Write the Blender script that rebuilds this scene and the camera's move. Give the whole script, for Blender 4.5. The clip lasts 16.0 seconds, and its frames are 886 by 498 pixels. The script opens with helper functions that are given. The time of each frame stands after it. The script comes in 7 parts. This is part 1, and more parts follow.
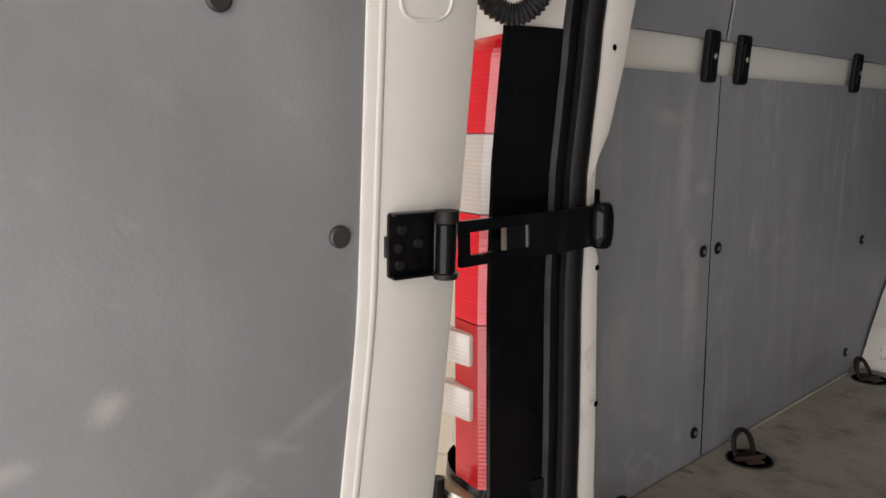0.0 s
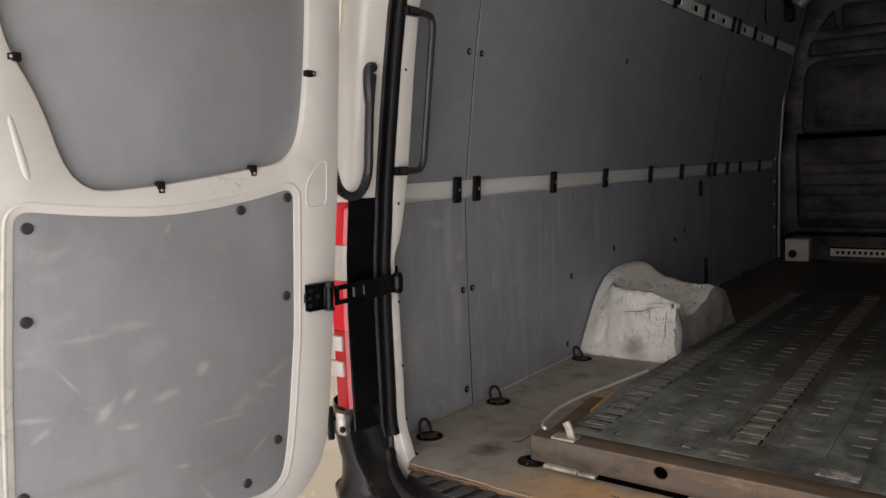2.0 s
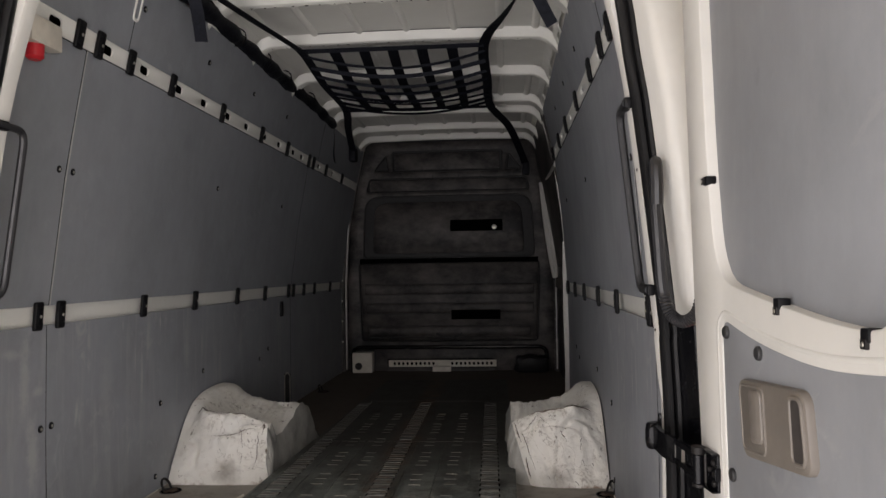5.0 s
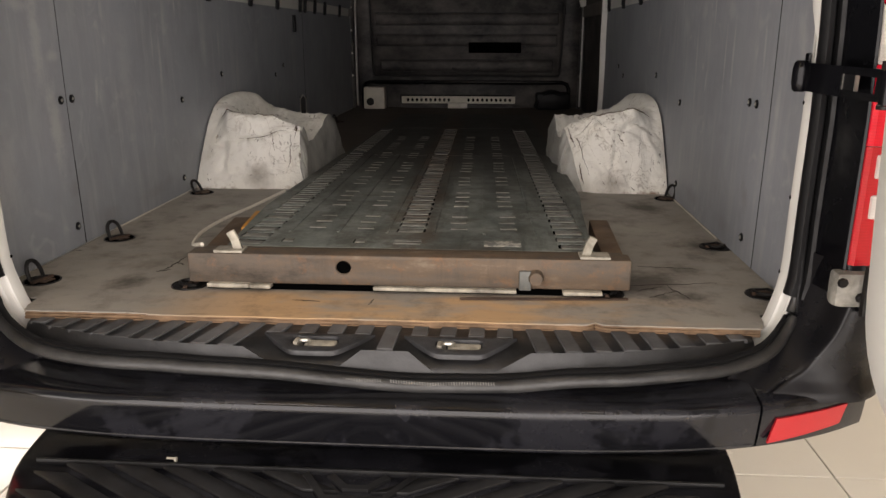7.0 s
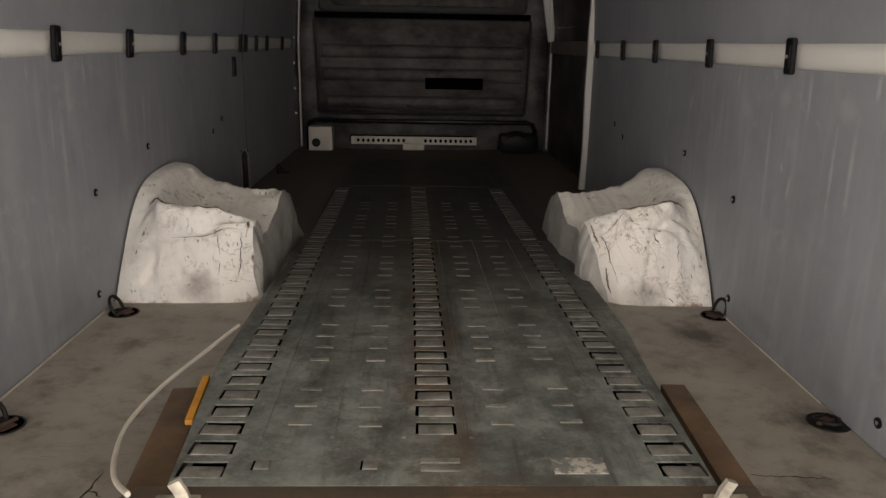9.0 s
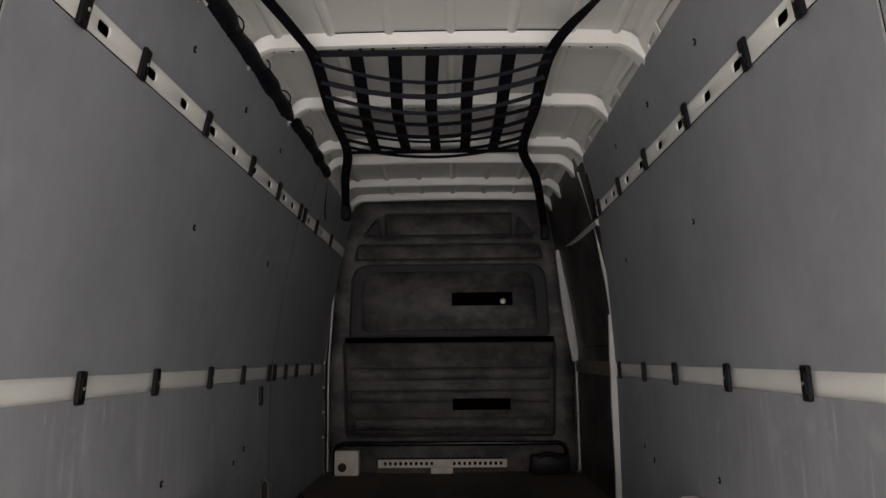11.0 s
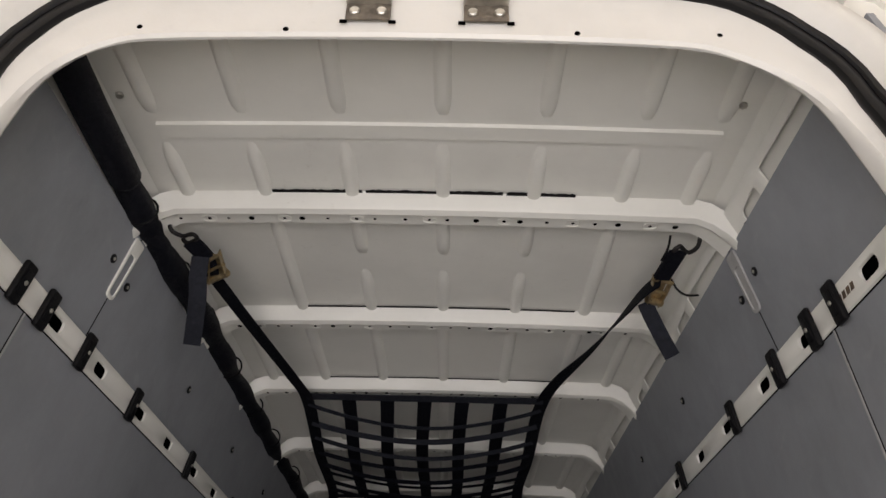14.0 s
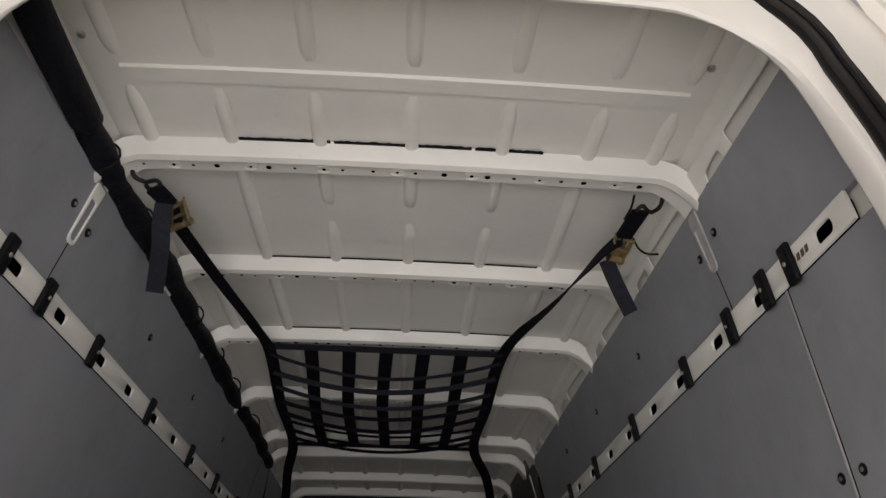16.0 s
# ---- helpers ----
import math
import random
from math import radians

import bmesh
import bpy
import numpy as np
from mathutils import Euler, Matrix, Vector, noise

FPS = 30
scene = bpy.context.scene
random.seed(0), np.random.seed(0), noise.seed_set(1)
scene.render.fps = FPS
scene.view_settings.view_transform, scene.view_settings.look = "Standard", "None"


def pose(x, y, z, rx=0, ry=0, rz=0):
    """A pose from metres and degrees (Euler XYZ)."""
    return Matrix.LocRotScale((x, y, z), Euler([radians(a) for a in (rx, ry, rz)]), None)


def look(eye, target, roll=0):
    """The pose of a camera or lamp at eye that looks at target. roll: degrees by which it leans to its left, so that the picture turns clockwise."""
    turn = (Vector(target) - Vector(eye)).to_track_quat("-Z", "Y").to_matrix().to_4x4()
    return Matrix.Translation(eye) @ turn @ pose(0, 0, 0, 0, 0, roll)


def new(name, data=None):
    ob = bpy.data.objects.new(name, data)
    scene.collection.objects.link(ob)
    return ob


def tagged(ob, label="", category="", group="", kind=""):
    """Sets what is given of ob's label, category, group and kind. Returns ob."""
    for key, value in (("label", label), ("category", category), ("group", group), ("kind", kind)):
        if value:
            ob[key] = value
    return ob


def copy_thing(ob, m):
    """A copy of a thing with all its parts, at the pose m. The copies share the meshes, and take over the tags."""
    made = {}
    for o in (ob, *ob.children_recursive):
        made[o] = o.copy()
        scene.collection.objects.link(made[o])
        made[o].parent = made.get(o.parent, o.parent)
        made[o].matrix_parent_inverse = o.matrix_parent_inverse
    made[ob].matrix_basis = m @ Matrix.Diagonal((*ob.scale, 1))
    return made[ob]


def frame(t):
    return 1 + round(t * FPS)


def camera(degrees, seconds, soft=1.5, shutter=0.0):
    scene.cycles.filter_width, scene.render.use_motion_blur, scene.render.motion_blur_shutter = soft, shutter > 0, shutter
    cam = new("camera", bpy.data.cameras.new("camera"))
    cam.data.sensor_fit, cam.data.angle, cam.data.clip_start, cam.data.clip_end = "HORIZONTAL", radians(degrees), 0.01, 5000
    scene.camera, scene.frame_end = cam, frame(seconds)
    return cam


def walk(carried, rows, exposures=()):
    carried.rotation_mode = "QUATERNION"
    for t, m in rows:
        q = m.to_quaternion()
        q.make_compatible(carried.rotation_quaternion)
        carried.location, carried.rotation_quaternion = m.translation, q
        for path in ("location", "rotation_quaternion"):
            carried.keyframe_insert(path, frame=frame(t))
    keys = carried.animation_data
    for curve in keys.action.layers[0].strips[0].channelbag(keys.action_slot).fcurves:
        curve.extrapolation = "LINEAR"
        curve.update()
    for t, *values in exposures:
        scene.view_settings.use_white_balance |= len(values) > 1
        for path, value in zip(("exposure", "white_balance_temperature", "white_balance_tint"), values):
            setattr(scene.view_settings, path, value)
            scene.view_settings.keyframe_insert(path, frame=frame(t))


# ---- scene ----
cam = camera(61.2, 16.0)
PATH = [
    (0, (-0.225, -0.769, 1.308), (-1.686, 0.558, 0.985), -0.3),
    (0.5, (0.046, -0.961, 1.314), (-1.395, 0.386, 0.986), -0.9),
    (1, (0.257, -1.31, 1.376), (-1.117, 0.11, 1.06), -1.4),
    (1.5, (0.425, -1.456, 1.416), (-0.872, 0.04, 1.137), -1.9),
    (2, (0.545, -1.54, 1.49), (-0.656, 0.045, 1.276), -2.3),
    (2.5, (0.476, -1.626, 1.543), (-0.601, 0.057, 1.457), -2.9),
    (3, (0.399, -1.702, 1.622), (-0.497, 0.081, 1.739), -3.4),
    (3.5, (0.405, -1.709, 1.654), (-0.215, 0.18, 1.87), -2.2),
    (3.7, (0.412, -1.716, 1.645), (-0.083, 0.202, 1.872), -2.4),
    (5.8, (0.505, -1.635, 1.388), (0.374, 0.355, 1.233), -0.6),
    (6, (0.486, -1.638, 1.337), (0.348, 0.346, 1.12), -0.4),
    (6.5, (0.391, -1.627, 1.268), (0.248, 0.331, 0.887), -0.1),
    (7, (0.238, -1.456, 1.25), (0.11, 0.464, 0.702), 0.0),
    (7.5, (0.081, -1.226, 1.253), (0.031, 0.643, 0.545), 0.3),
    (8, (-0.071, -0.996, 1.303), (0.006, 0.858, 0.558), 1.2),
    (8.5, (-0.083, -0.891, 1.378), (0.019, 0.98, 0.678), 1.7),
    (9, (0.003, -0.823, 1.435), (0.066, 1.105, 0.906), 1.0),
    (9.5, (0.043, -0.796, 1.454), (0.065, 1.175, 1.112), 0.2),
    (10, (0.051, -0.8, 1.475), (0.043, 1.197, 1.355), -0.3),
    (10.2, (0.05, -0.808, 1.476), (0.035, 1.192, 1.442), -0.5),
    (12.3, (0.071, -0.794, 1.502), (0.025, 1.06, 2.252), 0.0),
    (12.5, (0.069, -0.783, 1.499), (0.028, 1.044, 2.312), 0.1),
    (13, (0.063, -0.779, 1.5), (0.029, 0.987, 2.438), 0.8),
    (13.5, (0.061, -0.79, 1.515), (0.036, 0.923, 2.547), 1.3),
    (14, (0.082, -0.811, 1.531), (0.052, 0.858, 2.633), 1.7),
    (14.5, (0.066, -0.828, 1.528), (0.066, 0.815, 2.668), 1.1),
    (15, (0.081, -0.837, 1.532), (0.079, 0.814, 2.66), 1.0),
    (15.5, (0.084, -0.831, 1.531), (0.107, 0.848, 2.617), 0.6),
    (16, (0.066, -0.819, 1.524), (0.146, 0.911, 2.524), 1.2),
]
EXPOSURES = [(0, -0.32, 6800, 10), (1.2, -0.55, 6800, 10), (2.0, -0.50, 6750, 10), (3.0, -0.44, 6550, 10), (3.7, -0.42, 6420, 10), (5.8, -0.08, 6980, 10), (7.0, 0.04, 7150, 10), (8.0, 0.22, 7450, 10), (9.0, 0.22, 7250, 10), (10.2, 0.24, 6900, 10), (12.3, 0.12, 6850, 10), (13.1, 0.06, 6850, 10), (13.8, -0.18, 6800, 10), (14.5, -0.33, 6800, 10), (15.5, -0.44, 6800, 10), (16.0, -0.30, 6800, 10)]
walk(cam, [(t, look(eye, target, roll)) for t, eye, target, roll in PATH], EXPOSURES)

# ---- world and light ----
world = bpy.data.worlds.new("world")
scene.world = world
world.use_nodes = True
world.node_tree.nodes["Background"].inputs[0].default_value = (0.9, 0.92, 1.0, 1)
world.node_tree.nodes["Background"].inputs[1].default_value = 0.02

LAMP_WATTS = 120
# x, y and share of the full power
LAMPS = [(-1.6, -2.1, 0.14), (1.7, -2.1, 0.14), (-4.1, 4.1, 0.8), (4.2, 2.2, 0.8), (-6.1, 7.3, 0.8)]
LAMP_Z = 4.35
for lx, ly, share in LAMPS:
    data = bpy.data.lights.new("tube_light", "AREA")
    data.shape, data.size, data.size_y = "RECTANGLE", 1.5, 0.22
    data.energy, data.color = LAMP_WATTS * share, (0.935, 0.90, 0.935)
    ob = new("tube_light", data)
    ob.location = (lx, ly, LAMP_Z - 0.06)
# added fill light behind the van, set in an unseen, assumed gate opening
FILL_X, FILL_Y, FILL_W, FILL_H = -0.35, -2.2, 4.8, 2.3
data = bpy.data.lights.new("rear_fill_light", "AREA")
data.shape, data.size, data.size_y = "RECTANGLE", FILL_W, FILL_H
data.energy, data.color = 168, (0.935, 0.90, 0.935)
ob = new("rear_fill_light", data)
ob.matrix_basis = pose(FILL_X, FILL_Y - 0.05, FILL_H / 2, 90, 0, 0)

# ---- materials ----
class Mat:
    """A small builder for node materials."""

    def __init__(self, name, rough=0.5, metal=0.0):
        self.m = bpy.data.materials.new(name)
        self.m.use_nodes = True
        self.nt = self.m.node_tree
        self.b = self.nt.nodes["Principled BSDF"]
        self.b.inputs["Roughness"].default_value = rough
        self.b.inputs["Metallic"].default_value = metal
        self.co = self.nt.nodes.new("ShaderNodeTexCoord").outputs["Object"]

    def link(self, a, b):
        self.nt.links.new(a, b)

    def scaled(self, sx, sy, sz):
        n = self.nt.nodes.new("ShaderNodeMapping")
        n.inputs["Scale"].default_value = (sx, sy, sz)
        self.link(self.co, n.inputs["Vector"])
        return n.outputs[0]

    def noise(self, scale, detail=4, rough=0.6, vec=None, distortion=0.0):
        n = self.nt.nodes.new("ShaderNodeTexNoise")
        n.inputs["Scale"].default_value = scale
        n.inputs["Detail"].default_value = detail
        n.inputs["Roughness"].default_value = rough
        n.inputs["Distortion"].default_value = distortion
        self.link(vec if vec else self.co, n.inputs["Vector"])
        return n.outputs["Fac"]

    def ramp(self, fac, stops):
        n = self.nt.nodes.new("ShaderNodeValToRGB")
        e = n.color_ramp.elements
        while len(e) < len(stops):
            e.new(0.5)
        for el, (p, c) in zip(e, stops):
            el.position = p
            el.color = (*c, 1) if isinstance(c, tuple) else (c, c, c, 1)
        self.link(fac, n.inputs[0])
        return n.outputs[0]

    def mix(self, fac, a, b, mode="MIX"):
        n = self.nt.nodes.new("ShaderNodeMix")
        n.data_type, n.blend_type = "RGBA", mode
        for sock, v in ((n.inputs[0], fac), (n.inputs[6], a), (n.inputs[7], b)):
            if isinstance(v, tuple):
                sock.default_value = (*v, 1)
            elif isinstance(v, (int, float)):
                sock.default_value = v if sock == n.inputs[0] else (v, v, v, 1)
            else:
                self.link(v, sock)
        return n.outputs[2]

    def random(self):
        return self.nt.nodes.new("ShaderNodeObjectInfo").outputs["Random"]

    def color(self, c):
        if isinstance(c, tuple):
            self.b.inputs["Base Color"].default_value = (*c, 1)
        else:
            self.link(c, self.b.inputs["Base Color"])
        return self

    def roughness(self, r):
        self.link(r, self.b.inputs["Roughness"])
        return self

    def bump(self, h, strength=0.3, dist=0.01):
        n = self.nt.nodes.new("ShaderNodeBump")
        n.inputs["Strength"].default_value = strength
        n.inputs["Distance"].default_value = dist
        self.link(h, n.inputs["Height"])
        self.link(n.outputs[0], self.b.inputs["Normal"])
        return self


def paint(name, base, dirt, rough=0.38, amount=0.55, scale=3.0, worn=()):
    """Old vehicle paint: clean colour, broad grime, small chips of dirt."""
    m = Mat(name, rough)
    broad = m.ramp(m.noise(scale, 6, 0.65), [(0.42, 0.0), (0.75, 1.0)])
    fine = m.ramp(m.noise(38, 5, 0.75), [(0.60, 0.0), (0.72, 1.0)])
    spots = m.mix(broad, 0.0, fine)
    c = m.mix(broad, base, tuple(0.86 * v for v in base))
    c = m.mix(m.mix(amount, 0.0, spots), c, dirt)
    # scraped and grimy places
    scrape = m.ramp(m.noise(30, 8, 0.8, None, 0.6), [(0.53, 0.0), (0.60, 1.0)])
    for at, r in worn:
        d = m.nt.nodes.new("ShaderNodeVectorMath")
        d.operation = "DISTANCE"
        m.link(m.co, d.inputs[0])
        d.inputs[1].default_value = at
        near = m.ramp(d.outputs["Value"], [(r * 0.3, 0.5), (r, 0.0)])
        c = m.mix(m.mix(1.0, near, scrape, "MULTIPLY"), c, (0.20, 0.165, 0.13))
    m.color(c)
    m.roughness(m.ramp(m.noise(14, 4), [(0.3, rough - 0.08), (0.7, rough + 0.14)]))
    return m.bump(m.noise(160, 2), 0.06, 0.002).m


WHITE = paint("white_paint", (0.59, 0.58, 0.545), (0.28, 0.23, 0.17), 0.36, 0.22, 3.0, (((-0.925, -0.99, 1.06), 0.11), ((-0.92, -0.99, 0.85), 0.14), ((-0.915, -0.97, 1.33), 0.08), ((-0.788, -0.01, 0.98), 0.07), ((-0.80, -0.42, 0.80), 0.09), ((0.86, -0.45, 0.78), 0.10), ((0.90, -0.95, 1.42), 0.12), ((-0.83, -0.50, 1.44), 0.08)))
ROOF = paint("roof_paint", (0.78, 0.775, 0.725), (0.35, 0.31, 0.25), 0.42, 0.3, 1.6)


def strokes(m, c, where, colour, strength):
    """Rubbed marks on a panel: each has its middle, length and width in metres and its slant in degrees, in the plane of the vector given."""
    plane, marks = where
    rag = m.noise(26, 6, 0.75, plane)
    for a, b, length, width, slant, level in marks:
        n = m.nt.nodes.new("ShaderNodeMapping")
        n.vector_type = "TEXTURE"
        n.inputs["Location"].default_value = (a, b, 0)
        n.inputs["Rotation"].default_value = (0, 0, radians(slant))
        n.inputs["Scale"].default_value = (length * 0.55, width * 0.7, 1)
        m.link(plane, n.inputs["Vector"])
        d = m.nt.nodes.new("ShaderNodeVectorMath")
        d.operation = "LENGTH"
        m.link(n.outputs[0], d.inputs[0])
        r = m.nt.nodes.new("ShaderNodeMath")
        r.operation = "MULTIPLY_ADD"
        m.link(rag, r.inputs[0])
        r.inputs[1].default_value = 1.5
        m.link(d.outputs["Value"], r.inputs[2])
        fade = m.nt.nodes.new("ShaderNodeMapRange")
        fade.interpolation_type = "SMOOTHSTEP"
        fade.inputs[1].default_value, fade.inputs[2].default_value = 1.75, 0.75
        fade.inputs[4].default_value = level * strength
        m.link(r.outputs[0], fade.inputs[0])
        c = m.mix(fade.outputs[0], c, colour)
    return c


def in_plane(m, origin, u, v):
    """The object's coordinates along two directions from an origin, as a flat vector."""
    rel = m.nt.nodes.new("ShaderNodeVectorMath")
    rel.operation = "SUBTRACT"
    m.link(m.co, rel.inputs[0])
    rel.inputs[1].default_value = origin
    out = m.nt.nodes.new("ShaderNodeCombineXYZ")
    for k, way in enumerate((u, v)):
        d = m.nt.nodes.new("ShaderNodeVectorMath")
        d.operation = "DOT_PRODUCT"
        m.link(rel.outputs[0], d.inputs[0])
        d.inputs[1].default_value = way
        m.link(d.outputs["Value"], out.inputs[k])
    return out.outputs[0]


def panel_material(name, base, worn, amount, scuffed=False, pale=None, dark_marks=None, frame_of=None):
    """Grey coated plywood with soft clouding, scuffs and scratches."""
    m = Mat(name, 0.55)
    cloud = m.noise(2.2, 5, 0.6)
    c = m.mix(m.ramp(cloud, [(0.3, 0.0), (0.75, 1.0)]), tuple(0.92 * v for v in base), tuple(1.22 * v for v in base))
    c = m.mix(m.ramp(m.noise(11, 6, 0.7, m.scaled(1, 1, 0.7)), [(0.35, 0.0), (0.75, 0.35)]), c, tuple(1.5 * v for v in base))
    streak = m.noise(3.0, 6, 0.65, m.scaled(7, 7, 0.7))
    c = m.mix(m.ramp(streak, [(0.50, 0.0), (0.78, (0.12 if scuffed else 0.45) * amount)]), c, worn)
    scr = m.noise(5.0, 2, 0.4, m.scaled(2.2, 2.2, 2.2), 1.8)
    mask = m.ramp(m.noise(2.6, 3), [(0.50, 0.0), (0.64, 0.35 * amount)])
    c = m.mix(m.mix(1.0, m.ramp(scr, [(0.56, 0.0), (0.72, 1.0)]), mask, "MULTIPLY"), c, worn)
    # slanting scuffs where loads have rubbed
    rub = m.nt.nodes.new("ShaderNodeMapping")
    turn = m.nt.nodes.new("ShaderNodeMapping")
    turn.inputs["Rotation"].default_value = (radians(32), 0, 0)
    m.link(m.co, turn.inputs["Vector"])
    rub.inputs["Scale"].default_value = (3, 3.6, 12)
    m.link(turn.outputs[0], rub.inputs["Vector"])
    rubs = m.ramp(m.noise(2.6, 4, 0.6, rub.outputs[0]), [(0.60, 0.0), (0.70, 0.22 if scuffed else 0.12)])
    where = m.ramp(m.noise(4.1, 2), [(0.48, 0.0), (0.60, 1.0)])
    c = m.mix(m.mix(1.0, rubs, where, "MULTIPLY"), c, worn)
    dark = m.ramp(m.noise(6.5, 5, 0.7, m.scaled(1, 1, 0.6)), [(0.66, 0.0), (0.78, 0.35)])
    c = m.mix(dark, c, tuple(0.55 * v for v in base))
    if pale:
        plane = in_plane(m, *frame_of)
        c = strokes(m, c, (plane, pale), worn, 0.62)
        c = strokes(m, c, (plane, dark_marks), (0.13, 0.11, 0.09), 0.5)
    m.color(c)
    m.roughness(m.ramp(streak, [(0.3, 0.50), (0.7, 0.66)]))
    return m.bump(m.noise(220, 2), 0.10, 0.002).m


# middle along the van and height, length, width, slant, strength
WALL_MARKS = [(0.36, 1.25, 0.36, 0.05, 88, 0.7), (0.40, 1.02, 0.30, 0.06, 92, 0.8), (0.42, 1.20, 0.09, 0.03, 5, 0.6), (0.30, 1.32, 0.12, 0.03, -12, 0.6), (0.62, 1.10, 0.10, 0.02, 80, 0.9),
              (0.80, 1.15, 0.40, 0.10, 90, 0.35), (1.10, 1.30, 0.22, 0.03, 86, 0.5), (0.18, 0.95, 0.30, 0.09, 84, 0.45), (1.45, 1.20, 0.30, 0.06, 92, 0.4), (0.72, 0.86, 0.14, 0.05, 60, 0.35),
              (2.10, 1.18, 0.24, 0.05, 88, 0.3), (0.95, 0.92, 0.09, 0.012, 70, 0.6), (1.20, 1.35, 0.09, 0.012, 90, 0.9), (0.91, 1.36, 0.06, 0.012, 90, 0.6), (1.05, 1.16, 0.30, 0.022, 90, 0.7), (1.00, 1.22, 0.16, 0.012, 90, 0.6), (1.61, 1.22, 0.14, 0.02, 92, 0.5)]
WALL_STAINS = [(0.45, 0.86, 0.10, 0.05, 60, 0.6), (0.10, 0.80, 0.18, 0.07, 20, 0.45), (0.95, 0.76, 0.30, 0.05, 4, 0.4), (0.60, 0.75, 0.16, 0.05, 0, 0.4)]
WALL_FRAME = ((0, 0, 0), (0, 1, 0), (0, 0, 1))
GREY = panel_material("grey_panel", (0.225, 0.236, 0.255), (0.46, 0.45, 0.44), 0.9, False, WALL_MARKS, WALL_STAINS, WALL_FRAME)
# runs and rubs below the rail of the other wall
RUNS = [(1.25, 1.36, 0.07, 0.012, 90, 0.9), (0.86, 1.33, 0.13, 0.014, 88, 1.0), (0.605, 1.37, 0.07, 0.016, 92, 1.0), (1.03, 1.16, 0.34, 0.020, 88, 0.7), (0.98, 1.32, 0.06, 0.05, 60, 0.4), (0.95, 1.16, 0.03, 0.014, 70, 1.0), (0.905, 1.12, 0.09, 0.016, 98, 1.0), (0.73, 1.18, 0.26, 0.014, 90, 0.85), (0.66, 1.20, 0.24, 0.018, 90, 0.85),
        (1.60, 1.27, 0.08, 0.03, 110, 0.5), (1.18, 1.28, 0.10, 0.05, 40, 0.5), (0.70, 1.32, 0.12, 0.06, 20, 0.5), (0.30, 1.05, 0.30, 0.03, 90, 0.7), (0.42, 1.22, 0.20, 0.016, 86, 0.7), (0.20, 1.25, 0.16, 0.05, 70, 0.5), (1.81, 1.05, 0.12, 0.04, 60, 0.35)]
GREY_RUN = panel_material("grey_panel_with_runs", (0.225, 0.236, 0.255), (0.46, 0.45, 0.44), 0.9, False, RUNS, WALL_STAINS, WALL_FRAME)
GREY_UPPER = panel_material("grey_panel_clean", (0.225, 0.236, 0.255), (0.46, 0.45, 0.44), 0.25)
GREY_WINDOW = panel_material("grey_window_panel", (0.200, 0.207, 0.219), (0.42, 0.41, 0.40), 0.2)
# the open doors: hinge-side origin, way to the free edge, way up
DOOR_L = ((-0.8075, -0.352, 1.436), (-0.176, -0.984, 0), (0.044, -0.006, 0.999))
DOOR_R = ((0.849, -0.372, 1.426), (0.10, -0.995, 0), (0, 0.0, 1))
DOOR_MARKS = [(0.226, -0.364, 0.05, 0.026, 135, 1.0), (0.440, -0.413, 0.08, 0.022, 128, 0.9), (0.387, -0.387, 0.06, 0.018, 140, 0.7), (0.315, -0.408, 0.09, 0.020, 170, 0.7), (0.398, -0.455, 0.06, 0.016, 190, 0.7),
              (0.564, -0.432, 0.06, 0.014, 150, 0.6), (0.568, -0.397, 0.09, 0.012, 190, 0.6), (0.507, -0.333, 0.09, 0.006, 54, 0.8), (0.136, -0.466, 0.09, 0.030, 145, 0.5), (0.043, -0.407, 0.14, 0.016, 147, 0.5),
              (0.284, -0.576, 0.04, 0.010, 190, 0.8), (0.377, -0.243, 0.13, 0.024, 185, 0.5), (0.466, -0.254, 0.13, 0.012, 180, 0.4), (0.287, -0.048, 0.03, 0.008, 110, 0.7)]
DOOR_STREAKS = [(0.231, -0.663, 0.08, 0.012, 55, 0.6), (0.188, -0.494, 0.19, 0.010, 180, 0.45), (0.34, -0.30, 0.16, 0.05, 160, 0.22), (0.10, -0.58, 0.10, 0.012, 140, 0.5)]
DOOR_STAINS = [(0.462, -0.552, 0.26, 0.035, 178, 0.6), (0.20, -0.60, 0.20, 0.03, 172, 0.3), (0.55, -0.64, 0.10, 0.03, 175, 0.4)]
GREY_DOOR = panel_material("grey_door_panel", (0.200, 0.207, 0.219), (0.45, 0.435, 0.415), 0.9, True, DOOR_MARKS + DOOR_STREAKS, DOOR_STAINS, DOOR_L)

DOOR_RUBS = [(0.332, -0.232, 0.07, 0.035, 80, 0.7), (0.085, -0.378, 0.05, 0.012, 120, 0.6), (0.128, -0.417, 0.03, 0.020, 120, 0.9), (0.157, -0.355, 0.10, 0.012, 10, 0.6), (0.245, -0.328, 0.14, 0.010, 170, 0.7), (0.226, -0.406, 0.08, 0.018, 110, 0.6), (0.058, -0.451, 0.10, 0.010, 70, 0.5), (0.316, -0.339, 0.05, 0.012, 130, 0.6),
             (0.095, -0.467, 0.05, 0.016, 100, 0.6), (0.258, -0.495, 0.08, 0.010, 130, 0.9), (0.314, -0.433, 0.08, 0.030, 150, 0.6), (0.360, -0.446, 0.12, 0.018, 10, 0.7), (0.265, -0.565, 0.035, 0.010, 90, 0.9), (0.221, -0.505, 0.03, 0.010, 150, 0.7), (0.296, -0.592, 0.08, 0.012, 120, 0.5), (0.045, -0.118, 0.06, 0.008, 95, 0.5)]
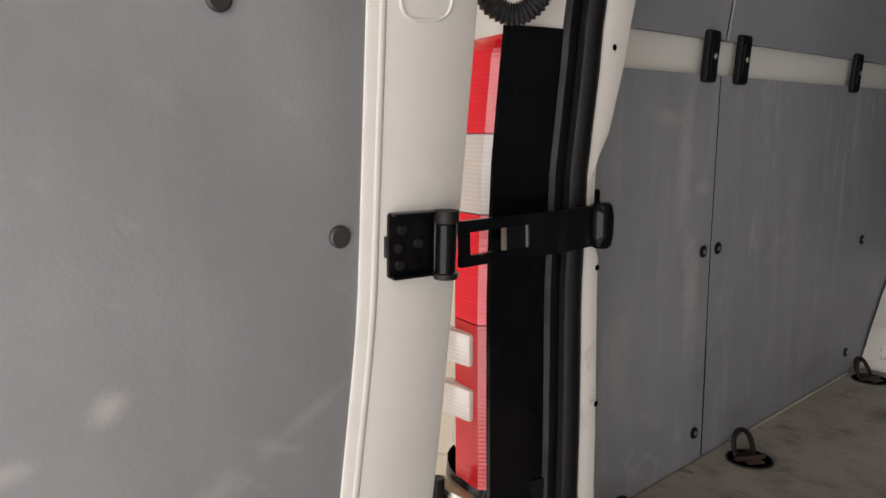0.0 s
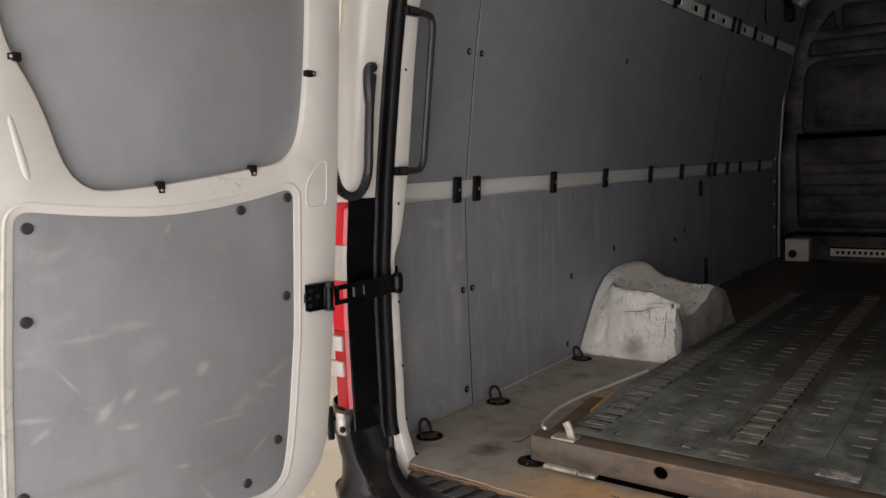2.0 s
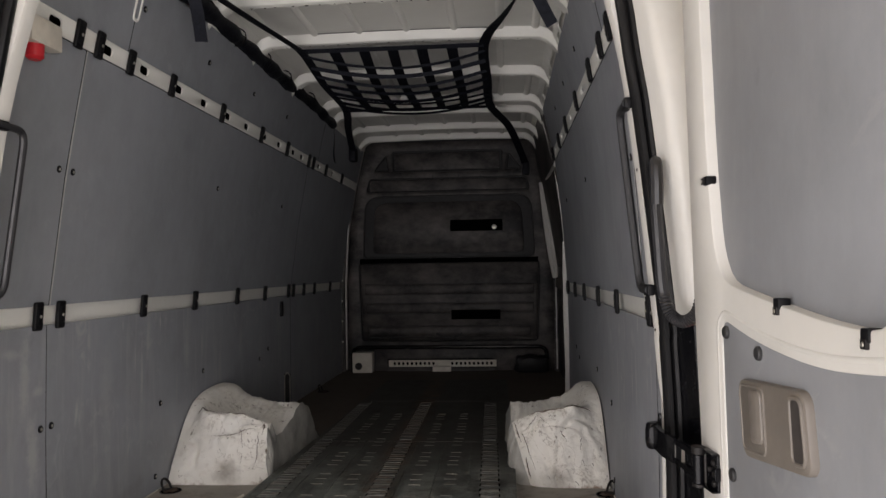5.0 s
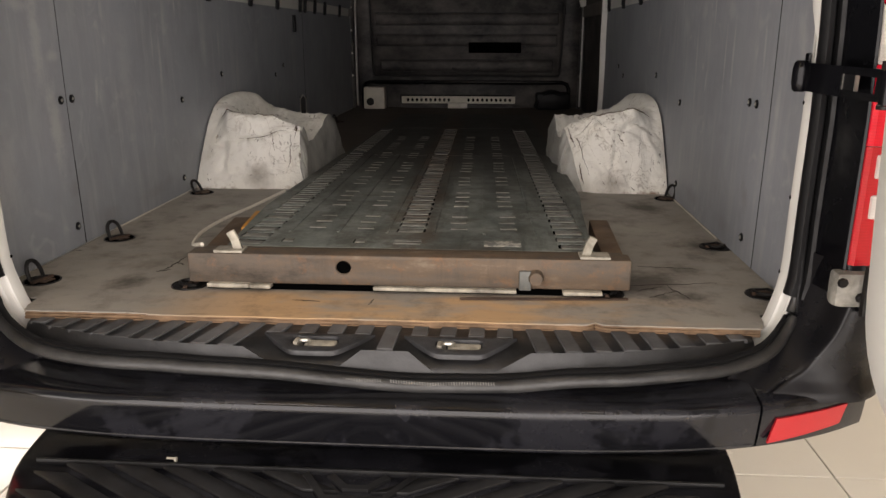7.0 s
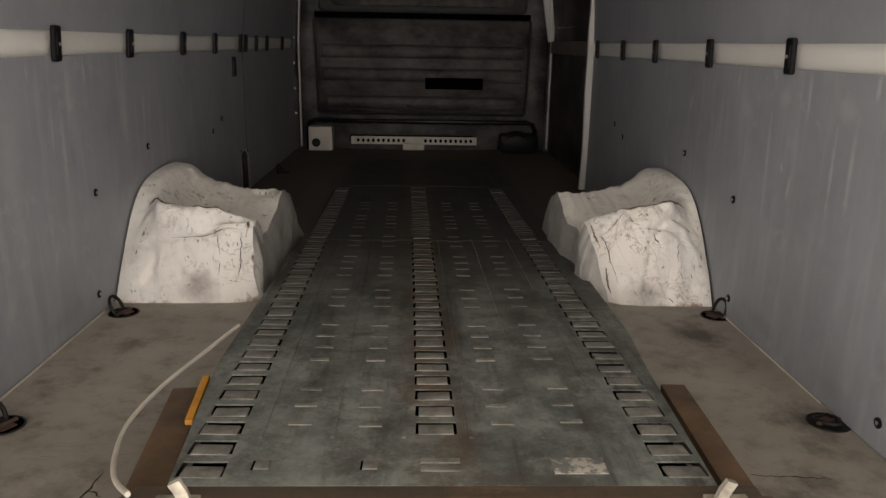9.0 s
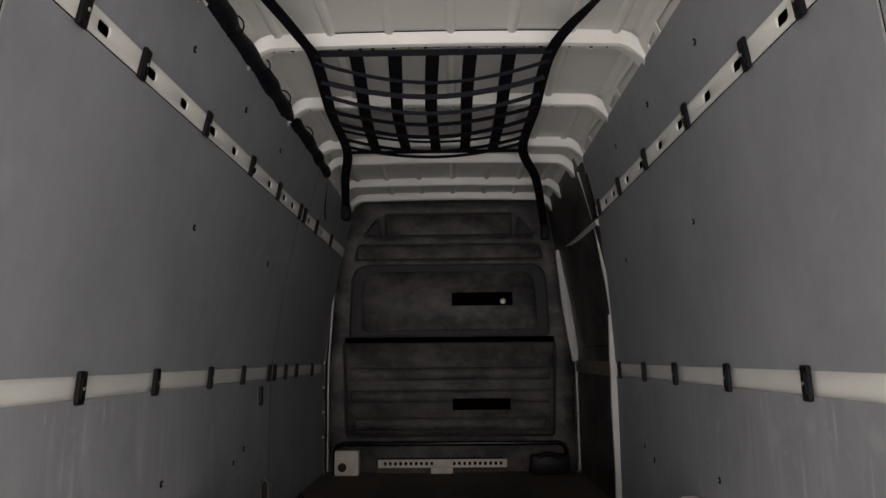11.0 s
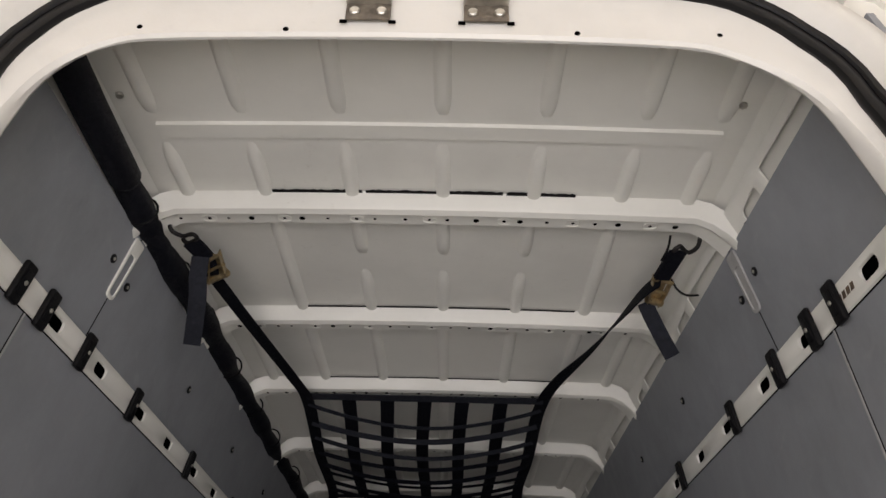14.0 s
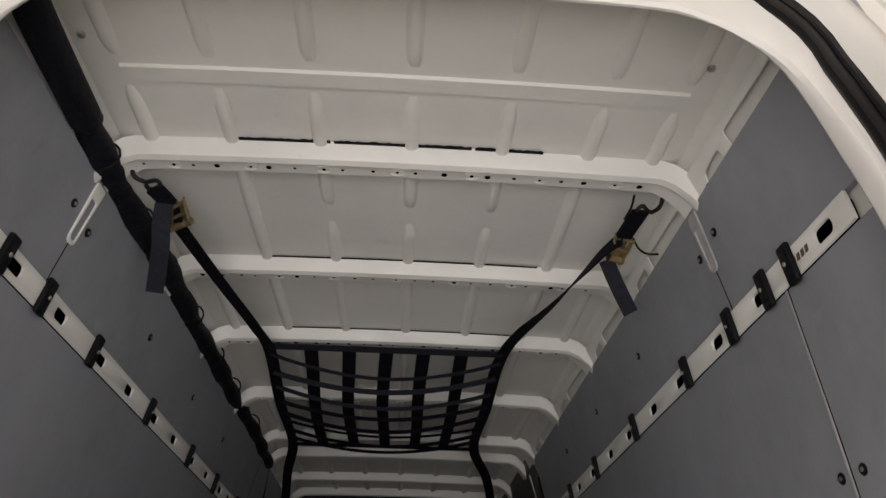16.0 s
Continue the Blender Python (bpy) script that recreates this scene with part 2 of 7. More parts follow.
GREY_DOOR_RUBBED = panel_material("grey_door_panel_rubbed", (0.200, 0.207, 0.219), (0.40, 0.39, 0.375), 0.9, True, DOOR_RUBS, DOOR_STAINS, DOOR_R)


def plain(name, c, rough=0.5, metal=0.0, var=0.25, scale=12, bump=0.0):
    m = Mat(name, rough, metal)
    n = m.noise(scale, 5, 0.65)
    m.color(m.mix(m.ramp(n, [(0.3, 0.0), (0.75, 1.0)]), tuple(v * (1 - var) for v in c), tuple(min(1, v * (1 + var)) for v in c)))
    m.roughness(m.ramp(m.noise(scale * 2.3, 3), [(0.3, max(0.04, rough - 0.1)), (0.7, min(1, rough + 0.1))]))
    if bump:
        m.bump(m.noise(scale * 6, 4, 0.7), bump, 0.004)
    return m.m


BLACK = plain("black_plastic", (0.0050, 0.0050, 0.0060), 0.5, bump=0.2)
GLOSS = plain("gloss_black", (0.0028, 0.0028, 0.0038), 0.2)
RUBBER = plain("black_rubber", (0.0055, 0.0055, 0.0060), 0.45)
IRON = plain("dark_iron", (0.013, 0.0115, 0.011), 0.5, 0.3, 0.4, 30, 0.2)
STEEL = plain("zinc_steel", (0.55, 0.53, 0.48), 0.38, 0.9, 0.3, 30)
BRASS = plain("yellow_zinc", (0.44, 0.34, 0.19), 0.36, 0.8, 0.5, 40)
WEB = plain("black_webbing", (0.0045, 0.005, 0.0085), 0.8, 0, 0.3, 60, 0.3)
WEB_GREY = plain("grey_webbing", (0.018, 0.0195, 0.026), 0.8, 0, 0.3, 60, 0.3)
TAPE = plain("cloth_tape", (0.0045, 0.005, 0.0085), 0.6, 0, 0.3, 40, 0.5)
SLOT_DARK = plain("shaded_slot_plastic", (0.034, 0.029, 0.026), 0.8, 0, 0.3, 14)
BEIGE = plain("taupe_plastic", (0.145, 0.128, 0.110), 0.5, 0, 0.12, 8)
TAUPE_DARK = plain("dish_shade_taupe", (0.115, 0.102, 0.088), 0.55, 0, 0.12, 8)
CREAM_DULL = plain("worn_taupe_plastic", (0.165, 0.147, 0.128), 0.45, 0, 0.15, 14)
CREAM = plain("cream_plastic", (0.60, 0.56, 0.48), 0.5, 0, 0.15, 14)
ALU = plain("pale_edge_strip", (0.40, 0.40, 0.395), 0.4, 0.1, 0.2, 20)
GRIMY = plain("grimy_cream_paint", (0.36, 0.33, 0.27), 0.6, 0, 0.6, 28, 0.2)
# near-black that mostly stands for the shade inside holes, slots and gaps
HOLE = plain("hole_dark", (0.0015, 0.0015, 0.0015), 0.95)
SEALANT = plain("black_sealant", (0.015, 0.014, 0.014), 0.7, 0, 0.3, 40, 0.5)
PLUG = plain("faded_black_plug", (0.026, 0.0255, 0.026), 0.5, 0, 0.5, 30)
RED_PLASTIC = plain("red_plastic", (0.55, 0.02, 0.03), 0.4)
CONDUIT = plain("grey_conduit", (0.022, 0.022, 0.024), 0.4)

for mat, level in ((BLACK, 0.2), (GLOSS, 0.22), (RUBBER, 0.22), (TAPE, 0.2), (WEB, 0.12), (WEB_GREY, 0.15), (HOLE, 0.0), (SEALANT, 0.2), (IRON, 0.35)):
    mat.node_tree.nodes["Principled BSDF"].inputs["Specular IOR Level"].default_value = level


def make_floor():
    m = Mat("dirty_plywood", 0.72)
    big = m.noise(1.6, 6, 0.65)
    c = m.mix(m.ramp(big, [(0.3, 0.0), (0.7, 1.0)]), (0.225, 0.206, 0.180), (0.385, 0.358, 0.318))
    grain = m.noise(5, 6, 0.7, m.scaled(1, 7, 7))
    c = m.mix(m.ramp(grain, [(0.45, 0.0), (0.8, 0.4)]), c, (0.30, 0.25, 0.20))
    stain = m.ramp(m.noise(4.5, 6, 0.7), [(0.61, 0.0), (0.74, 0.6)])
    c = m.mix(stain, c, (0.050, 0.040, 0.031))
    # bare, orange-worn wood near the loading edge
    sep = m.nt.nodes.new("ShaderNodeSeparateXYZ")
    m.link(m.co, sep.inputs[0])
    edge = m.nt.nodes.new("ShaderNodeMapRange")
    edge.inputs[1].default_value, edge.inputs[2].default_value = 0.115, 0.075
    m.link(sep.outputs["Y"], edge.inputs[0])
    mid = m.nt.nodes.new("ShaderNodeMapRange")
    mid.inputs[1].default_value, mid.inputs[2].default_value = 0.62, 0.36
    off = m.nt.nodes.new("ShaderNodeMath")
    off.operation = "SUBTRACT"
    m.link(sep.outputs["X"], off.inputs[0])
    off.inputs[1].default_value = 0.10
    wide = m.nt.nodes.new("ShaderNodeMath")
    wide.operation = "ABSOLUTE"
    m.link(off.outputs[0], wide.inputs[0])
    m.link(wide.outputs[0], mid.inputs[0])
    worn = m.mix(1.0, m.ramp(m.noise(2.4, 4, 0.6, m.scaled(1, 2.5, 1)), [(0.38, 0.05), (0.50, 1.0)]), mid.outputs[0], "MULTIPLY")
    c = m.mix(m.mix(1.0, edge.outputs[0], worn, "MULTIPLY"), c, m.mix(grain, (0.43, 0.268, 0.135), (0.60, 0.395, 0.225)))
    mott = m.noise(13, 7, 0.75)
    c = m.mix(m.ramp(mott, [(0.30, 0.5), (0.50, 0.0)]), c, (0.075, 0.062, 0.050))
    c = m.mix(m.ramp(mott, [(0.60, 0.0), (0.78, 0.55)]), c, (0.34, 0.308, 0.262))
    oil = m.ramp(m.noise(2.7, 5, 0.65, m.scaled(1.3, 1, 1)), [(0.58, 0.0), (0.72, 0.55)])
    c = m.mix(oil, c, (0.060, 0.048, 0.037))
    # spilled, soaked-in dirt with ragged edges
    for at, r in (((0.60, 0.20, 0.70), 0.105), ((0.66, 0.12, 0.70), 0.05), ((0.70, 0.33, 0.70), 0.05), ((-0.60, 0.15, 0.70), 0.06), ((0.74, 1.02, 0.70), 0.09), ((-0.72, 0.92, 0.70), 0.05), ((0.80, 0.55, 0.70), 0.07), ((-0.80, 0.53, 0.70), 0.06)):
        d = m.nt.nodes.new("ShaderNodeVectorMath")
        d.operation = "DISTANCE"
        m.link(m.co, d.inputs[0])
        d.inputs[1].default_value = at
        rag = m.nt.nodes.new("ShaderNodeMath")
        rag.operation = "MULTIPLY_ADD"
        m.link(m.noise(14, 6, 0.75), rag.inputs[0])
        rag.inputs[1].default_value = 0.22
        m.link(d.outputs["Value"], rag.inputs[2])
        c = m.mix(m.ramp(rag.outputs[0], [(r + 0.04, 0.8), (r + 0.12, 0.0)]), c, (0.045, 0.034, 0.026))
    # the shade deeper in the hold, put into the boards' colour as dark brown
    depth_shade = m.nt.nodes.new("ShaderNodeMath")
    depth_shade.operation = "MULTIPLY_ADD"
    m.link(m.noise(3.0, 6, 0.7), depth_shade.inputs[0])
    depth_shade.inputs[1].default_value = 0.9
    m.link(sep.outputs["Y"], depth_shade.inputs[2])
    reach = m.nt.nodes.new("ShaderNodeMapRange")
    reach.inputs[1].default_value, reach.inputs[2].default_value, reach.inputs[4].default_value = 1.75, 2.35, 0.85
    m.link(depth_shade.outputs[0], reach.inputs[0])
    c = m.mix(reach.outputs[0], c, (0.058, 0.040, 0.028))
    split = m.noise(6, 3, 0.5, m.scaled(0.5, 3, 1), 0.6)
    rare = m.ramp(m.noise(2.0, 2), [(0.55, 0.0), (0.65, 0.8)])
    c = m.mix(m.mix(1.0, rare, m.ramp(split, [(0.490, 0.0), (0.50, 1.0), (0.510, 0.0)]), "MULTIPLY"), c, (0.025, 0.018, 0.013))
    m.color(c)
    return m.bump(m.mix(0.5, grain, mott), 0.3, 0.004).m


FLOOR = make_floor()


def darken_inwards(m, c, far_tone):
    """Mixes in a darker tone that strengthens from the loading end inwards, with ragged edges."""
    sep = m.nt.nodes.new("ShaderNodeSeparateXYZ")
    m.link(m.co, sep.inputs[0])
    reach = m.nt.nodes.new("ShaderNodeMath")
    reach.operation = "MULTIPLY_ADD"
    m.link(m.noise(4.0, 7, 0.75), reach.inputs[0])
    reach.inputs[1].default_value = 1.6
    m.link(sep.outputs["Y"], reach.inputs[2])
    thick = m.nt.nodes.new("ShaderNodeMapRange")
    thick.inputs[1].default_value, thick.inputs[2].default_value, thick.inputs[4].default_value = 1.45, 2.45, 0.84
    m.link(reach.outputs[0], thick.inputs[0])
    return m.mix(thick.outputs[0], c, far_tone)


def make_galv():
    m = Mat("galvanised_steel", 0.46, 0.12)
    m.b.inputs["Specular IOR Level"].default_value = 0.28
    span = m.noise(7, 8, 0.75)
    c = m.mix(m.ramp(span, [(0.38, 0.0), (0.60, 1.0)]), (0.110, 0.124, 0.116), (0.275, 0.296, 0.272))
    fleck = m.ramp(m.noise(55, 5, 0.8), [(0.60, 0.0), (0.72, 0.6)])
    c = m.mix(fleck, c, (0.34, 0.35, 0.32))
    dirt = m.ramp(m.noise(8.5, 8, 0.8), [(0.48, 0.0), (0.60, 0.7)])
    c = m.mix(dirt, c, (0.075, 0.068, 0.058))
    lane = m.ramp(m.noise(2.2, 6, 0.7, m.scaled(5, 0.6, 1)), [(0.50, 0.0), (0.66, 0.75)])
    c = m.mix(lane, c, (0.030, 0.028, 0.025))
    rust = m.ramp(m.noise(9, 6, 0.75), [(0.64, 0.0), (0.75, 0.7)])
    c = m.mix(rust, c, (0.12, 0.065, 0.035))
    c = darken_inwards(m, c, (0.034, 0.030, 0.025))
    # rust bleeding from the middle slot row
    sep = m.nt.nodes.new("ShaderNodeSeparateXYZ")
    m.link(m.co, sep.inputs[0])
    slant = m.nt.nodes.new("ShaderNodeMath")
    slant.operation = "MULTIPLY_ADD"
    m.link(sep.outputs["Y"], slant.inputs[0])
    slant.inputs[1].default_value = 0.017
    m.link(sep.outputs["X"], slant.inputs[2])
    away = m.nt.nodes.new("ShaderNodeMath")
    away.operation = "SUBTRACT"
    m.link(slant.outputs[0], away.inputs[0])
    away.inputs[1].default_value = 0.0418
    width = m.nt.nodes.new("ShaderNodeMath")
    width.operation = "ABSOLUTE"
    m.link(away.outputs[0], width.inputs[0])
    bleed = m.mix(1.0, m.ramp(width.outputs[0], [(0.035, 0.8), (0.085, 0.0)]), m.ramp(m.noise(10, 7, 0.75), [(0.42, 0.0), (0.62, 1.0)]), "MULTIPLY")
    m.color(m.mix(bleed, c, (0.125, 0.080, 0.052)))
    m.roughness(m.ramp(span, [(0.3, 0.48), (0.7, 0.68)]))
    return m.bump(m.noise(60, 4), 0.15, 0.003).m


GALV = make_galv()


def make_rust():
    m = Mat("rusty_steel", 0.66, 0.2)
    n = m.noise(5, 8, 0.75, m.scaled(0.8, 2.0, 2.0))
    c = m.ramp(n, [(0.28, (0.034, 0.026, 0.020)), (0.44, (0.098, 0.078, 0.060)), (0.56, (0.125, 0.087, 0.057)), (0.74, (0.225, 0.182, 0.135))])
    drip = m.ramp(m.noise(4, 6, 0.7, m.scaled(7, 1, 1)), [(0.54, 0.0), (0.70, 0.35)])
    c = m.mix(drip, c, (0.050, 0.036, 0.026))
    c = m.mix(m.ramp(m.noise(26, 5, 0.75), [(0.57, 0.0), (0.71, 0.5)]), c, (0.22, 0.105, 0.045))
    m.color(c)
    return m.bump(m.noise(70, 5, 0.7), 0.35, 0.004).m


RUST = make_rust()
BATTEN = plain("brown_batten", (0.115, 0.072, 0.042), 0.65, 0, 0.45, 9, 0.3)
PLY_EDGE = plain("bare_ply_edge", (0.20, 0.125, 0.072), 0.75, 0, 0.6, 14, 0.3)
CRACK_DARK = plain("dirt_in_cracks", (0.022, 0.016, 0.012), 0.9)
YELLOW = plain("yellow_paint", (0.62, 0.29, 0.04), 0.6)


def make_arch():
    m = Mat("battered_white_cover", 0.6)
    c = m.mix(m.ramp(m.noise(3.5, 5), [(0.35, 0.0), (0.75, 1.0)]), (0.84, 0.825, 0.775), (0.74, 0.715, 0.65))
    c = m.mix(m.ramp(m.noise(9, 6, 0.75), [(0.60, 0.0), (0.76, 0.5)]), c, (0.24, 0.19, 0.14))
    vein = m.noise(11, 4, 0.6, None, 0.8)
    some = m.ramp(m.noise(5, 3), [(0.46, 0.0), (0.60, 0.55)])
    c = m.mix(m.mix(1.0, some, m.ramp(vein, [(0.485, 0.0), (0.50, 1.0), (0.515, 0.0)]), "MULTIPLY"), c, (0.20, 0.15, 0.11))
    c = m.mix(m.ramp(m.noise(16, 7, 0.75), [(0.54, 0.0), (0.72, 0.35)]), c, (0.34, 0.28, 0.21))
    specks = m.ramp(m.noise(34, 4, 0.7, m.scaled(1, 1, 0.5)), [(0.62, 0.0), (0.68, 0.8)])
    c = m.mix(specks, c, (0.12, 0.09, 0.06))
    # an oily stain low on each cover
    for at, r in (((-0.632, 1.25, 0.742), 0.052), ((0.672, 1.25, 0.730), 0.050)):
        d = m.nt.nodes.new("ShaderNodeVectorMath")
        d.operation = "DISTANCE"
        m.link(m.co, d.inputs[0])
        d.inputs[1].default_value = at
        rag = m.nt.nodes.new("ShaderNodeMath")
        rag.operation = "MULTIPLY_ADD"
        m.link(m.noise(24, 5, 0.7), rag.inputs[0])
        rag.inputs[1].default_value = 0.09
        m.link(d.outputs["Value"], rag.inputs[2])
        c = m.mix(m.ramp(rag.outputs[0], [(r, 0.62), (r + 0.06, 0.0)]), c, (0.15, 0.125, 0.095))
    # rust creeping up from the floor
    foot = m.nt.nodes.new("ShaderNodeSeparateXYZ")
    m.link(m.co, foot.inputs[0])
    creep = m.nt.nodes.new("ShaderNodeMath")
    creep.operation = "MULTIPLY_ADD"
    m.link(m.noise(15, 5, 0.7), creep.inputs[0])
    creep.inputs[1].default_value = 0.12
    m.link(foot.outputs["Z"], creep.inputs[2])
    c = m.mix(m.ramp(creep.outputs[0], [(0.745, 0.85), (0.765, 0.0)]), c, (0.20, 0.105, 0.055))
    m.color(c)
    return m.bump(m.noise(20, 6, 0.65), 0.6, 0.012).m


ARCH = make_arch()
# the covers' inner side has a darker grey than the rest
FLANK = plain("darker_grey_flank", (0.33, 0.325, 0.30), 0.55, 0, 0.4, 7, 0.4)


def make_bulkhead():
    m = Mat("dark_bulkhead_paint", 0.5)
    n = m.noise(2.2, 6, 0.65, m.scaled(1, 1, 1.5))
    c = m.mix(m.ramp(n, [(0.35, 0.0), (0.75, 1.0)]), (0.004, 0.004, 0.005), (0.022, 0.020, 0.020))
    smear = m.ramp(m.noise(2.6, 6, 0.7, m.scaled(1, 1, 1.5)), [(0.40, 0.0), (0.66, 0.85)])
    c = m.mix(smear, c, (0.120, 0.106, 0.099))
    c = m.mix(m.ramp(m.noise(2.4, 5, 0.6, m.scaled(1, 1, 2)), [(0.60, 0.0), (0.72, 0.85)]), c, (0.014, 0.013, 0.014))
    m.color(c)
    return m.bump(m.noise(40, 4), 0.1, 0.003).m


BULK = make_bulkhead()
BULK.node_tree.nodes["Principled BSDF"].inputs["Specular IOR Level"].default_value = 0.3
# near-black that paints the shade in the bulkhead's creases and recesses
BULK_DARK = plain("recess_black", (0.006, 0.006, 0.007), 0.6)

def lens(name, c, rough=0.12, lines=60):
    m = Mat(name, rough)
    n = m.nt.nodes.new("ShaderNodeTexWave")
    n.inputs["Scale"].default_value = lines
    n.bands_direction = "Z"
    m.link(m.co, n.inputs["Vector"])
    m.color(m.mix(n.outputs["Fac"], tuple(0.92 * v for v in c), c))
    m.b.inputs["Coat Weight"].default_value = 0.5
    m.b.inputs["Coat Roughness"].default_value = 0.05
    return m.bump(n.outputs["Fac"], 0.12, 0.003).m


LENS_RED = lens("red_lens", (0.80, 0.012, 0.035))
LENS_DEEP = lens("deep_red_lens", (0.52, 0.018, 0.028))
LENS_FINE = lens("fine_red_lens", (0.46, 0.012, 0.02), 0.25, 220)
LENS_CLEAR = lens("clear_lens", (0.62, 0.58, 0.54))


def make_tile():
    m = Mat("cream_floor_tile", 0.16)
    n = m.noise(5, 4)
    c = m.mix(m.ramp(n, [(0.3, 0.0), (0.7, 1.0)]), (0.78, 0.75, 0.67), (0.84, 0.81, 0.74))
    c = m.mix(m.random(), c, (0.76, 0.73, 0.65))
    m.color(c)
    m.roughness(m.ramp(m.noise(3), [(0.3, 0.10), (0.7, 0.30)]))
    return m.m


TILE = make_tile()
GROUT = plain("grey_grout", (0.25, 0.23, 0.20), 0.8)
ROOM = plain("cream_wall_paint", (0.74, 0.66, 0.50), 0.7, 0, 0.08, 2)
RED_BEAM = plain("red_steel_paint", (0.42, 0.045, 0.05), 0.45)


def make_ceiling_foam():
    """Cream insulation behind hexagonal wire."""
    m = Mat("cream_insulation", 0.8)
    m.color(m.mix(m.noise(4, 5), (0.72, 0.60, 0.42), (0.80, 0.69, 0.50)))
    return m.bump(m.noise(30, 4), 0.3, 0.01).m


FOAM = make_ceiling_foam()
WIRE = plain("wire_mesh", (0.30, 0.22, 0.13), 0.5, 0.5)
GLOW = bpy.data.materials.new("lamp_glow")
GLOW.use_nodes = True
GLOW.node_tree.nodes["Principled BSDF"].inputs["Emission Color"].default_value = (1.0, 0.95, 0.86, 1)
GLOW.node_tree.nodes["Principled BSDF"].inputs["Emission Strength"].default_value = 6.0

# ---- building helpers ----
def thing(name, at, label, category, group="", kind=""):
    ob = new(name)
    ob.empty_display_size = 0.05
    ob.matrix_basis = Matrix.Translation(at)
    return tagged(ob, label, category, group, kind)


def mesh_of(bm, name, mat, angle=35):
    bmesh.ops.recalc_face_normals(bm, faces=bm.faces)
    me = bpy.data.meshes.new(name)
    bm.to_mesh(me)
    bm.free()
    for m in (mat if isinstance(mat, (list, tuple)) else (mat,)):
        me.materials.append(m)
    me.polygons.foreach_set("use_smooth", [True] * len(me.polygons))
    me.set_sharp_from_angle(angle=radians(angle))
    return me


def part(name, bm, mat, parent, label="", angle=35):
    """One mesh under a thing or a part, built at its place in the world (or in the thing's own space when the thing stands at 0)."""
    me = bm if isinstance(bm, bpy.types.Mesh) else mesh_of(bm, name, mat, angle)
    ob = new(name, me)
    if parent is not None:
        ob.parent = parent
        if parent.parent is None:
            ob.matrix_parent_inverse = parent.matrix_basis.inverted()
    return tagged(ob, label)


def solo(name, bm, mat, label, category, group="", kind="", angle=35):
    ob = new(name, mesh_of(bm, name, mat, angle))
    return tagged(ob, label, category, group, kind)


def bx(bm, x0, x1, y0, y1, z0, z1, bevel=0.0, m=None, seg=2):
    """A box, with rounded edges if bevel is given, moved by m."""
    g = bmesh.ops.create_cube(bm, size=1)
    vs = g["verts"]
    for v in vs:
        v.co = Vector(((x0 + x1) / 2 + v.co.x * (x1 - x0), (y0 + y1) / 2 + v.co.y * (y1 - y0), (z0 + z1) / 2 + v.co.z * (z1 - z0)))
    if bevel:
        es = list({e for v in vs for e in v.link_edges})
        r = bmesh.ops.bevel(bm, geom=es, offset=bevel, segments=seg, affect="EDGES", profile=0.6)
        vs = list({v for f in r["faces"] for v in f.verts} | {v for v in vs if v.is_valid})
    if m is not None:
        for v in vs:
            v.co = m @ v.co
    return bm


def box(*a, **k):
    return bx(bmesh.new(), *a, **k)


def tube(bm, pts, r, seg=10, closed=False):
    """A round bar along pts; r is one radius or one for each point."""
    pts = [Vector(p) for p in pts]
    n = len(pts)
    rs = r if isinstance(r, (list, tuple)) else [r] * n
    up, rings = None, []
    for i, p in enumerate(pts):
        a = pts[(i - 1) % n] if closed or i else p
        b = pts[(i + 1) % n] if closed or i < n - 1 else p
        d = (b - a).normalized()
        if up is None:
            up = d.orthogonal().normalized()
        up = (up - d * up.dot(d)).normalized()
        side = d.cross(up)
        rings.append([bm.verts.new(p + (up * math.cos(t) + side * math.sin(t)) * rs[i]) for t in (2 * math.pi * k / seg for k in range(seg))])
    for i in range(n if closed else n - 1):
        a, b = rings[i], rings[(i + 1) % n]
        for k in range(seg):
            bm.faces.new((a[k], a[(k + 1) % seg], b[(k + 1) % seg], b[k]))
    if not closed:
        bm.faces.new(rings[0][::-1])
        bm.faces.new(rings[-1])
    return bm


def smooth_path(pts, k=6):
    """Catmull-Rom through pts."""
    pts = [Vector(p) for p in pts]
    out = []
    for i in range(len(pts) - 1):
        p0, p1, p2, p3 = pts[max(0, i - 1)], pts[i], pts[i + 1], pts[min(len(pts) - 1, i + 2)]
        for j in range(k):
            t = j / k
            out.append(0.5 * (2 * p1 + (p2 - p0) * t + (2 * p0 - 5 * p1 + 4 * p2 - p3) * t * t + (3 * p1 - p0 - 3 * p2 + p3) * t ** 3))
    return out + [pts[-1]]


def ribbon(bm, pts, sides, w, th):
    """A flat band along pts; sides gives its width's direction at each point (or one for all)."""
    pts = [Vector(p) for p in pts]
    n = len(pts)
    rings = []
    for i, p in enumerate(pts):
        s = Vector(sides[i] if isinstance(sides, list) else sides).normalized()
        d = (pts[min(n - 1, i + 1)] - pts[max(0, i - 1)]).normalized()
        s = (s - d * s.dot(d)).normalized()
        u = d.cross(s)
        rings.append([bm.verts.new(p + s * (w / 2) * a + u * (th / 2) * b) for a, b in ((-1, -1), (1, -1), (1, 1), (-1, 1))])
    for a, b in zip(rings, rings[1:]):
        for k in range(4):
            bm.faces.new((a[k], a[(k + 1) % 4], b[(k + 1) % 4], b[k]))
    bm.faces.new(rings[0][::-1])
    bm.faces.new(rings[-1])
    return bm


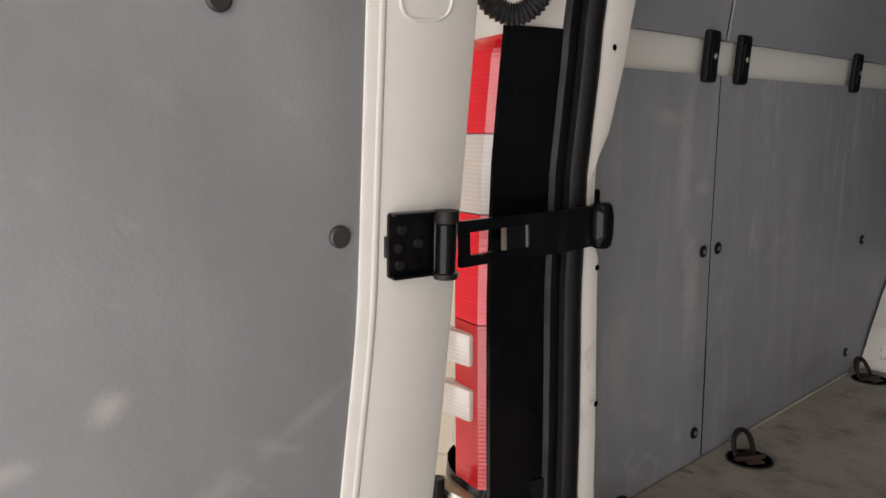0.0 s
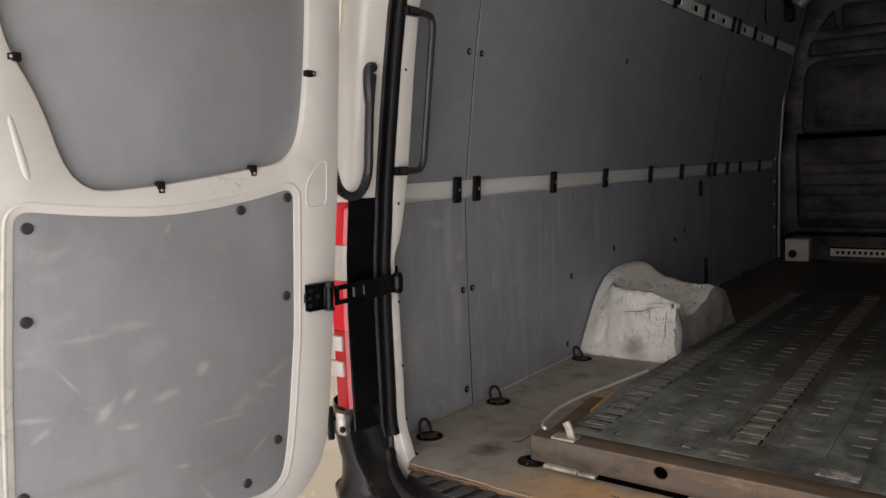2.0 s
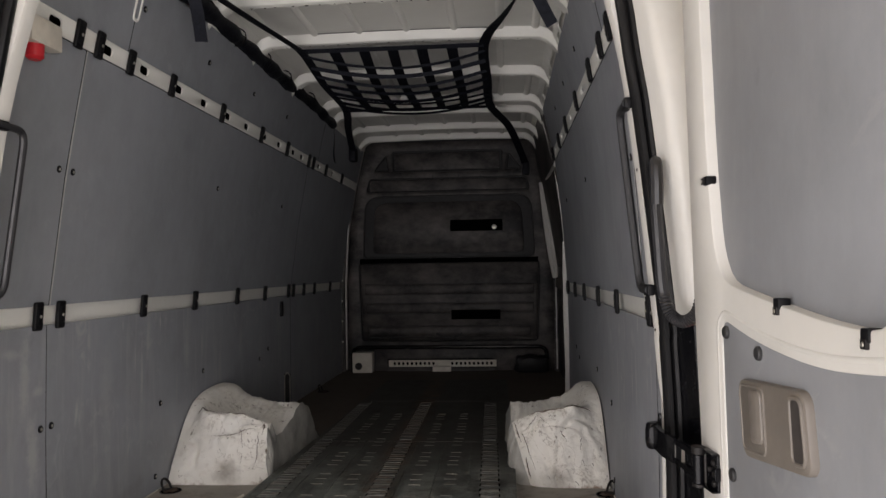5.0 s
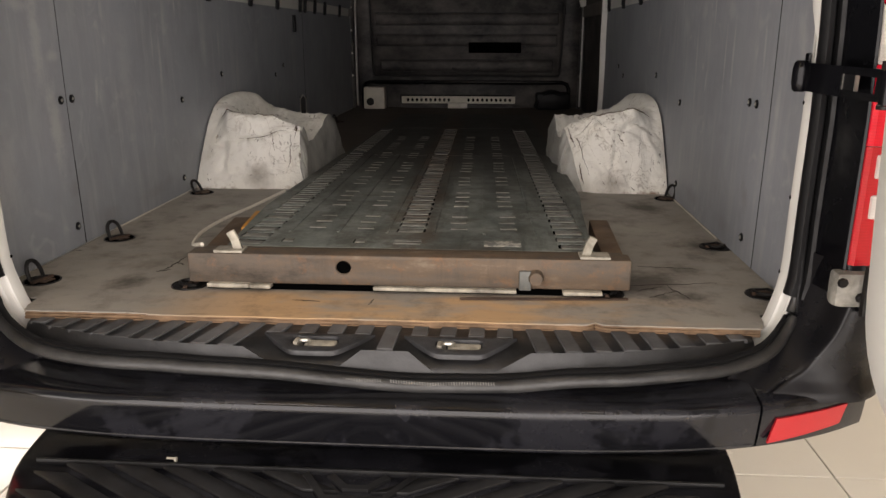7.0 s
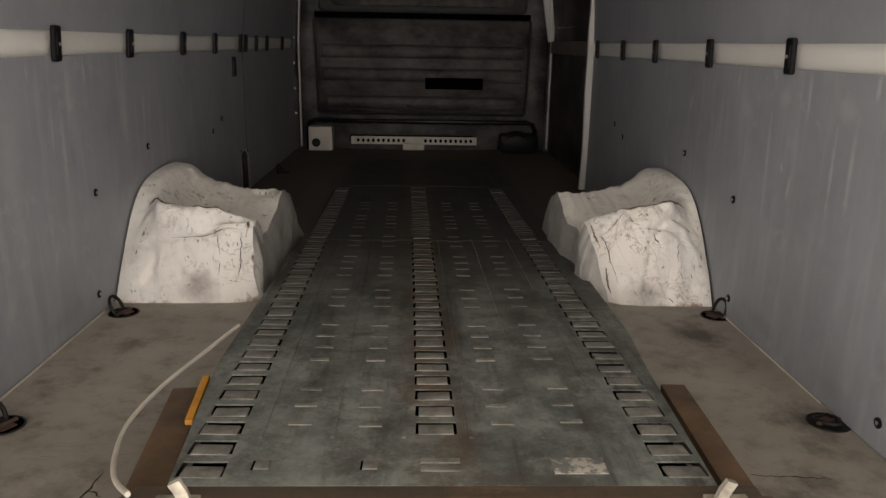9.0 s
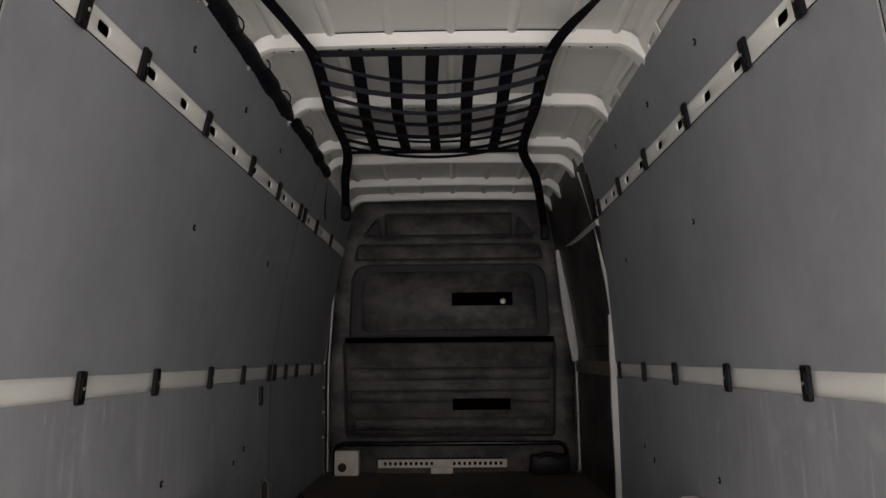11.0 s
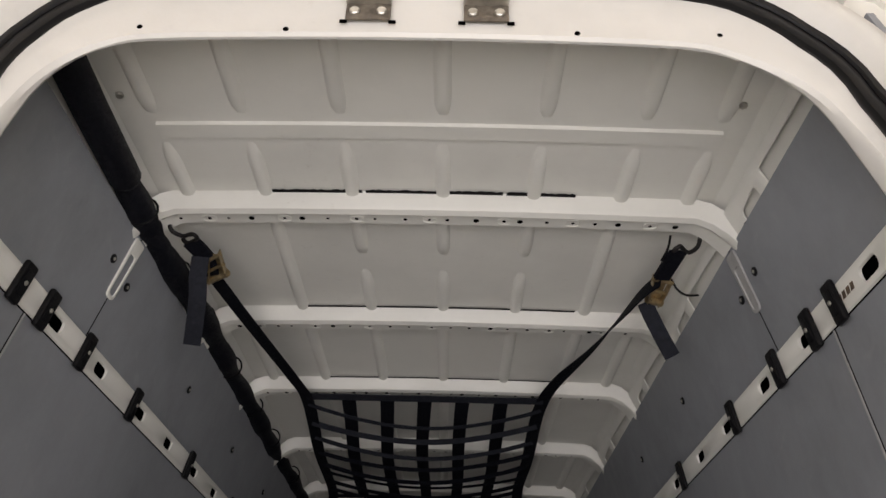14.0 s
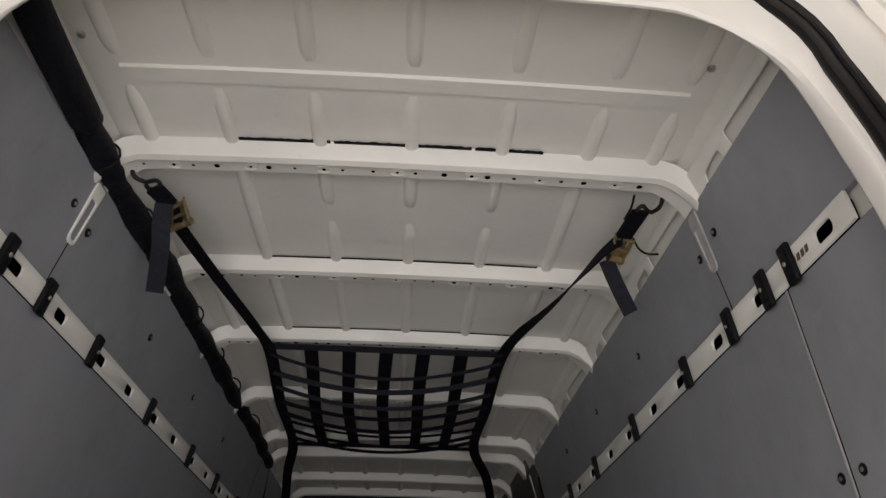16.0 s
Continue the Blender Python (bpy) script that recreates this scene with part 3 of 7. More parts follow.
def rounded(pts, k=5):
    """A closed outline from (x, y, radius) corners."""
    out, n = [], len(pts)
    for i in range(n):
        p = Vector(pts[i][:2])
        r = pts[i][2] if len(pts[i]) > 2 else 0
        a, b = Vector(pts[i - 1][:2]), Vector(pts[(i + 1) % n][:2])
        if not r:
            out.append(p)
            continue
        da, db = (a - p), (b - p)
        ra, rb = min(r, da.length * 0.49), min(r, db.length * 0.49)
        s, e = p + da.normalized() * ra, p + db.normalized() * rb
        for j in range(k + 1):
            t = j / k
            out.append(s * (1 - t) ** 2 + p * 2 * t * (1 - t) + e * t * t)
    return out


def offset(loop, d):
    """Moves a closed outline outwards by d."""
    n = len(loop)
    area = sum(loop[i].x * loop[(i + 1) % n].y - loop[(i + 1) % n].x * loop[i].y for i in range(n))
    sgn = 1 if area > 0 else -1
    out = []
    for i in range(n):
        t = (loop[(i + 1) % n] - loop[i - 1])
        t = t.normalized() if t.length > 1e-9 else Vector((1, 0))
        out.append(loop[i] + Vector((t.y, -t.x)) * d * sgn)
    return out


def plate(bm, outer, holes, to3, depth, bevel=0.0, back=True):
    """A plate with holes: outlines in the plane, to3(a, b, h) places them (h: height above the face, the plate lies below 0)."""
    loops = [(outer, -1)] + [(h, 1) for h in holes]
    fronts, backs = [], []
    for loop, s in loops:
        top = offset(loop, s * bevel) if bevel else loop
        f = [bm.verts.new(to3(p.x, p.y, 0)) for p in top]
        if bevel:
            mid0 = [bm.verts.new(to3(p.x, p.y, -bevel * 0.35)) for p in offset(loop, s * bevel * 0.3)]
            mid = [bm.verts.new(to3(p.x, p.y, -bevel)) for p in loop]
            rows = [f, mid0, mid]
        else:
            rows = [f]
        bk = [bm.verts.new(to3(p.x, p.y, -depth)) for p in loop]
        rows.append(bk)
        for a, b in zip(rows, rows[1:]):
            for i in range(len(a)):
                j = (i + 1) % len(a)
                bm.faces.new((a[i], a[j], b[j], b[i]))
        fronts.append(f)
        backs.append(bk)
    for sets in ([fronts, backs] if back else [fronts]):
        es = []
        for l in sets:
            for i in range(len(l)):
                es.append(bm.edges.get((l[i], l[(i + 1) % len(l)])))
        bmesh.ops.triangle_fill(bm, use_beauty=True, edges=es)
    return bm


def disc(bm, c, n, r, h, seg=12):
    """A low round button at c that stands along n."""
    c, n = Vector(c), Vector(n).normalized()
    u = n.orthogonal().normalized()
    v = n.cross(u)
    rows = []
    for rr, hh in ((r, 0), (r, h * 0.6), (r * 0.8, h)):
        rows.append([bm.verts.new(c + n * hh + (u * math.cos(t) + v * math.sin(t)) * rr) for t in (2 * math.pi * k / seg for k in range(seg))])
    for a, b in zip(rows, rows[1:]):
        for k in range(seg):
            bm.faces.new((a[k], a[(k + 1) % seg], b[(k + 1) % seg], b[k]))
    bm.faces.new(rows[-1])
    bm.faces.new(rows[0][::-1])
    return bm


def lerp(table, v):
    if v <= table[0][0]:
        return table[0][1]
    for (a, x), (b, y) in zip(table, table[1:]):
        if v <= b:
            return x + (y - x) * (v - a) / (b - a)
    return table[-1][1]

# ---- the van's hold: walls, floor, roof ----
FZ = 0.70            # loading floor
Y_END = 4.62         # bulkhead
WALL = [(0.66, 0.873), (1.08, 0.876), (1.42, 0.873), (1.85, 0.832), (2.24, 0.775), (2.44, 0.731), (2.50, 0.716), (2.62, 0.683)]
SHIFT = [(1.42, 0.0), (2.24, 0.032), (2.6, 0.032)]


def wx(z, side=1):
    """Half the width between the boards; the upper body sits slightly to one side."""
    return lerp(WALL, z) + side * lerp(SHIFT, z)


def wall_pose(side, y, z):
    """A pose on a side wall: local x along the van, y up the wall, z out of the wall into the hold."""
    t = Vector((-side * (wx(z - 0.02, side) - wx(z + 0.02, side)), 0, 0.04)).normalized()
    n = Vector((-side, 0, 0))
    n = (n - t * n.dot(t)).normalized()
    x = t.cross(n)
    m = Matrix((x, t, n)).transposed().to_4x4()
    m.translation = (side * wx(z, side), y, z)
    return m


def board(side, y0, y1, z0, z1, th=0.012, nz=8):
    """A bent wall board with thickness, its face on the wall's line."""
    bm = bmesh.new()
    rows = []
    for i in range(nz + 1):
        z = z0 + (z1 - z0) * i / nz
        row = []
        for y in (y0, y1):
            row.append((bm.verts.new((side * wx(z, side), y, z)), bm.verts.new((side * (wx(z, side) + th), y, z))))
        rows.append(row)
    for a, b in zip(rows, rows[1:]):
        bm.faces.new((a[0][0], a[1][0], b[1][0], b[0][0]))
        bm.faces.new((a[0][1], a[1][1], b[1][1], b[0][1]))
        for k in (0, 1):
            bm.faces.new((a[k][0], a[k][1], b[k][1], b[k][0]))
    for r in (rows[0], rows[-1]):
        bm.faces.new((r[0][0], r[1][0], r[1][1], r[0][1]))
    return bm


def gap_strip(side, y, z0, z1, w=0.0028):
    """The dark gap between two boards."""
    bm = bmesh.new()
    ribbon(bm, [(side * (wx(z0 + (z1 - z0) * i / 8, side) + 0.0008), y, z0 + (z1 - z0) * i / 8) for i in range(9)], (0, 1, 0), w, 0.003)
    return bm


def joint_edge_light(side):
    """A thin pale strip beside the joint of the middle boards, painting their lit edge."""
    bm = bmesh.new()
    ribbon(bm, [(side * (wx(z, side) - 0.001), 0.4692, z) for z in (BELT[1], 1.6, 1.8, 2.0, UPPER[0])], (0, 1, 0), 0.0036, 0.003)
    return bm


def side_shell(side, y0, y1):
    """The painted side of the body behind the boards."""
    bm = bmesh.new()
    zs = [0.60, 0.65, 0.70, 0.9, 1.1, 1.4, 1.6, 1.85, 2.05, 2.25, 2.4, 2.52, 2.62]
    inner, outer = [], []
    for z in zs:
        inner.append([bm.verts.new((side * (wx(z, side) + 0.018), y, z)) for y in (y0, y1)])
        outer.append([bm.verts.new((side * (wx(z, side) + 0.115), y, z)) for y in (y0, y1)])
    for rows in (inner, outer):
        for a, b in zip(rows, rows[1:]):
            bm.faces.new((a[0], a[1], b[1], b[0]))
    for k in (0, 1):
        for i in range(len(zs) - 1):
            bm.faces.new((inner[i][k], outer[i][k], outer[i + 1][k], inner[i + 1][k]))
    for i in (0, -1):
        bm.faces.new((inner[i][0], inner[i][1], outer[i][1], outer[i][0]))
    return bm


def make_screw():
    bm = bmesh.new()
    disc(bm, (0, 0, 0), (0, 0, 1), 0.011, 0.004)
    me = mesh_of(bm, "screw", BLACK)
    bm = bmesh.new()
    disc(bm, (0, 0, 0.0035), (0, 0, 1), 0.0045, 0.002, 8)
    return me, mesh_of(bm, "screw_head", STEEL)


SCREW, SCREW_HEAD = make_screw()


def screw(parent, m):
    ob = part("screw", SCREW, None, parent)
    ob.matrix_basis = m
    h = part("screw_head", SCREW_HEAD, None, parent)
    h.matrix_basis = m


CLIPS = {-1: ((0.41, 0.52, 1.05, 1.52, 2.04, 2.48, 2.94, 3.05, 3.30, 3.58, 4.06), (0.395, 0.503, 0.695, 1.005, 1.50, 2.03, 2.48, 2.95, 3.06, 3.40, 3.9)),
         1: ((0.30, 0.38, 0.96, 1.47, 2.01, 2.47, 2.95), (0.41, 0.52, 0.705, 1.0, 1.49, 2.01, 2.47, 2.93))}
SEAMS = {-1: ((0.462, 3.0), (0.465, 3.0), (0.690, 3.2)), 1: ((0.34,), (0.465,), (0.690,))}
ENDS = {-1: 4.52, 1: 3.06}
BELT = (1.391, 1.449)
UPPER = (2.207, 2.267)

for side, word in ((-1, "left"), (1, "right")):
    wall = solo("wall_" + word, side_shell(side, 0.03, 4.75 if side < 0 else 3.09), ROOF, "white painted steel side wall of a cargo van", "van wall", kind="structure")
    bands = ((FZ + 0.002, BELT[0]), (BELT[1], UPPER[0]), (UPPER[1], 2.532))
    for band, (z0, z1) in enumerate(bands):
        cuts = [-0.012, *SEAMS[side][band], ENDS[side]]
        for a, b in zip(cuts, cuts[1:]):
            part("wall_panel", board(side, a + 0.0013, b - 0.0013, z0, z1), GREY_UPPER if band else (GREY_RUN if side > 0 else GREY), wall)
    for band, (z0, z1) in enumerate(bands):
        for q in SEAMS[side][band]:
            filled = side < 0 and band == 0 and q < 1
            part("joint_gap", gap_strip(side, q, z0, 0.93 if filled else z1), HOLE, wall)
            if filled:
                part("filled_joint", gap_strip(side, q, 0.93, z1, 0.0006), IRON, wall)
    # lashing rail with oval slots
    def rail_at(a, b, h, side=side):
        p = Vector((side * (wx(b, side) - 0.004), a, b))
        return p + Vector((-side * (h + 0.004), 0, 0))
    slots = []
    for y in (0.29, 0.562, 0.80, 1.075, 1.31, 1.58, 1.82, 2.10, 2.34, 2.62, 2.80, 3.22, 3.62):
        if y < ENDS[side] - 0.1:
            slots.append(rounded([(y - 0.03, 2.222, 0.013), (y + 0.03, 2.222, 0.013), (y + 0.03, 2.251, 0.013), (y - 0.03, 2.251, 0.013)], 3))
    bm = plate(bmesh.new(), rounded([(0.20, UPPER[0] + 0.002, 0.004), (ENDS[side] - 0.02, UPPER[0] + 0.002, 0.004), (ENDS[side] - 0.02, UPPER[1] - 0.002, 0.004), (0.20, UPPER[1] - 0.002, 0.004)]), slots, rail_at, 0.006, 0.0015)
    rail = part("lashing_rail", bm, ROOF, wall, "white painted slotted lashing rail")
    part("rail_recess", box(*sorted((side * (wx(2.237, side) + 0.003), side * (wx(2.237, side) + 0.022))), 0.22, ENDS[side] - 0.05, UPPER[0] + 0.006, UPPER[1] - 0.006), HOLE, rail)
    if side > 0:
        for k in range(4):
            part("worn_print", box(side * (wx(2.237, side) - 0.0095), side * (wx(2.237, side) - 0.0088), 0.345 + 0.016 * k, 0.356 + 0.016 * k, 2.229, 2.244), RUST, rail)
    trim = part("joint_edge_light", joint_edge_light(side), ALU, wall, "thin pale strip along a board joint for its lit edge")
    # screws
    spots = [(0.43, 1.85), (0.50, 1.85), (0.435, 1.09), (0.487, 1.09), (0.432, 0.757), (1.15, 0.757), (0.07, 0.757), (1.62, 1.10), (1.20, 1.03), (2.4, 1.06), (0.737, 2.425), (0.632, 2.440),
             (1.62, 1.92), (1.30, 2.40), (1.85, 2.40), (2.4, 2.40), (2.6, 1.92), (2.55, 1.10)]
    for y, z in spots:
        if y < ENDS[side] - 0.1:
            screw(wall, wall_pose(side, y, z))

# clips that hold the boards
def clip_mesh():
    bm = bmesh.new()
    bx(bm, -0.019, 0.019, -0.042, 0.042, 0, 0.013, 0.007, seg=3)
    bx(bm, -0.011, 0.011, -0.026, 0.026, 0.011, 0.0155, 0.003)
    return bm


clip = thing("panel_clip", (0, 0, 0), "black plastic clip screwed over a panel joint", "clip", "clips along the wall joints")
part("clip_body", clip_mesh(), BLACK, clip)
part("clip_screw", disc(bmesh.new(), (0, 0, 0.015), (0, 0, 1), 0.005, 0.003, 10), STEEL, clip, "zinc screw head")
first = True
for side in (-1, 1):
    for row, z in ((0, 1.42), (1, 2.237)):
        for y in CLIPS[side][row]:
            if y > ENDS[side]:
                continue
            m = wall_pose(side, y, z)
            m = m @ Matrix.Translation((0, 0, 0.001 + 0.008 * row))
            if first:
                clip.matrix_basis = m
                first = False
            else:
                copy_thing(clip, m)

# floor of the hold
def edge_y(x, k=0):
    """The splintered front edge of the floor; k counts its veneers downwards."""
    y = -0.056 + 0.003 * noise.noise(Vector((x * 11, 0.7 + k, 0.3))) + 0.0022 * noise.noise(Vector((x * 47, 4.7 + k, 0.3)))
    if x < -0.47:
        y += 0.006 - 0.002 * k
    if 0.432 < x < 0.462:
        y += 0.014 * (1 - abs(x - 0.447) / 0.015)
    return y - 0.0022 * k


EDGE_N = 150
front = [Vector((-0.731 + 1.500 * i / EDGE_N, edge_y(-0.731 + 1.500 * i / EDGE_N))) for i in range(EDGE_N + 1)]
sheet = [Vector((-0.874, 0.026)), Vector((-0.748, 0.026)), Vector((-0.742, -0.02)), *front, Vector((0.783, -0.02)), Vector((0.789, 0.026)), Vector((0.95, 0.026)), Vector((0.95, 4.75)), Vector((-0.874, 4.75))]
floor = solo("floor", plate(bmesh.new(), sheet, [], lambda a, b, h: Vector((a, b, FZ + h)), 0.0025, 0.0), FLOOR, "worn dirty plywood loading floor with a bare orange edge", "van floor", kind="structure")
bm = bmesh.new()
for k in range(5):
    strip = [Vector((-0.728 + 1.494 * i / EDGE_N, edge_y(-0.728 + 1.494 * i / EDGE_N, 0.6 * (k % 2) + 0.25 * k))) for i in range(EDGE_N + 1)]
    plate(bm, [*strip, Vector((0.766, -0.03)), Vector((-0.728, -0.03))], [], lambda a, b, h, k=k: Vector((a, b, FZ - 0.0027 - 0.0030 * k + h)), 0.0028, 0.0)
part("ply_layer", bm, PLY_EDGE, floor)
# cracks and gouges in the plywood
rng = random.Random(31)
for cx, cy, dx, dy, n, w in ((-0.545, 0.36, -0.012, -0.14, 14, 0.004), (-0.552, 0.30, 0.03, -0.02, 6, 0.003), (-0.575, 0.225, 0.035, 0.02, 6, 0.005), (0.56, 0.195, 0.20, 0.03, 16, 0.003), (0.565, 0.155, 0.06, 0.035, 8, 0.004), (0.585, 0.115, 0.07, 0.05, 8, 0.003),
                             (0.60, 0.345, 0.14, -0.012, 12, 0.0025), (0.64, 0.20, 0.03, -0.09, 8, 0.0025), (-0.02, 0.03, 0.008, 0.035, 6, 0.004), (-0.13, 0.045, -0.06, 0.004, 6, 0.004)):
    bm = bmesh.new()
    pts = [Vector((cx + dx * i / n + rng.uniform(-1, 1) * 0.0035, cy + dy * i / n + rng.uniform(-1, 1) * 0.0035, FZ + 0.0006)) for i in range(n + 1)]
    ws = [max(0.0004, w * 0.5 * math.sin(math.pi * (i + 0.3) / (n + 0.6)) * rng.uniform(0.5, 1.3)) for i in range(n + 1)]
    rows = []
    for i, p in enumerate(pts):
        d = (pts[min(n, i + 1)] - pts[max(0, i - 1)]).normalized()
        q = Vector((-d.y, d.x, 0)) * ws[i]
        rows.append([bm.verts.new(p - q), bm.verts.new(p + q), bm.verts.new(p + q - Vector((0, 0, 0.003))), bm.verts.new(p - q - Vector((0, 0, 0.003)))])
    for a, b in zip(rows, rows[1:]):
        for k in range(4):
            bm.faces.new((a[k], a[(k + 1) % 4], b[(k + 1) % 4], b[k]))
    part("crack", bm, CRACK_DARK, floor)
solo("underfloor", box(-0.88, 0.88, -0.02, 5.3, 0.50, FZ - 0.022), BLACK, "dark underbody of the cargo van", "underbody", kind="structure")

# roof
BOWS = (0.640, 1.212, 1.742, 2.395, 3.05, 3.385, 3.955, 4.39)


def crown(x):
    return 0.012 * (1 - (x / 0.70) ** 2)


def make_roof():
    bm = bmesh.new()
    n = 14
    rows = []
    for y in (0.0, 4.75):
        inner = [bm.verts.new((-0.70 + 1.40 * i / n, y, 2.634 + crown(-0.70 + 1.40 * i / n))) for i in range(n + 1)]
        outer = [bm.verts.new((-0.80 + 1.60 * i / n, y, 2.72 + crown(-0.70 + 1.40 * i / n))) for i in range(n + 1)]
        rows.append((inner, outer))
    for k in (0, 1):
        for i in range(n):
            bm.faces.new((rows[0][k][i], rows[0][k][i + 1], rows[1][k][i + 1], rows[1][k][i]))
    for r in rows:
        for i in range(n):
            bm.faces.new((r[0][i], r[0][i + 1], r[1][i + 1], r[1][i]))
    for i in (0, n):
        bm.faces.new((rows[0][0][i], rows[0][1][i], rows[1][1][i], rows[1][0][i]))
    # pressed beads between the bows
    def bead(x, y0, y1, into_bow=False, w=0.040, h=0.013):
        prof = [(-1, 0), (-0.62, 0.75), (-0.25, 1), (0.25, 1), (0.62, 0.75), (1, 0)]
        ys = [(y0, 0.0), (y0 + 0.02, 0.3), (y0 + 0.045, 0.75), (y0 + 0.07, 1.0), (y1 - 0.05, 1.0), (y1 - 0.025, 1.0 if into_bow else 0.7), (y1, 1.0 if into_bow else 0.0)]
        g = []
        for y, f in ys:
            wf = 0.55 + 0.45 * f
            g.append([bm.verts.new((x + a * w / 2 * wf, y, 2.6355 + crown(x) - b * h * f)) for a, b in prof])
        for a, b in zip(g, g[1:]):
            for i in range(len(prof) - 1):
                bm.faces.new((a[i], a[i + 1], b[i + 1], b[i]))
    XS = (-0.60, -0.41, -0.20, 0.02, 0.24, 0.45, 0.61)
    edges = (0.10, *BOWS)
    for i, (a, b) in enumerate(zip(edges, edges[1:])):
        if i == 0:
            for x in XS:
                bead(x, a - 0.06, 0.365)
                bead(x, 0.445, b, True)
        elif b - a > 0.4:
            for x in XS[1:-1] if i % 2 else XS:
                if i == 1 and abs(x) < 0.3:
                    bead(x, a + 0.07, a + 0.27)
                    bead(x, a + 0.34, b, True)
                else:
                    bead(x, a + 0.08, b, True)
        else:
            for x in XS[1:-1]:
                bead(x, a + 0.06, b - 0.05)
    # a flat pressed strip across the first bay
    n2 = 12
    st = []
    for y, d in ((0.385, 0), (0.390, 0.008), (0.432, 0.008), (0.437, 0)):
        st.append([bm.verts.new((-0.60 + 1.22 * i / n2, y, 2.6352 + crown(-0.60 + 1.22 * i / n2) - d)) for i in range(n2 + 1)])
    for a, b in zip(st, st[1:]):
        for i in range(n2):
            bm.faces.new((a[i], a[i + 1], b[i + 1], b[i]))
    # roof sides, sloping down to the wall boards
    for s in (-1, 1):
        sec = [(0.672, 2.634), (0.684, 2.624), (0.692, 2.608), (0.700, 2.592)]
        g = [[bm.verts.new((s * a, y, b)) for a, b in sec] for y in (0.0, 4.70)]
        for i in range(len(sec) - 1):
            bm.faces.new((g[0][i], g[0][i + 1], g[1][i + 1], g[1][i]))
    return bm


def cant_rail(s):
    """The painted roof side rail above the boards, with oval openings between the bows."""
    bm = bmesh.new()
    ls, le = 0.02, 4.6 if s < 0 else 3.25
    # local a along the van, b down the slope
    top, bot = Vector((0.692, 0, 2.596)), Vector((0.740, 0, 2.486))
    d = (bot - top)
    ln = d.length
    d.normalize()
    nn = Vector((-d.z, 0, d.x))
    if nn.x > 0:
        nn = -nn
    def at(a, b, h):
        p = top + d * b + nn * h
        return Vector((s * p.x - 0.006, a, p.z))
    holes = []
    ys = (0.10, *BOWS)
    for a, b in zip(ys, ys[1:]):
        if b > le or a < 0:
            continue
        m = a + (b - a) * 0.62
        holes.append(rounded([(a + 0.100, 0.030, 0.012), (m, 0.022, 0.012), (m, 0.122, 0.004), (a + 0.085, 0.122, 0.004)], 4))
        if b - a > 0.4:
            holes.append(rounded([(m + 0.045, 0.034, 0.014), (b - 0.070, 0.040, 0.016), (b - 0.060, 0.122, 0.004), (m + 0.045, 0.122, 0.004)], 4))
    plate(bm, [Vector(p) for p in ((ls, 0), (le, 0), (le, ln + 0.02), (ls, ln + 0.02))], holes, at, 0.004, 0.0012)
    back = bmesh.new()
    vs = [[back.verts.new(at(y, b, h)) for b, h in ((-0.03, -0.030), (0.02, -0.075), (ln + 0.02, -0.085))] for y in (ls, le)]
    for k in range(2):
        back.faces.new((vs[0][k], vs[0][k + 1], vs[1][k + 1], vs[1][k]))
    dots = bmesh.new()
    for y in BOWS[:5]:
        for dy in (-0.058, 0.062):
            disc(dots, at(y + dy, 0.07, 0.0), nn if s > 0 else Vector((-nn.x, 0, nn.z)), 0.009, 0.0008, 10)
    return bm, back, dots


ceiling = solo("ceiling", make_roof(), ROOF, "off-white painted steel roof with pressed beads", "van roof", kind="structure")


def bow(y):
    """A roof cross beam: wide smooth underside, then a narrow flange."""
    bm = bmesh.new()
    sec = [(-0.012, 0.004), (-0.006, -0.006), (-0.001, -0.030), (0.004, -0.041), (0.020, -0.046), (0.026, -0.042), (0.030, -0.036), (0.070, -0.036), (0.074, -0.030), (0.074, 0.004)]
    g = []
    n = 44
    for i in range(n + 1):
        x = -0.728 + 1.456 * i / n
        # the ends spread and run down into the side rails
        over = max(0, abs(x) - 0.625)
        drop = 5.2 * over ** 1.8
        wide = 1 + 3.2 * over
        g.append([bm.verts.new((x, y + 0.03 + (a - 0.03) * wide, 2.632 + crown(x) + (b if b > 0 else b * (1 + 1.5 * over)) - drop)) for a, b in sec])
    for a, b in zip(g, g[1:]):
        for i in range(len(sec) - 1):
            bm.faces.new((a[i], a[i + 1], b[i + 1], b[i]))
    return bm


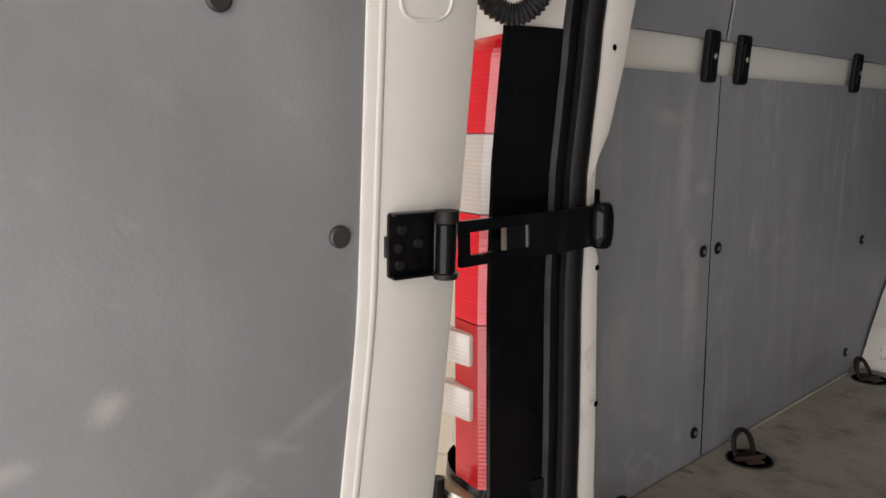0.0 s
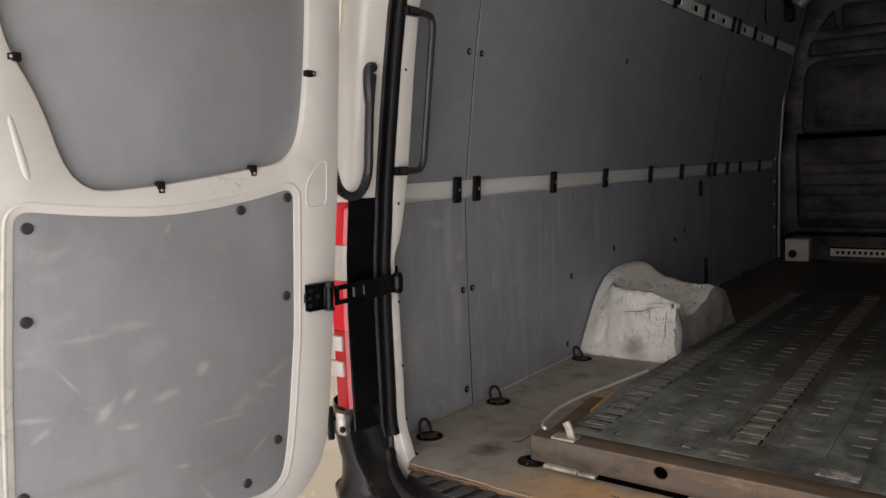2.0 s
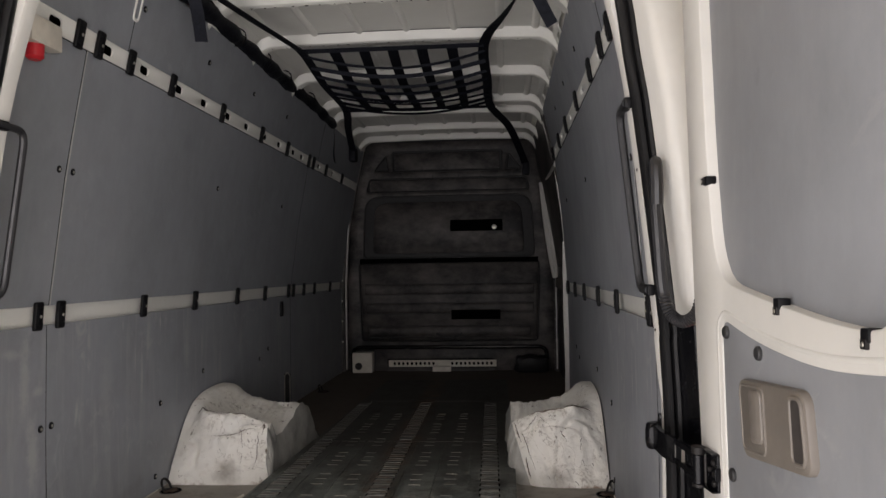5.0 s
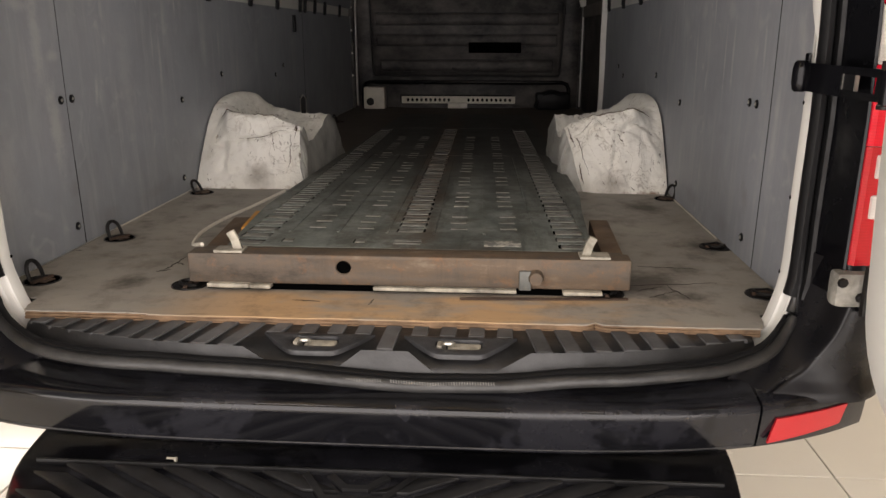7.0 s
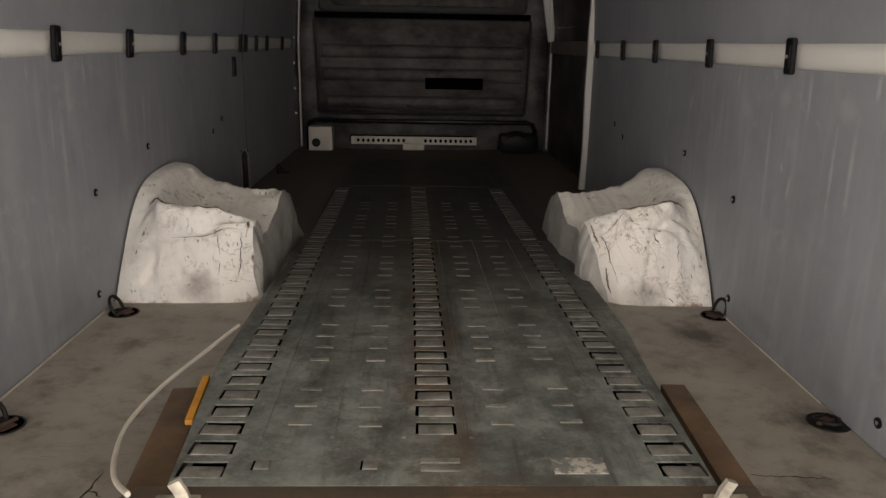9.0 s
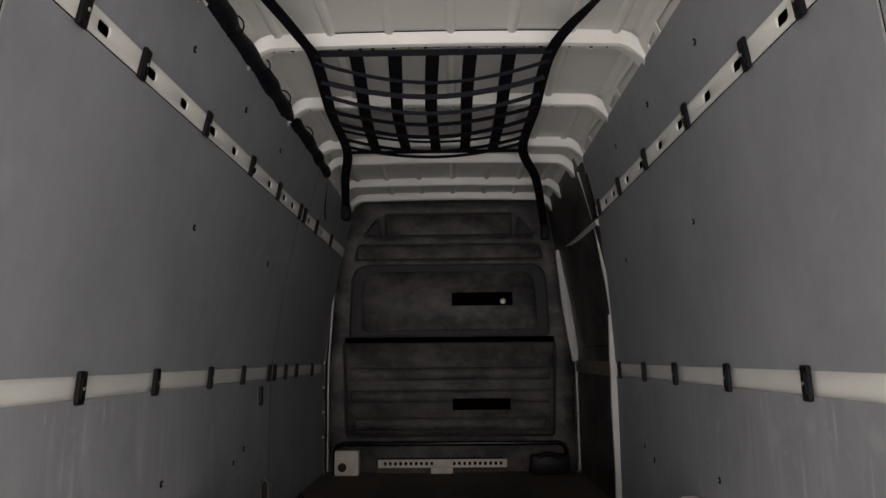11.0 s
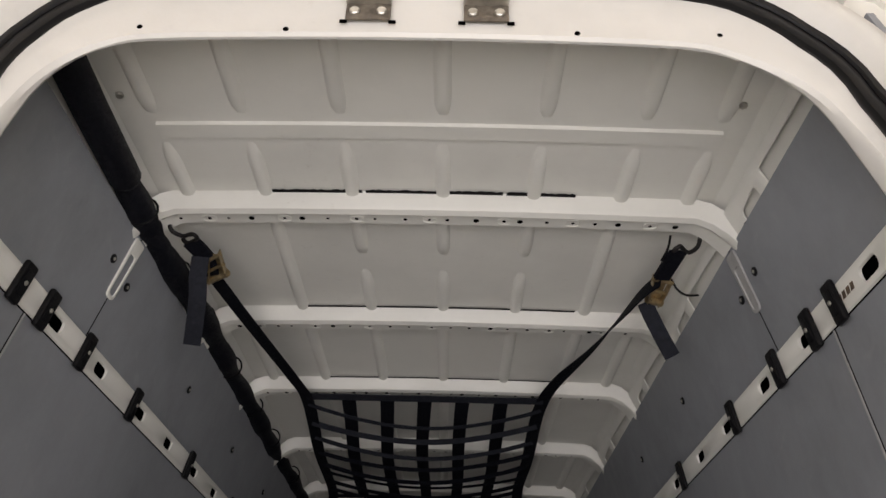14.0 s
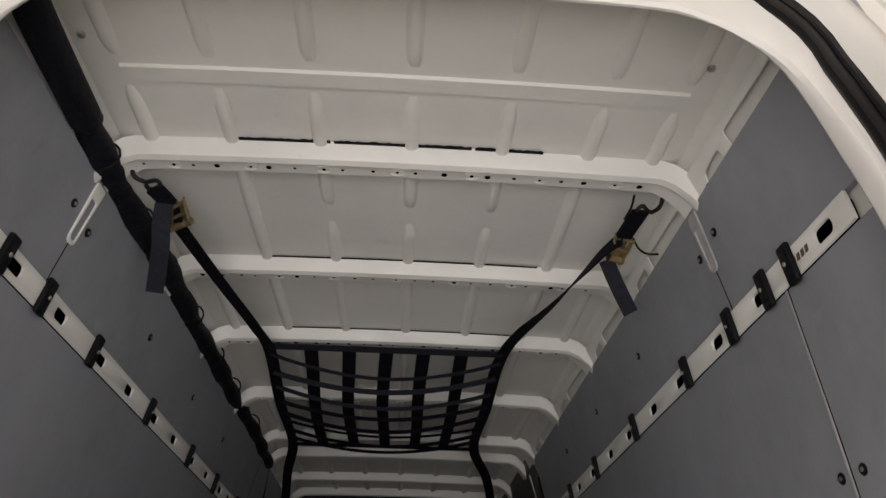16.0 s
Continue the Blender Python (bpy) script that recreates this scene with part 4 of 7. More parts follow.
for s in (-1, 1):
    a, b, c = cant_rail(s)
    rail = part("roof_side_rail", a, ROOF, ceiling, "white roof side rail with openings")
    part("rail_back", b, ROOF, rail)
    part("bolt_hole", c, HOLE, rail)
rng = random.Random(4)
for bi, y in enumerate(BOWS):
    b = part("roof_bow", bow(y), ROOF, ceiling, "white pressed steel roof bow with a row of holes")
    if bi < 4:
        holes, rings = bmesh.new(), bmesh.new()
        for k in range(22):
            x = -0.62 + 1.26 * k / 21 + rng.uniform(-0.012, 0.012)
            z = 2.632 + crown(x) - 0.0365
            disc(holes, (x, y + 0.050, z), (0, 0, -1), rng.choice((0.004, 0.005, 0.0075)), 0.0008, 8)
            if k % 3 == 1:
                tube(rings, [(x + 0.0165 * math.cos(t), y + 0.050 + 0.0125 * math.sin(t), z) for t in (2 * math.pi * j / 16 for j in range(16))], 0.0017, 5, True)
        part("bolt_hole", holes, HOLE, b)
        part("pressed_ring", rings, ROOF, b)
    if bi < 3:
        bm = bmesh.new()
        x0, x1 = (-0.40, 0.34) if bi == 0 else (-0.42, 0.42)
        prev = None
        k = 0
        for j in range(90):
            x = x0 + (x1 - x0) * j / 89
            w = 0.0055 * rng.uniform(0.15, 1.0) * (1 if bi == 0 else 0.4)
            z = 2.634 + crown(x) - 0.0035
            cur = [bm.verts.new((x, y - 0.018 - w, z)), bm.verts.new((x, y - 0.006, z))]
            if prev and rng.random() > 0.012:
                bm.faces.new((prev[0], prev[1], cur[1], cur[0]))
            prev = cur
        bmesh.ops.solidify(bm, geom=bm.faces[:], thickness=0.002)
        part("sealant_bead", bm, SEALANT, b, "ragged black sealant")

for x in (-0.645, 0.632):
    part("roof_stud", disc(bmesh.new(), (x, 0.30, 2.630), (0, 0, -1), 0.009, 0.006, 8), STEEL, ceiling)
rng = random.Random(8)
for y in (0.50, 0.58, 0.93, 1.10, 1.38, 1.52, 1.80, 1.98, 2.22, 2.50):
    part("rail_tab", box(-0.750, -0.722, y - 0.02, y + rng.uniform(0.005, 0.03), 2.528, 2.556, 0.004), ROOF, ceiling)

ceiling.location.x = 0.032

# bulkhead
bulk = thing("bulkhead", (0.0, Y_END, FZ), "dark grey pressed steel bulkhead with a recessed window panel", "bulkhead", kind="structure")


def bh(a, b, h):
    return Vector((a, Y_END - h, b))


win = rounded([(-0.72, 1.64, 0.05), (0.72, 1.64, 0.05), (0.70, 2.16, 0.13), (-0.70, 2.16, 0.13)])
low = rounded([(-0.74, 0.94, 0.04), (0.74, 0.94, 0.04), (0.76, 1.60, 0.03), (-0.76, 1.60, 0.03)])
top = rounded([(-0.46, 2.37, 0.02), (0.46, 2.37, 0.02), (0.46, 2.54, 0.02), (-0.46, 2.54, 0.02)])
tri = [rounded([(s * 0.50, 2.38, 0.01), (s * 0.62, 2.38, 0.02), (s * 0.52, 2.51, 0.02)]) for s in (-1, 1)]
mid = rounded([(-0.69, 2.20, 0.03), (0.69, 2.20, 0.03), (0.66, 2.31, 0.03), (-0.66, 2.31, 0.03)])
part("bulkhead_sheet", plate(bmesh.new(), rounded([(-0.90, 0.66, 0.02), (0.90, 0.66, 0.02), (0.88, 1.5, 0.05), (0.76, 2.62, 0.05), (-0.76, 2.62, 0.05), (-0.88, 1.5, 0.05)]), [win, low, top, mid, *tri], bh, 0.03, 0.010), BULK, bulk)
# dark lines laid along the panel edges, painting the shade of their creases
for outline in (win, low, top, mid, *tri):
    part("crease_shade", tube(bmesh.new(), [bh(p.x, p.y, 0.0005) for p in outline], 0.006, 6, True), BULK_DARK, bulk)
part("bulkhead_back", box(-0.95, 0.95, Y_END + 0.022, Y_END + 0.07, 0.60, 2.68), BULK_DARK, bulk)
bm = plate(bmesh.new(), rounded([(-0.64, 1.68, 0.06), (0.64, 1.68, 0.06), (0.62, 2.11, 0.12), (-0.62, 2.11, 0.12)]), [], lambda a, b, h: Vector((a, Y_END + 0.004 - h, b)), 0.02, 0.008)
wp = part("window_blank", bm, BULK, bulk)
part("scraped_patch", box(0.02, 0.46, Y_END - 0.0055, Y_END + 0.003, 1.86, 1.955, 0.001), HOLE, wp)
part("bright_screw", disc(bmesh.new(), (0.39, Y_END - 0.001, 1.89), (0, -1, 0), 0.022, 0.006), STEEL, wp)
lowp = part("lower_sheet", plate(bmesh.new(), offset(low, -0.008), [], lambda a, b, h: Vector((a, Y_END + 0.012 + h * -1, b)), 0.012, 0.006), BULK, bulk)
for z, w in ((1.375, 0.715), (1.215, 0.71), (1.02, 0.68)):
    bm = bmesh.new()
    plate(bm, rounded([(-w, z - 0.042, 0.012), (w, z - 0.042, 0.012), (w, z + 0.042, 0.012), (-w, z + 0.042, 0.012)]), [], lambda a, b, h: Vector((a, Y_END + 0.001 - h, b)), 0.014, 0.010)
    part("pressed_rib", bm, BULK, lowp)
    # dark strips beside each rib, for the shade in its grooves
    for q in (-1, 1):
        part("groove_shade", box(-w + 0.004, w - 0.004, Y_END + 0.0085, Y_END + 0.0115, z + q * 0.047 - 0.003, z + q * 0.047 + 0.003), BULK_DARK, lowp)
for q, (z, w) in enumerate(((2.455, 0.44), (2.255, 0.66))):
    part("upper_sheet", box(-w, w, Y_END + 0.006, Y_END + 0.02, z - 0.07 + 0.024 * q, z + 0.07 - 0.024 * q, 0.006), BULK, bulk)
for x in (-0.3, -0.12, 0.1, 0.28):
    part("sheet_notch", box(x - 0.004, x + 0.004, Y_END - 0.012, Y_END - 0.0105, 2.30, 2.335), BULK_DARK, bulk)
bm = bmesh.new()
for s in (-1, 1):
    ribbon(bm, [(0.0, Y_END - 0.002, 0.955), (s * 0.05, Y_END - 0.002, 0.975), (s * 0.11, Y_END - 0.002, 1.005)], (0, 0, 1), 0.018, 0.003)
part("dent_crease", bm, BULK_DARK, bulk)
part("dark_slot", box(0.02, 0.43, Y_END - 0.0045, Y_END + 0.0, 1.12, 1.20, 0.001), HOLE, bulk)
# black bar laid on the sheet, for the groove's shade below the window
part("shade_band", box(-0.75, 0.75, Y_END - 0.013, Y_END - 0.006, 1.598, 1.636, 0.003), HOLE, bulk)
part("bulkhead_foot", box(-0.80, 0.80, Y_END - 0.05, Y_END + 0.01, FZ, 0.895, 0.015), BULK, bulk)
hoop = [(-0.80, Y_END - 0.10, 0.70), (-0.80, Y_END - 0.10, 0.85), (-0.785, Y_END - 0.10, 0.885), (-0.75, Y_END - 0.10, 0.90), (0.75, Y_END - 0.10, 0.90), (0.785, Y_END - 0.10, 0.885), (0.80, Y_END - 0.10, 0.85), (0.80, Y_END - 0.10, 0.70)]
part("guard_hoop", tube(bmesh.new(), hoop, 0.016), GLOSS, bulk, "black steel hoop bar")
for s in (-1, 1):
    bm = bmesh.new()
    ribbon(bm, [(s * 0.885, Y_END - 0.10, 0.70), (s * 0.888, Y_END - 0.10, 1.45), (s * 0.80, Y_END - 0.10, 2.25), (s * 0.76, Y_END - 0.10, 2.55)], (1, 0, 0), 0.035, 0.03)
    st = part("bulkhead_flange", bm, BULK, bulk)
    bm = bmesh.new()
    e = -0.846 if s < 0 else 0.884
    ribbon(bm, [(e, Y_END - 0.125, 0.72), (e, Y_END - 0.125, 1.45), (e - s * 0.035, Y_END - 0.125, 2.05)], (1, 0, 0), 0.009, 0.03)
    part("white_flange_edge", bm, WHITE, st, "white painted flange edge")
    for k in range(9):
        z = 0.95 + 0.17 * k
        x = s * lerp([(1.45, 0.888), (2.25, 0.80), (2.55, 0.76)], z)
        part("flange_bolt", disc(bmesh.new(), (x - s * 0.005, Y_END - 0.116, z), (0, -1, 0), 0.009, 0.006, 8), STEEL, st)

bulk.location.x += 0.014

# the closed sliding door behind the end of the panelled wall
PILLAR = [(0.800, 4.50, 2.24), (0.815, 4.50, 2.05), (0.838, 4.50, 1.82), (0.868, 4.50, 1.62), (0.898, 4.50, 1.46)]
slide = thing("sliding_door", (0.95, 3.9, 0.66), "dark inner side of a closed sliding door", "van door", kind="structure")
bm = bmesh.new()
bx(bm, 0.915, 1.00, 3.10, 4.80, 0.46, 1.55, 0.02)
part("door_inner", bm, BULK, slide)
bm = bmesh.new()
g = [[bm.verts.new((x, y, z)) for y in (3.10, 4.80)] for x, z in ((0.915, 1.55), (0.86, 1.9), (0.80, 2.25), (0.73, 2.62), (0.86, 2.62), (0.95, 2.25), (1.0, 1.55))]
for a, b in zip(g, g[1:]):
    bm.faces.new((a[0], a[1], b[1], b[0]))
part("door_upper", bm, BULK, slide)
part("door_rail", tube(bmesh.new(), smooth_path([(0.822, 3.10, 2.19), (0.822, 3.7, 2.20), (0.828, 4.35, 2.22), (0.845, 4.47, 2.14), (0.865, 4.49, 1.9), (0.90, 4.50, 1.5)]), 0.020, 8), WHITE, slide, "white painted frame bar")
bm = bmesh.new()
g = [[bm.verts.new((x, y, z)) for y in (3.095, 4.80)] for x, z in ((1.006, 0.46), (1.006, 1.55), (0.958, 2.25), (0.868, 2.63))]
for a, b in zip(g, g[1:]):
    bm.faces.new((a[0], a[1], b[1], b[0]))
bmesh.ops.solidify(bm, geom=bm.faces[:], thickness=0.003)
part("outer_skin", bm, WHITE, slide, "white painted outer skin")
pil = bmesh.new()
ribbon(pil, PILLAR, (1, 0.15, 0), 0.045, 0.02)
part("door_pillar", pil, WHITE, slide, "white painted pillar beside the bulkhead")
part("door_belt", box(0.895, 0.916, 3.25, 4.6, 1.38, 1.46, 0.005), BEIGE, slide)
bm = bmesh.new()
ribbon(bm, [(wx(z) - 0.008 + 0.003 * math.sin(9 * z) + 0.08 * max(0, z - 1.5), 3.085, z) for z in (0.70, 0.9, 1.0, 1.1, 1.2, 1.3, 1.4, 1.5, 1.6, 1.7)], (1, 0, 0), 0.036, 0.03)
post = part("door_post_edge", bm, WHITE, slide, "white painted post edge")
bm = bmesh.new()
ribbon(bm, [(wx(z) + 0.008, 3.075 + 0.25 * max(0, z - 1.7), z) for z in (1.7, 1.85, 2.0, 2.2, 2.4, 2.5)], (0, 1, 0), 0.02, 0.02)
part("door_post_upper", bm, WHITE, post)

# ---- rear frame, seal, sill, bumper ----
CX = 0.0
OPEN_L = [(0.64, 0.700), (0.66, 0.722), (0.69, 0.745), (0.72, 0.758), (0.80, 0.780), (1.10, 0.788), (1.25, 0.786), (1.48, 0.764), (1.89, 0.706), (2.198, 0.628), (2.325, 0.594), (2.387, 0.568), (2.430, 0.532), (2.459, 0.485), (2.476, 0.42)]
OPEN_R = [(0.64, 0.738), (0.66, 0.760), (0.69, 0.782), (0.72, 0.795), (0.80, 0.813), (1.10, 0.818), (1.25, 0.816), (1.45, 0.808), (1.90, 0.764), (2.13, 0.722), (2.25, 0.684), (2.36, 0.636), (2.418, 0.582), (2.457, 0.515), (2.476, 0.44)]
for opening in (OPEN_L, OPEN_R):
    opening += [(z, lerp(opening, z)) for z in (0.92, 1.02, 1.14, 1.165, 1.19, 1.22, 1.245, 1.272, 1.30, 1.34, 1.38)]
    opening.sort()
path2 = [Vector((-x, z)) for z, x in OPEN_L] + [Vector((-0.22, 2.485)), Vector((0.02, 2.488)), Vector((0.24, 2.485))] + [Vector((x, z)) for z, x in reversed(OPEN_R)]
path2 = smooth_path(path2, 3)


def ox(z, s):
    return lerp(OPEN_L if s < 0 else OPEN_R, z)


def rear_y(z):
    """The rear face leans forwards towards the roof."""
    return 0.035 * (z - 0.7)


def frame_sweep(bm, sec, pts, close=False):
    """Sweeps a section of (outward, y, share of the wide header) along the opening's outline."""
    g = []
    for i, p in enumerate(pts):
        t = (pts[min(i + 1, len(pts) - 1)] - pts[max(i - 1, 0)]).normalized()
        nrm = Vector((-t.y, t.x))
        e = lerp([(2.0, 0.0), (2.33, 0.03), (2.42, 0.06), (2.476, 0.098)], p.y)
        dy = lerp([(0.72, -0.012), (1.10, -0.008), (1.14, -0.008), (1.19, -0.030), (1.245, -0.030), (1.30, -0.002), (1.38, 0.014), (1.46, 0.026), (2.2, 0.03), (2.47, 0.0)], p.y)
        k = lerp([(2.0, 1.0), (2.38, 0.22)], p.y)
        ky = lerp([(1.9, 1.0), (2.36, 0.40)], p.y)
        g.append([bm.verts.new((p.x + nrm.x * (min(a, 0.066) + max(0, a - 0.066) * k + e * f), (b if b > -0.046 else -0.046 + (b + 0.046) * ky) + (dy if b > 0 else rear_y(p.y) * 0.6), p.y + nrm.y * (min(a, 0.066) + max(0, a - 0.066) * k + e * f))) for a, b, f in sec])
    m = len(sec)
    for a, b in zip(g, g[1:]):
        for k in range(m if close else m - 1):
            bm.faces.new((a[k], a[(k + 1) % m], b[(k + 1) % m], b[k]))
    return bm


SECTION = [(0.06, 0.024, 0), (0.004, 0.022, 0), (-0.002, 0.014, 0), (-0.002, -0.018, 0), (0.002, -0.026, 0.05), (0.005, -0.027, 0.66), (0.008, -0.031, 0.74), (0.012, -0.040, 1), (0.026, -0.046, 1), (0.044, -0.118, 1), (0.052, -0.130, 1), (0.066, -0.136, 1), (0.120, -0.130, 1), (0.160, -0.105, 1), (0.182, -0.06, 1), (0.190, 0.0, 1), (0.190, 0.03, 1)]
rear = thing("rear_frame", (CX, 0, 0.5), "white painted steel frame round the open rear doorway", "door frame", kind="structure")
part("frame_body", frame_sweep(bmesh.new(), SECTION[:9], [p for p in path2 if p.y > 0.655]), WHITE, rear)
part("outer_body", frame_sweep(bmesh.new(), SECTION[8:], [p for p in path2 if p.y > 0.87]), WHITE, rear)
seal_bm = bmesh.new()
frame_sweep(seal_bm, [(0.012 + 0.014 * math.cos(t), -0.040 + 0.016 * math.sin(t), 1) for t in (2 * math.pi * k / 10 for k in range(10))], [p for p in path2 if p.y > 0.75], True)
part("door_seal", seal_bm, RUBBER, rear, "black rubber door seal")
seal2 = bmesh.new()
frame_sweep(seal2, [(0.029 + 0.009 * math.cos(t), -0.056 + 0.013 * math.sin(t), 1) for t in (2 * math.pi * k / 8 for k in range(8))], [p for p in path2 if p.y > 0.75], True)
part("seal_lip", seal2, RUBBER, rear)
for s in (-1, 1):
    bm = bmesh.new()
    for z in (0.80, 0.95, 1.13, 1.40, 1.75):
        x = ox(z, s)
        disc(bm, (CX + s * (x - 0.0025), 0.004, z), (-s, 0, 0), 0.004, 0.001, 8)
    part("frame_hole", bm, HOLE, rear)
bm = bmesh.new()
for x in (-0.44, -0.20, 0.275, 0.505):
    disc(bm, (x, -0.0265 + rear_y(2.495) * 0.6, 2.498), (0, -1, -0.1), 0.005, 0.001, 8)
part("frame_hole", bm, HOLE, rear)

# strikers on the roof header
STRIKER = plain("grimy_zinc", (0.15, 0.13, 0.105), 0.5, 0.5, 0.6, 45, 0.2)
def striker(at):
    t = thing("latch_striker", at, "zinc plated door latch striker bolted to the header", "latch", "latch strikers")
    m = Matrix.Translation(at)
    bm = bmesh.new()
    bx(bm, -0.037, 0.037, -0.005, 0.0, -0.028, 0.014, 0.003, m)
    part("striker_plate", bm, STRIKER, t, "grimy dull steel plate")
    bm = bmesh.new()
    bx(bm, -0.038, 0.038, -0.034, 0.0, 0.010, 0.0155, 0.0025, m)
    part("striker_ledge", bm, STEEL, t)
    pts = [m @ Vector(p) for p in ((-0.026, -0.016, 0.014), (-0.026, -0.016, 0.048), (-0.022, -0.016, 0.052), (-0.004, -0.016, 0.052), (0.0, -0.016, 0.048), (0.0, -0.016, 0.014))]
    part("striker_loop", tube(bmesh.new(), pts, 0.0035, 8), STEEL, t)
    part("stud", tube(bmesh.new(), [m @ Vector((0.020, -0.020, 0.014)), m @ Vector((0.020, -0.020, 0.024)), m @ Vector((0.020, -0.020, 0.0245)), m @ Vector((0.020, -0.020, 0.046))], [0.010, 0.009, 0.0045, 0.0045], 8), IRON, t)
    for x in (-0.022, 0.022):
        bm = bmesh.new()
        disc(bm, m @ Vector((x, -0.005, -0.010)), (0, -1, 0), 0.009, 0.005, 10)
        part("screw", bm, STEEL, t)
    for x in (-0.040, 0.040):
        part("slot_cut", box(at[0] + x - 0.006, at[0] + x + 0.006, at[1] - 0.0015, at[1] + 0.001, at[2] - 0.032, at[2] - 0.026), HOLE, t)
    return t


for x in (-0.067, 0.127):
    striker((x, 0.006, 2.542))

# tail lamps
def tail_lamp(s):
    t = thing("tail_lamp", (s * 0.87, -0.12, 0.86), "tall red and clear tail lamp with a black inner side", "tail lamp", "tail lamps")
    def xin(z):
        return ox(z, s) + 0.050
    def strip(name, z0, z1, mat, w=0.088, label="", domed=False):
        bm = bmesh.new()
        n = 14 if domed else 6
        g = []
        for i in range(n + 1):
            z = z0 + (z1 - z0) * i / n
            x = xin(z)
            # a domed lens falls back towards its top edge
            u = max(0.0, (z - z1 + 0.034) / 0.034) if domed else 0.0
            yo = rear_y(z) * 0.6 + 0.030 * (1 - math.sqrt(max(0.0, 1 - u * u)))
            sec = [(x, -0.110 + yo), (x + 0.004, -0.146 + yo), (x + 0.012, -0.154 + yo), (x + w * 0.7, -0.145 + yo), (x + w, -0.115 + yo), (x + w, -0.07 + yo)]
            g.append([bm.verts.new((s * a, b, z)) for a, b in sec])
        for a, b in zip(g, g[1:]):
            for k in range(5):
                bm.faces.new((a[k], a[k + 1], b[k + 1], b[k]))
        bm.faces.new(g[0])
        bm.faces.new(g[-1][::-1])
        return part(name, bm, mat, t, label)
    strip("lens_red", 1.30, 1.418, LENS_RED, label="bright red lens", domed=True)
    strip("lens_indicator", 1.205, 1.2985, LENS_CLEAR, label="clear ribbed lens")
    strip("lens_red", 1.07, 1.2035, LENS_RED)
    strip("lens_deep_red", 0.86, 1.0685, LENS_DEEP, label="deep red lens")
    for z in (1.035, 0.965):
        bm = bmesh.new()
        bx(bm, s * (xin(z) + 0.022) if s > 0 else -(xin(z) + 0.082), s * (xin(z) + 0.082) if s > 0 else -(xin(z) + 0.022), -0.1575 + rear_y(z) * 0.6, -0.13, z - 0.021, z + 0.021, 0.005)
        part("lens_reverse", bm, LENS_CLEAR, t, "small clear lens")
    bm = bmesh.new()
    g = []
    for i in range(9):
        z = 0.80 + 0.62 * i / 8
        x = ox(z, s)
        yo = rear_y(z) * 0.6
        g.append([bm.verts.new((s * a, b + yo, z)) for a, b in ((x + 0.027, -0.050), (x + 0.036, -0.100), (x + 0.047, -0.148), (x + 0.051, -0.150), (x + 0.06, -0.12))])
    for a, b in zip(g, g[1:]):
        for k in range(4):
            bm.faces.new((a[k], a[k + 1], b[k + 1], b[k]))
    bm.faces.new(g[0])
    bm.faces.new(g[-1][::-1])
    part("lamp_housing", bm, GLOSS, t, "glossy black lamp side")


tail_lamp(-1)
tail_lamp(1)

# lower corner covers, black plastic
WORN_PANEL = plain("satin_black_paint", (0.0065, 0.0063, 0.0075), 0.30, 0, 0.5, 6, 0.05)
WORN_PANEL.node_tree.nodes["Principled BSDF"].inputs["Specular IOR Level"].default_value = 0.3
for s in (-1, 1):
    bm = bmesh.new()
    g = []
    for i in range(27):
        z = 0.606 + 0.254 * i / 26
        x = ox(max(z, 0.70), s)
        # a dark hollow runs beside the seal; the crease outside it sweeps inwards towards the bumper
        crease = x + lerp([(0.606, -0.050), (0.63, -0.020), (0.66, 0.026), (0.70, 0.052), (0.74, 0.062), (0.80, 0.066), (0.86, 0.052)], z)
        seal_x = x + lerp([(0.606, -0.13), (0.64, -0.085), (0.68, -0.02), (0.71, 0.014), (0.76, 0.022), (0.86, 0.024)], z)
        seal_y = lerp([(0.606, -0.150), (0.64, -0.125), (0.68, -0.085), (0.72, -0.050), (0.80, -0.045)], z)
        face = lerp([(0.606, -0.176), (0.622, -0.176), (0.634, -0.166), (0.66, -0.160), (0.72, -0.158), (0.80, -0.156), (0.86, -0.146)], z)
        w = lerp([(0.606, 0.150), (0.64, 0.146), (0.72, 0.142), (0.86, 0.145)], z)
        hollow = lerp([(0.606, -0.166), (0.66, -0.120), (0.72, -0.088), (0.86, -0.096)], z)
        sec = smooth_path([(s * a, b, z) for a, b in ((seal_x, seal_y), (seal_x + 0.3 * (crease - seal_x), hollow + 0.012), (seal_x + 0.8 * (crease - seal_x), hollow - 0.022), (crease, face + 0.006), (crease + 0.012, face), (x + 0.105, face + 0.003), (x + w, face + 0.022), (x + w + 0.034, face + 0.06), (x + w + 0.044, face + 0.13), (x + w + 0.046, 0.15))], 4)
        g.append([bm.verts.new(p) for p in sec])
    for a, b in zip(g, g[1:]):
        for k in range(len(a) - 1):
            bm.faces.new((a[k], a[k + 1], b[k + 1], b[k]))
    solo("corner_cover", bm, WORN_PANEL, "satin black body corner below the tail lamp", "corner trim", "corner covers", "structure", angle=60)

# sill trim with raised treads and two latch pockets
sill = thing("sill_trim", (CX, -0.10, 0.64), "ribbed black plastic loading sill trim with two latch pockets", "sill trim")
LAT = (-0.094, 0.182)


def sill_front(x):
    """How far the tread of the sill reaches back, bowed towards its ends."""
    return -0.181 + 0.100 * (abs(x - 0.02) / 0.72) ** 3.2


def channel(x):
    """How deep the front of the sill dips beside and below the latch pockets."""
    d = min(abs(x - c) for c in LAT)
    return max(0.0, min(1.0, (0.122 - d) / 0.03))


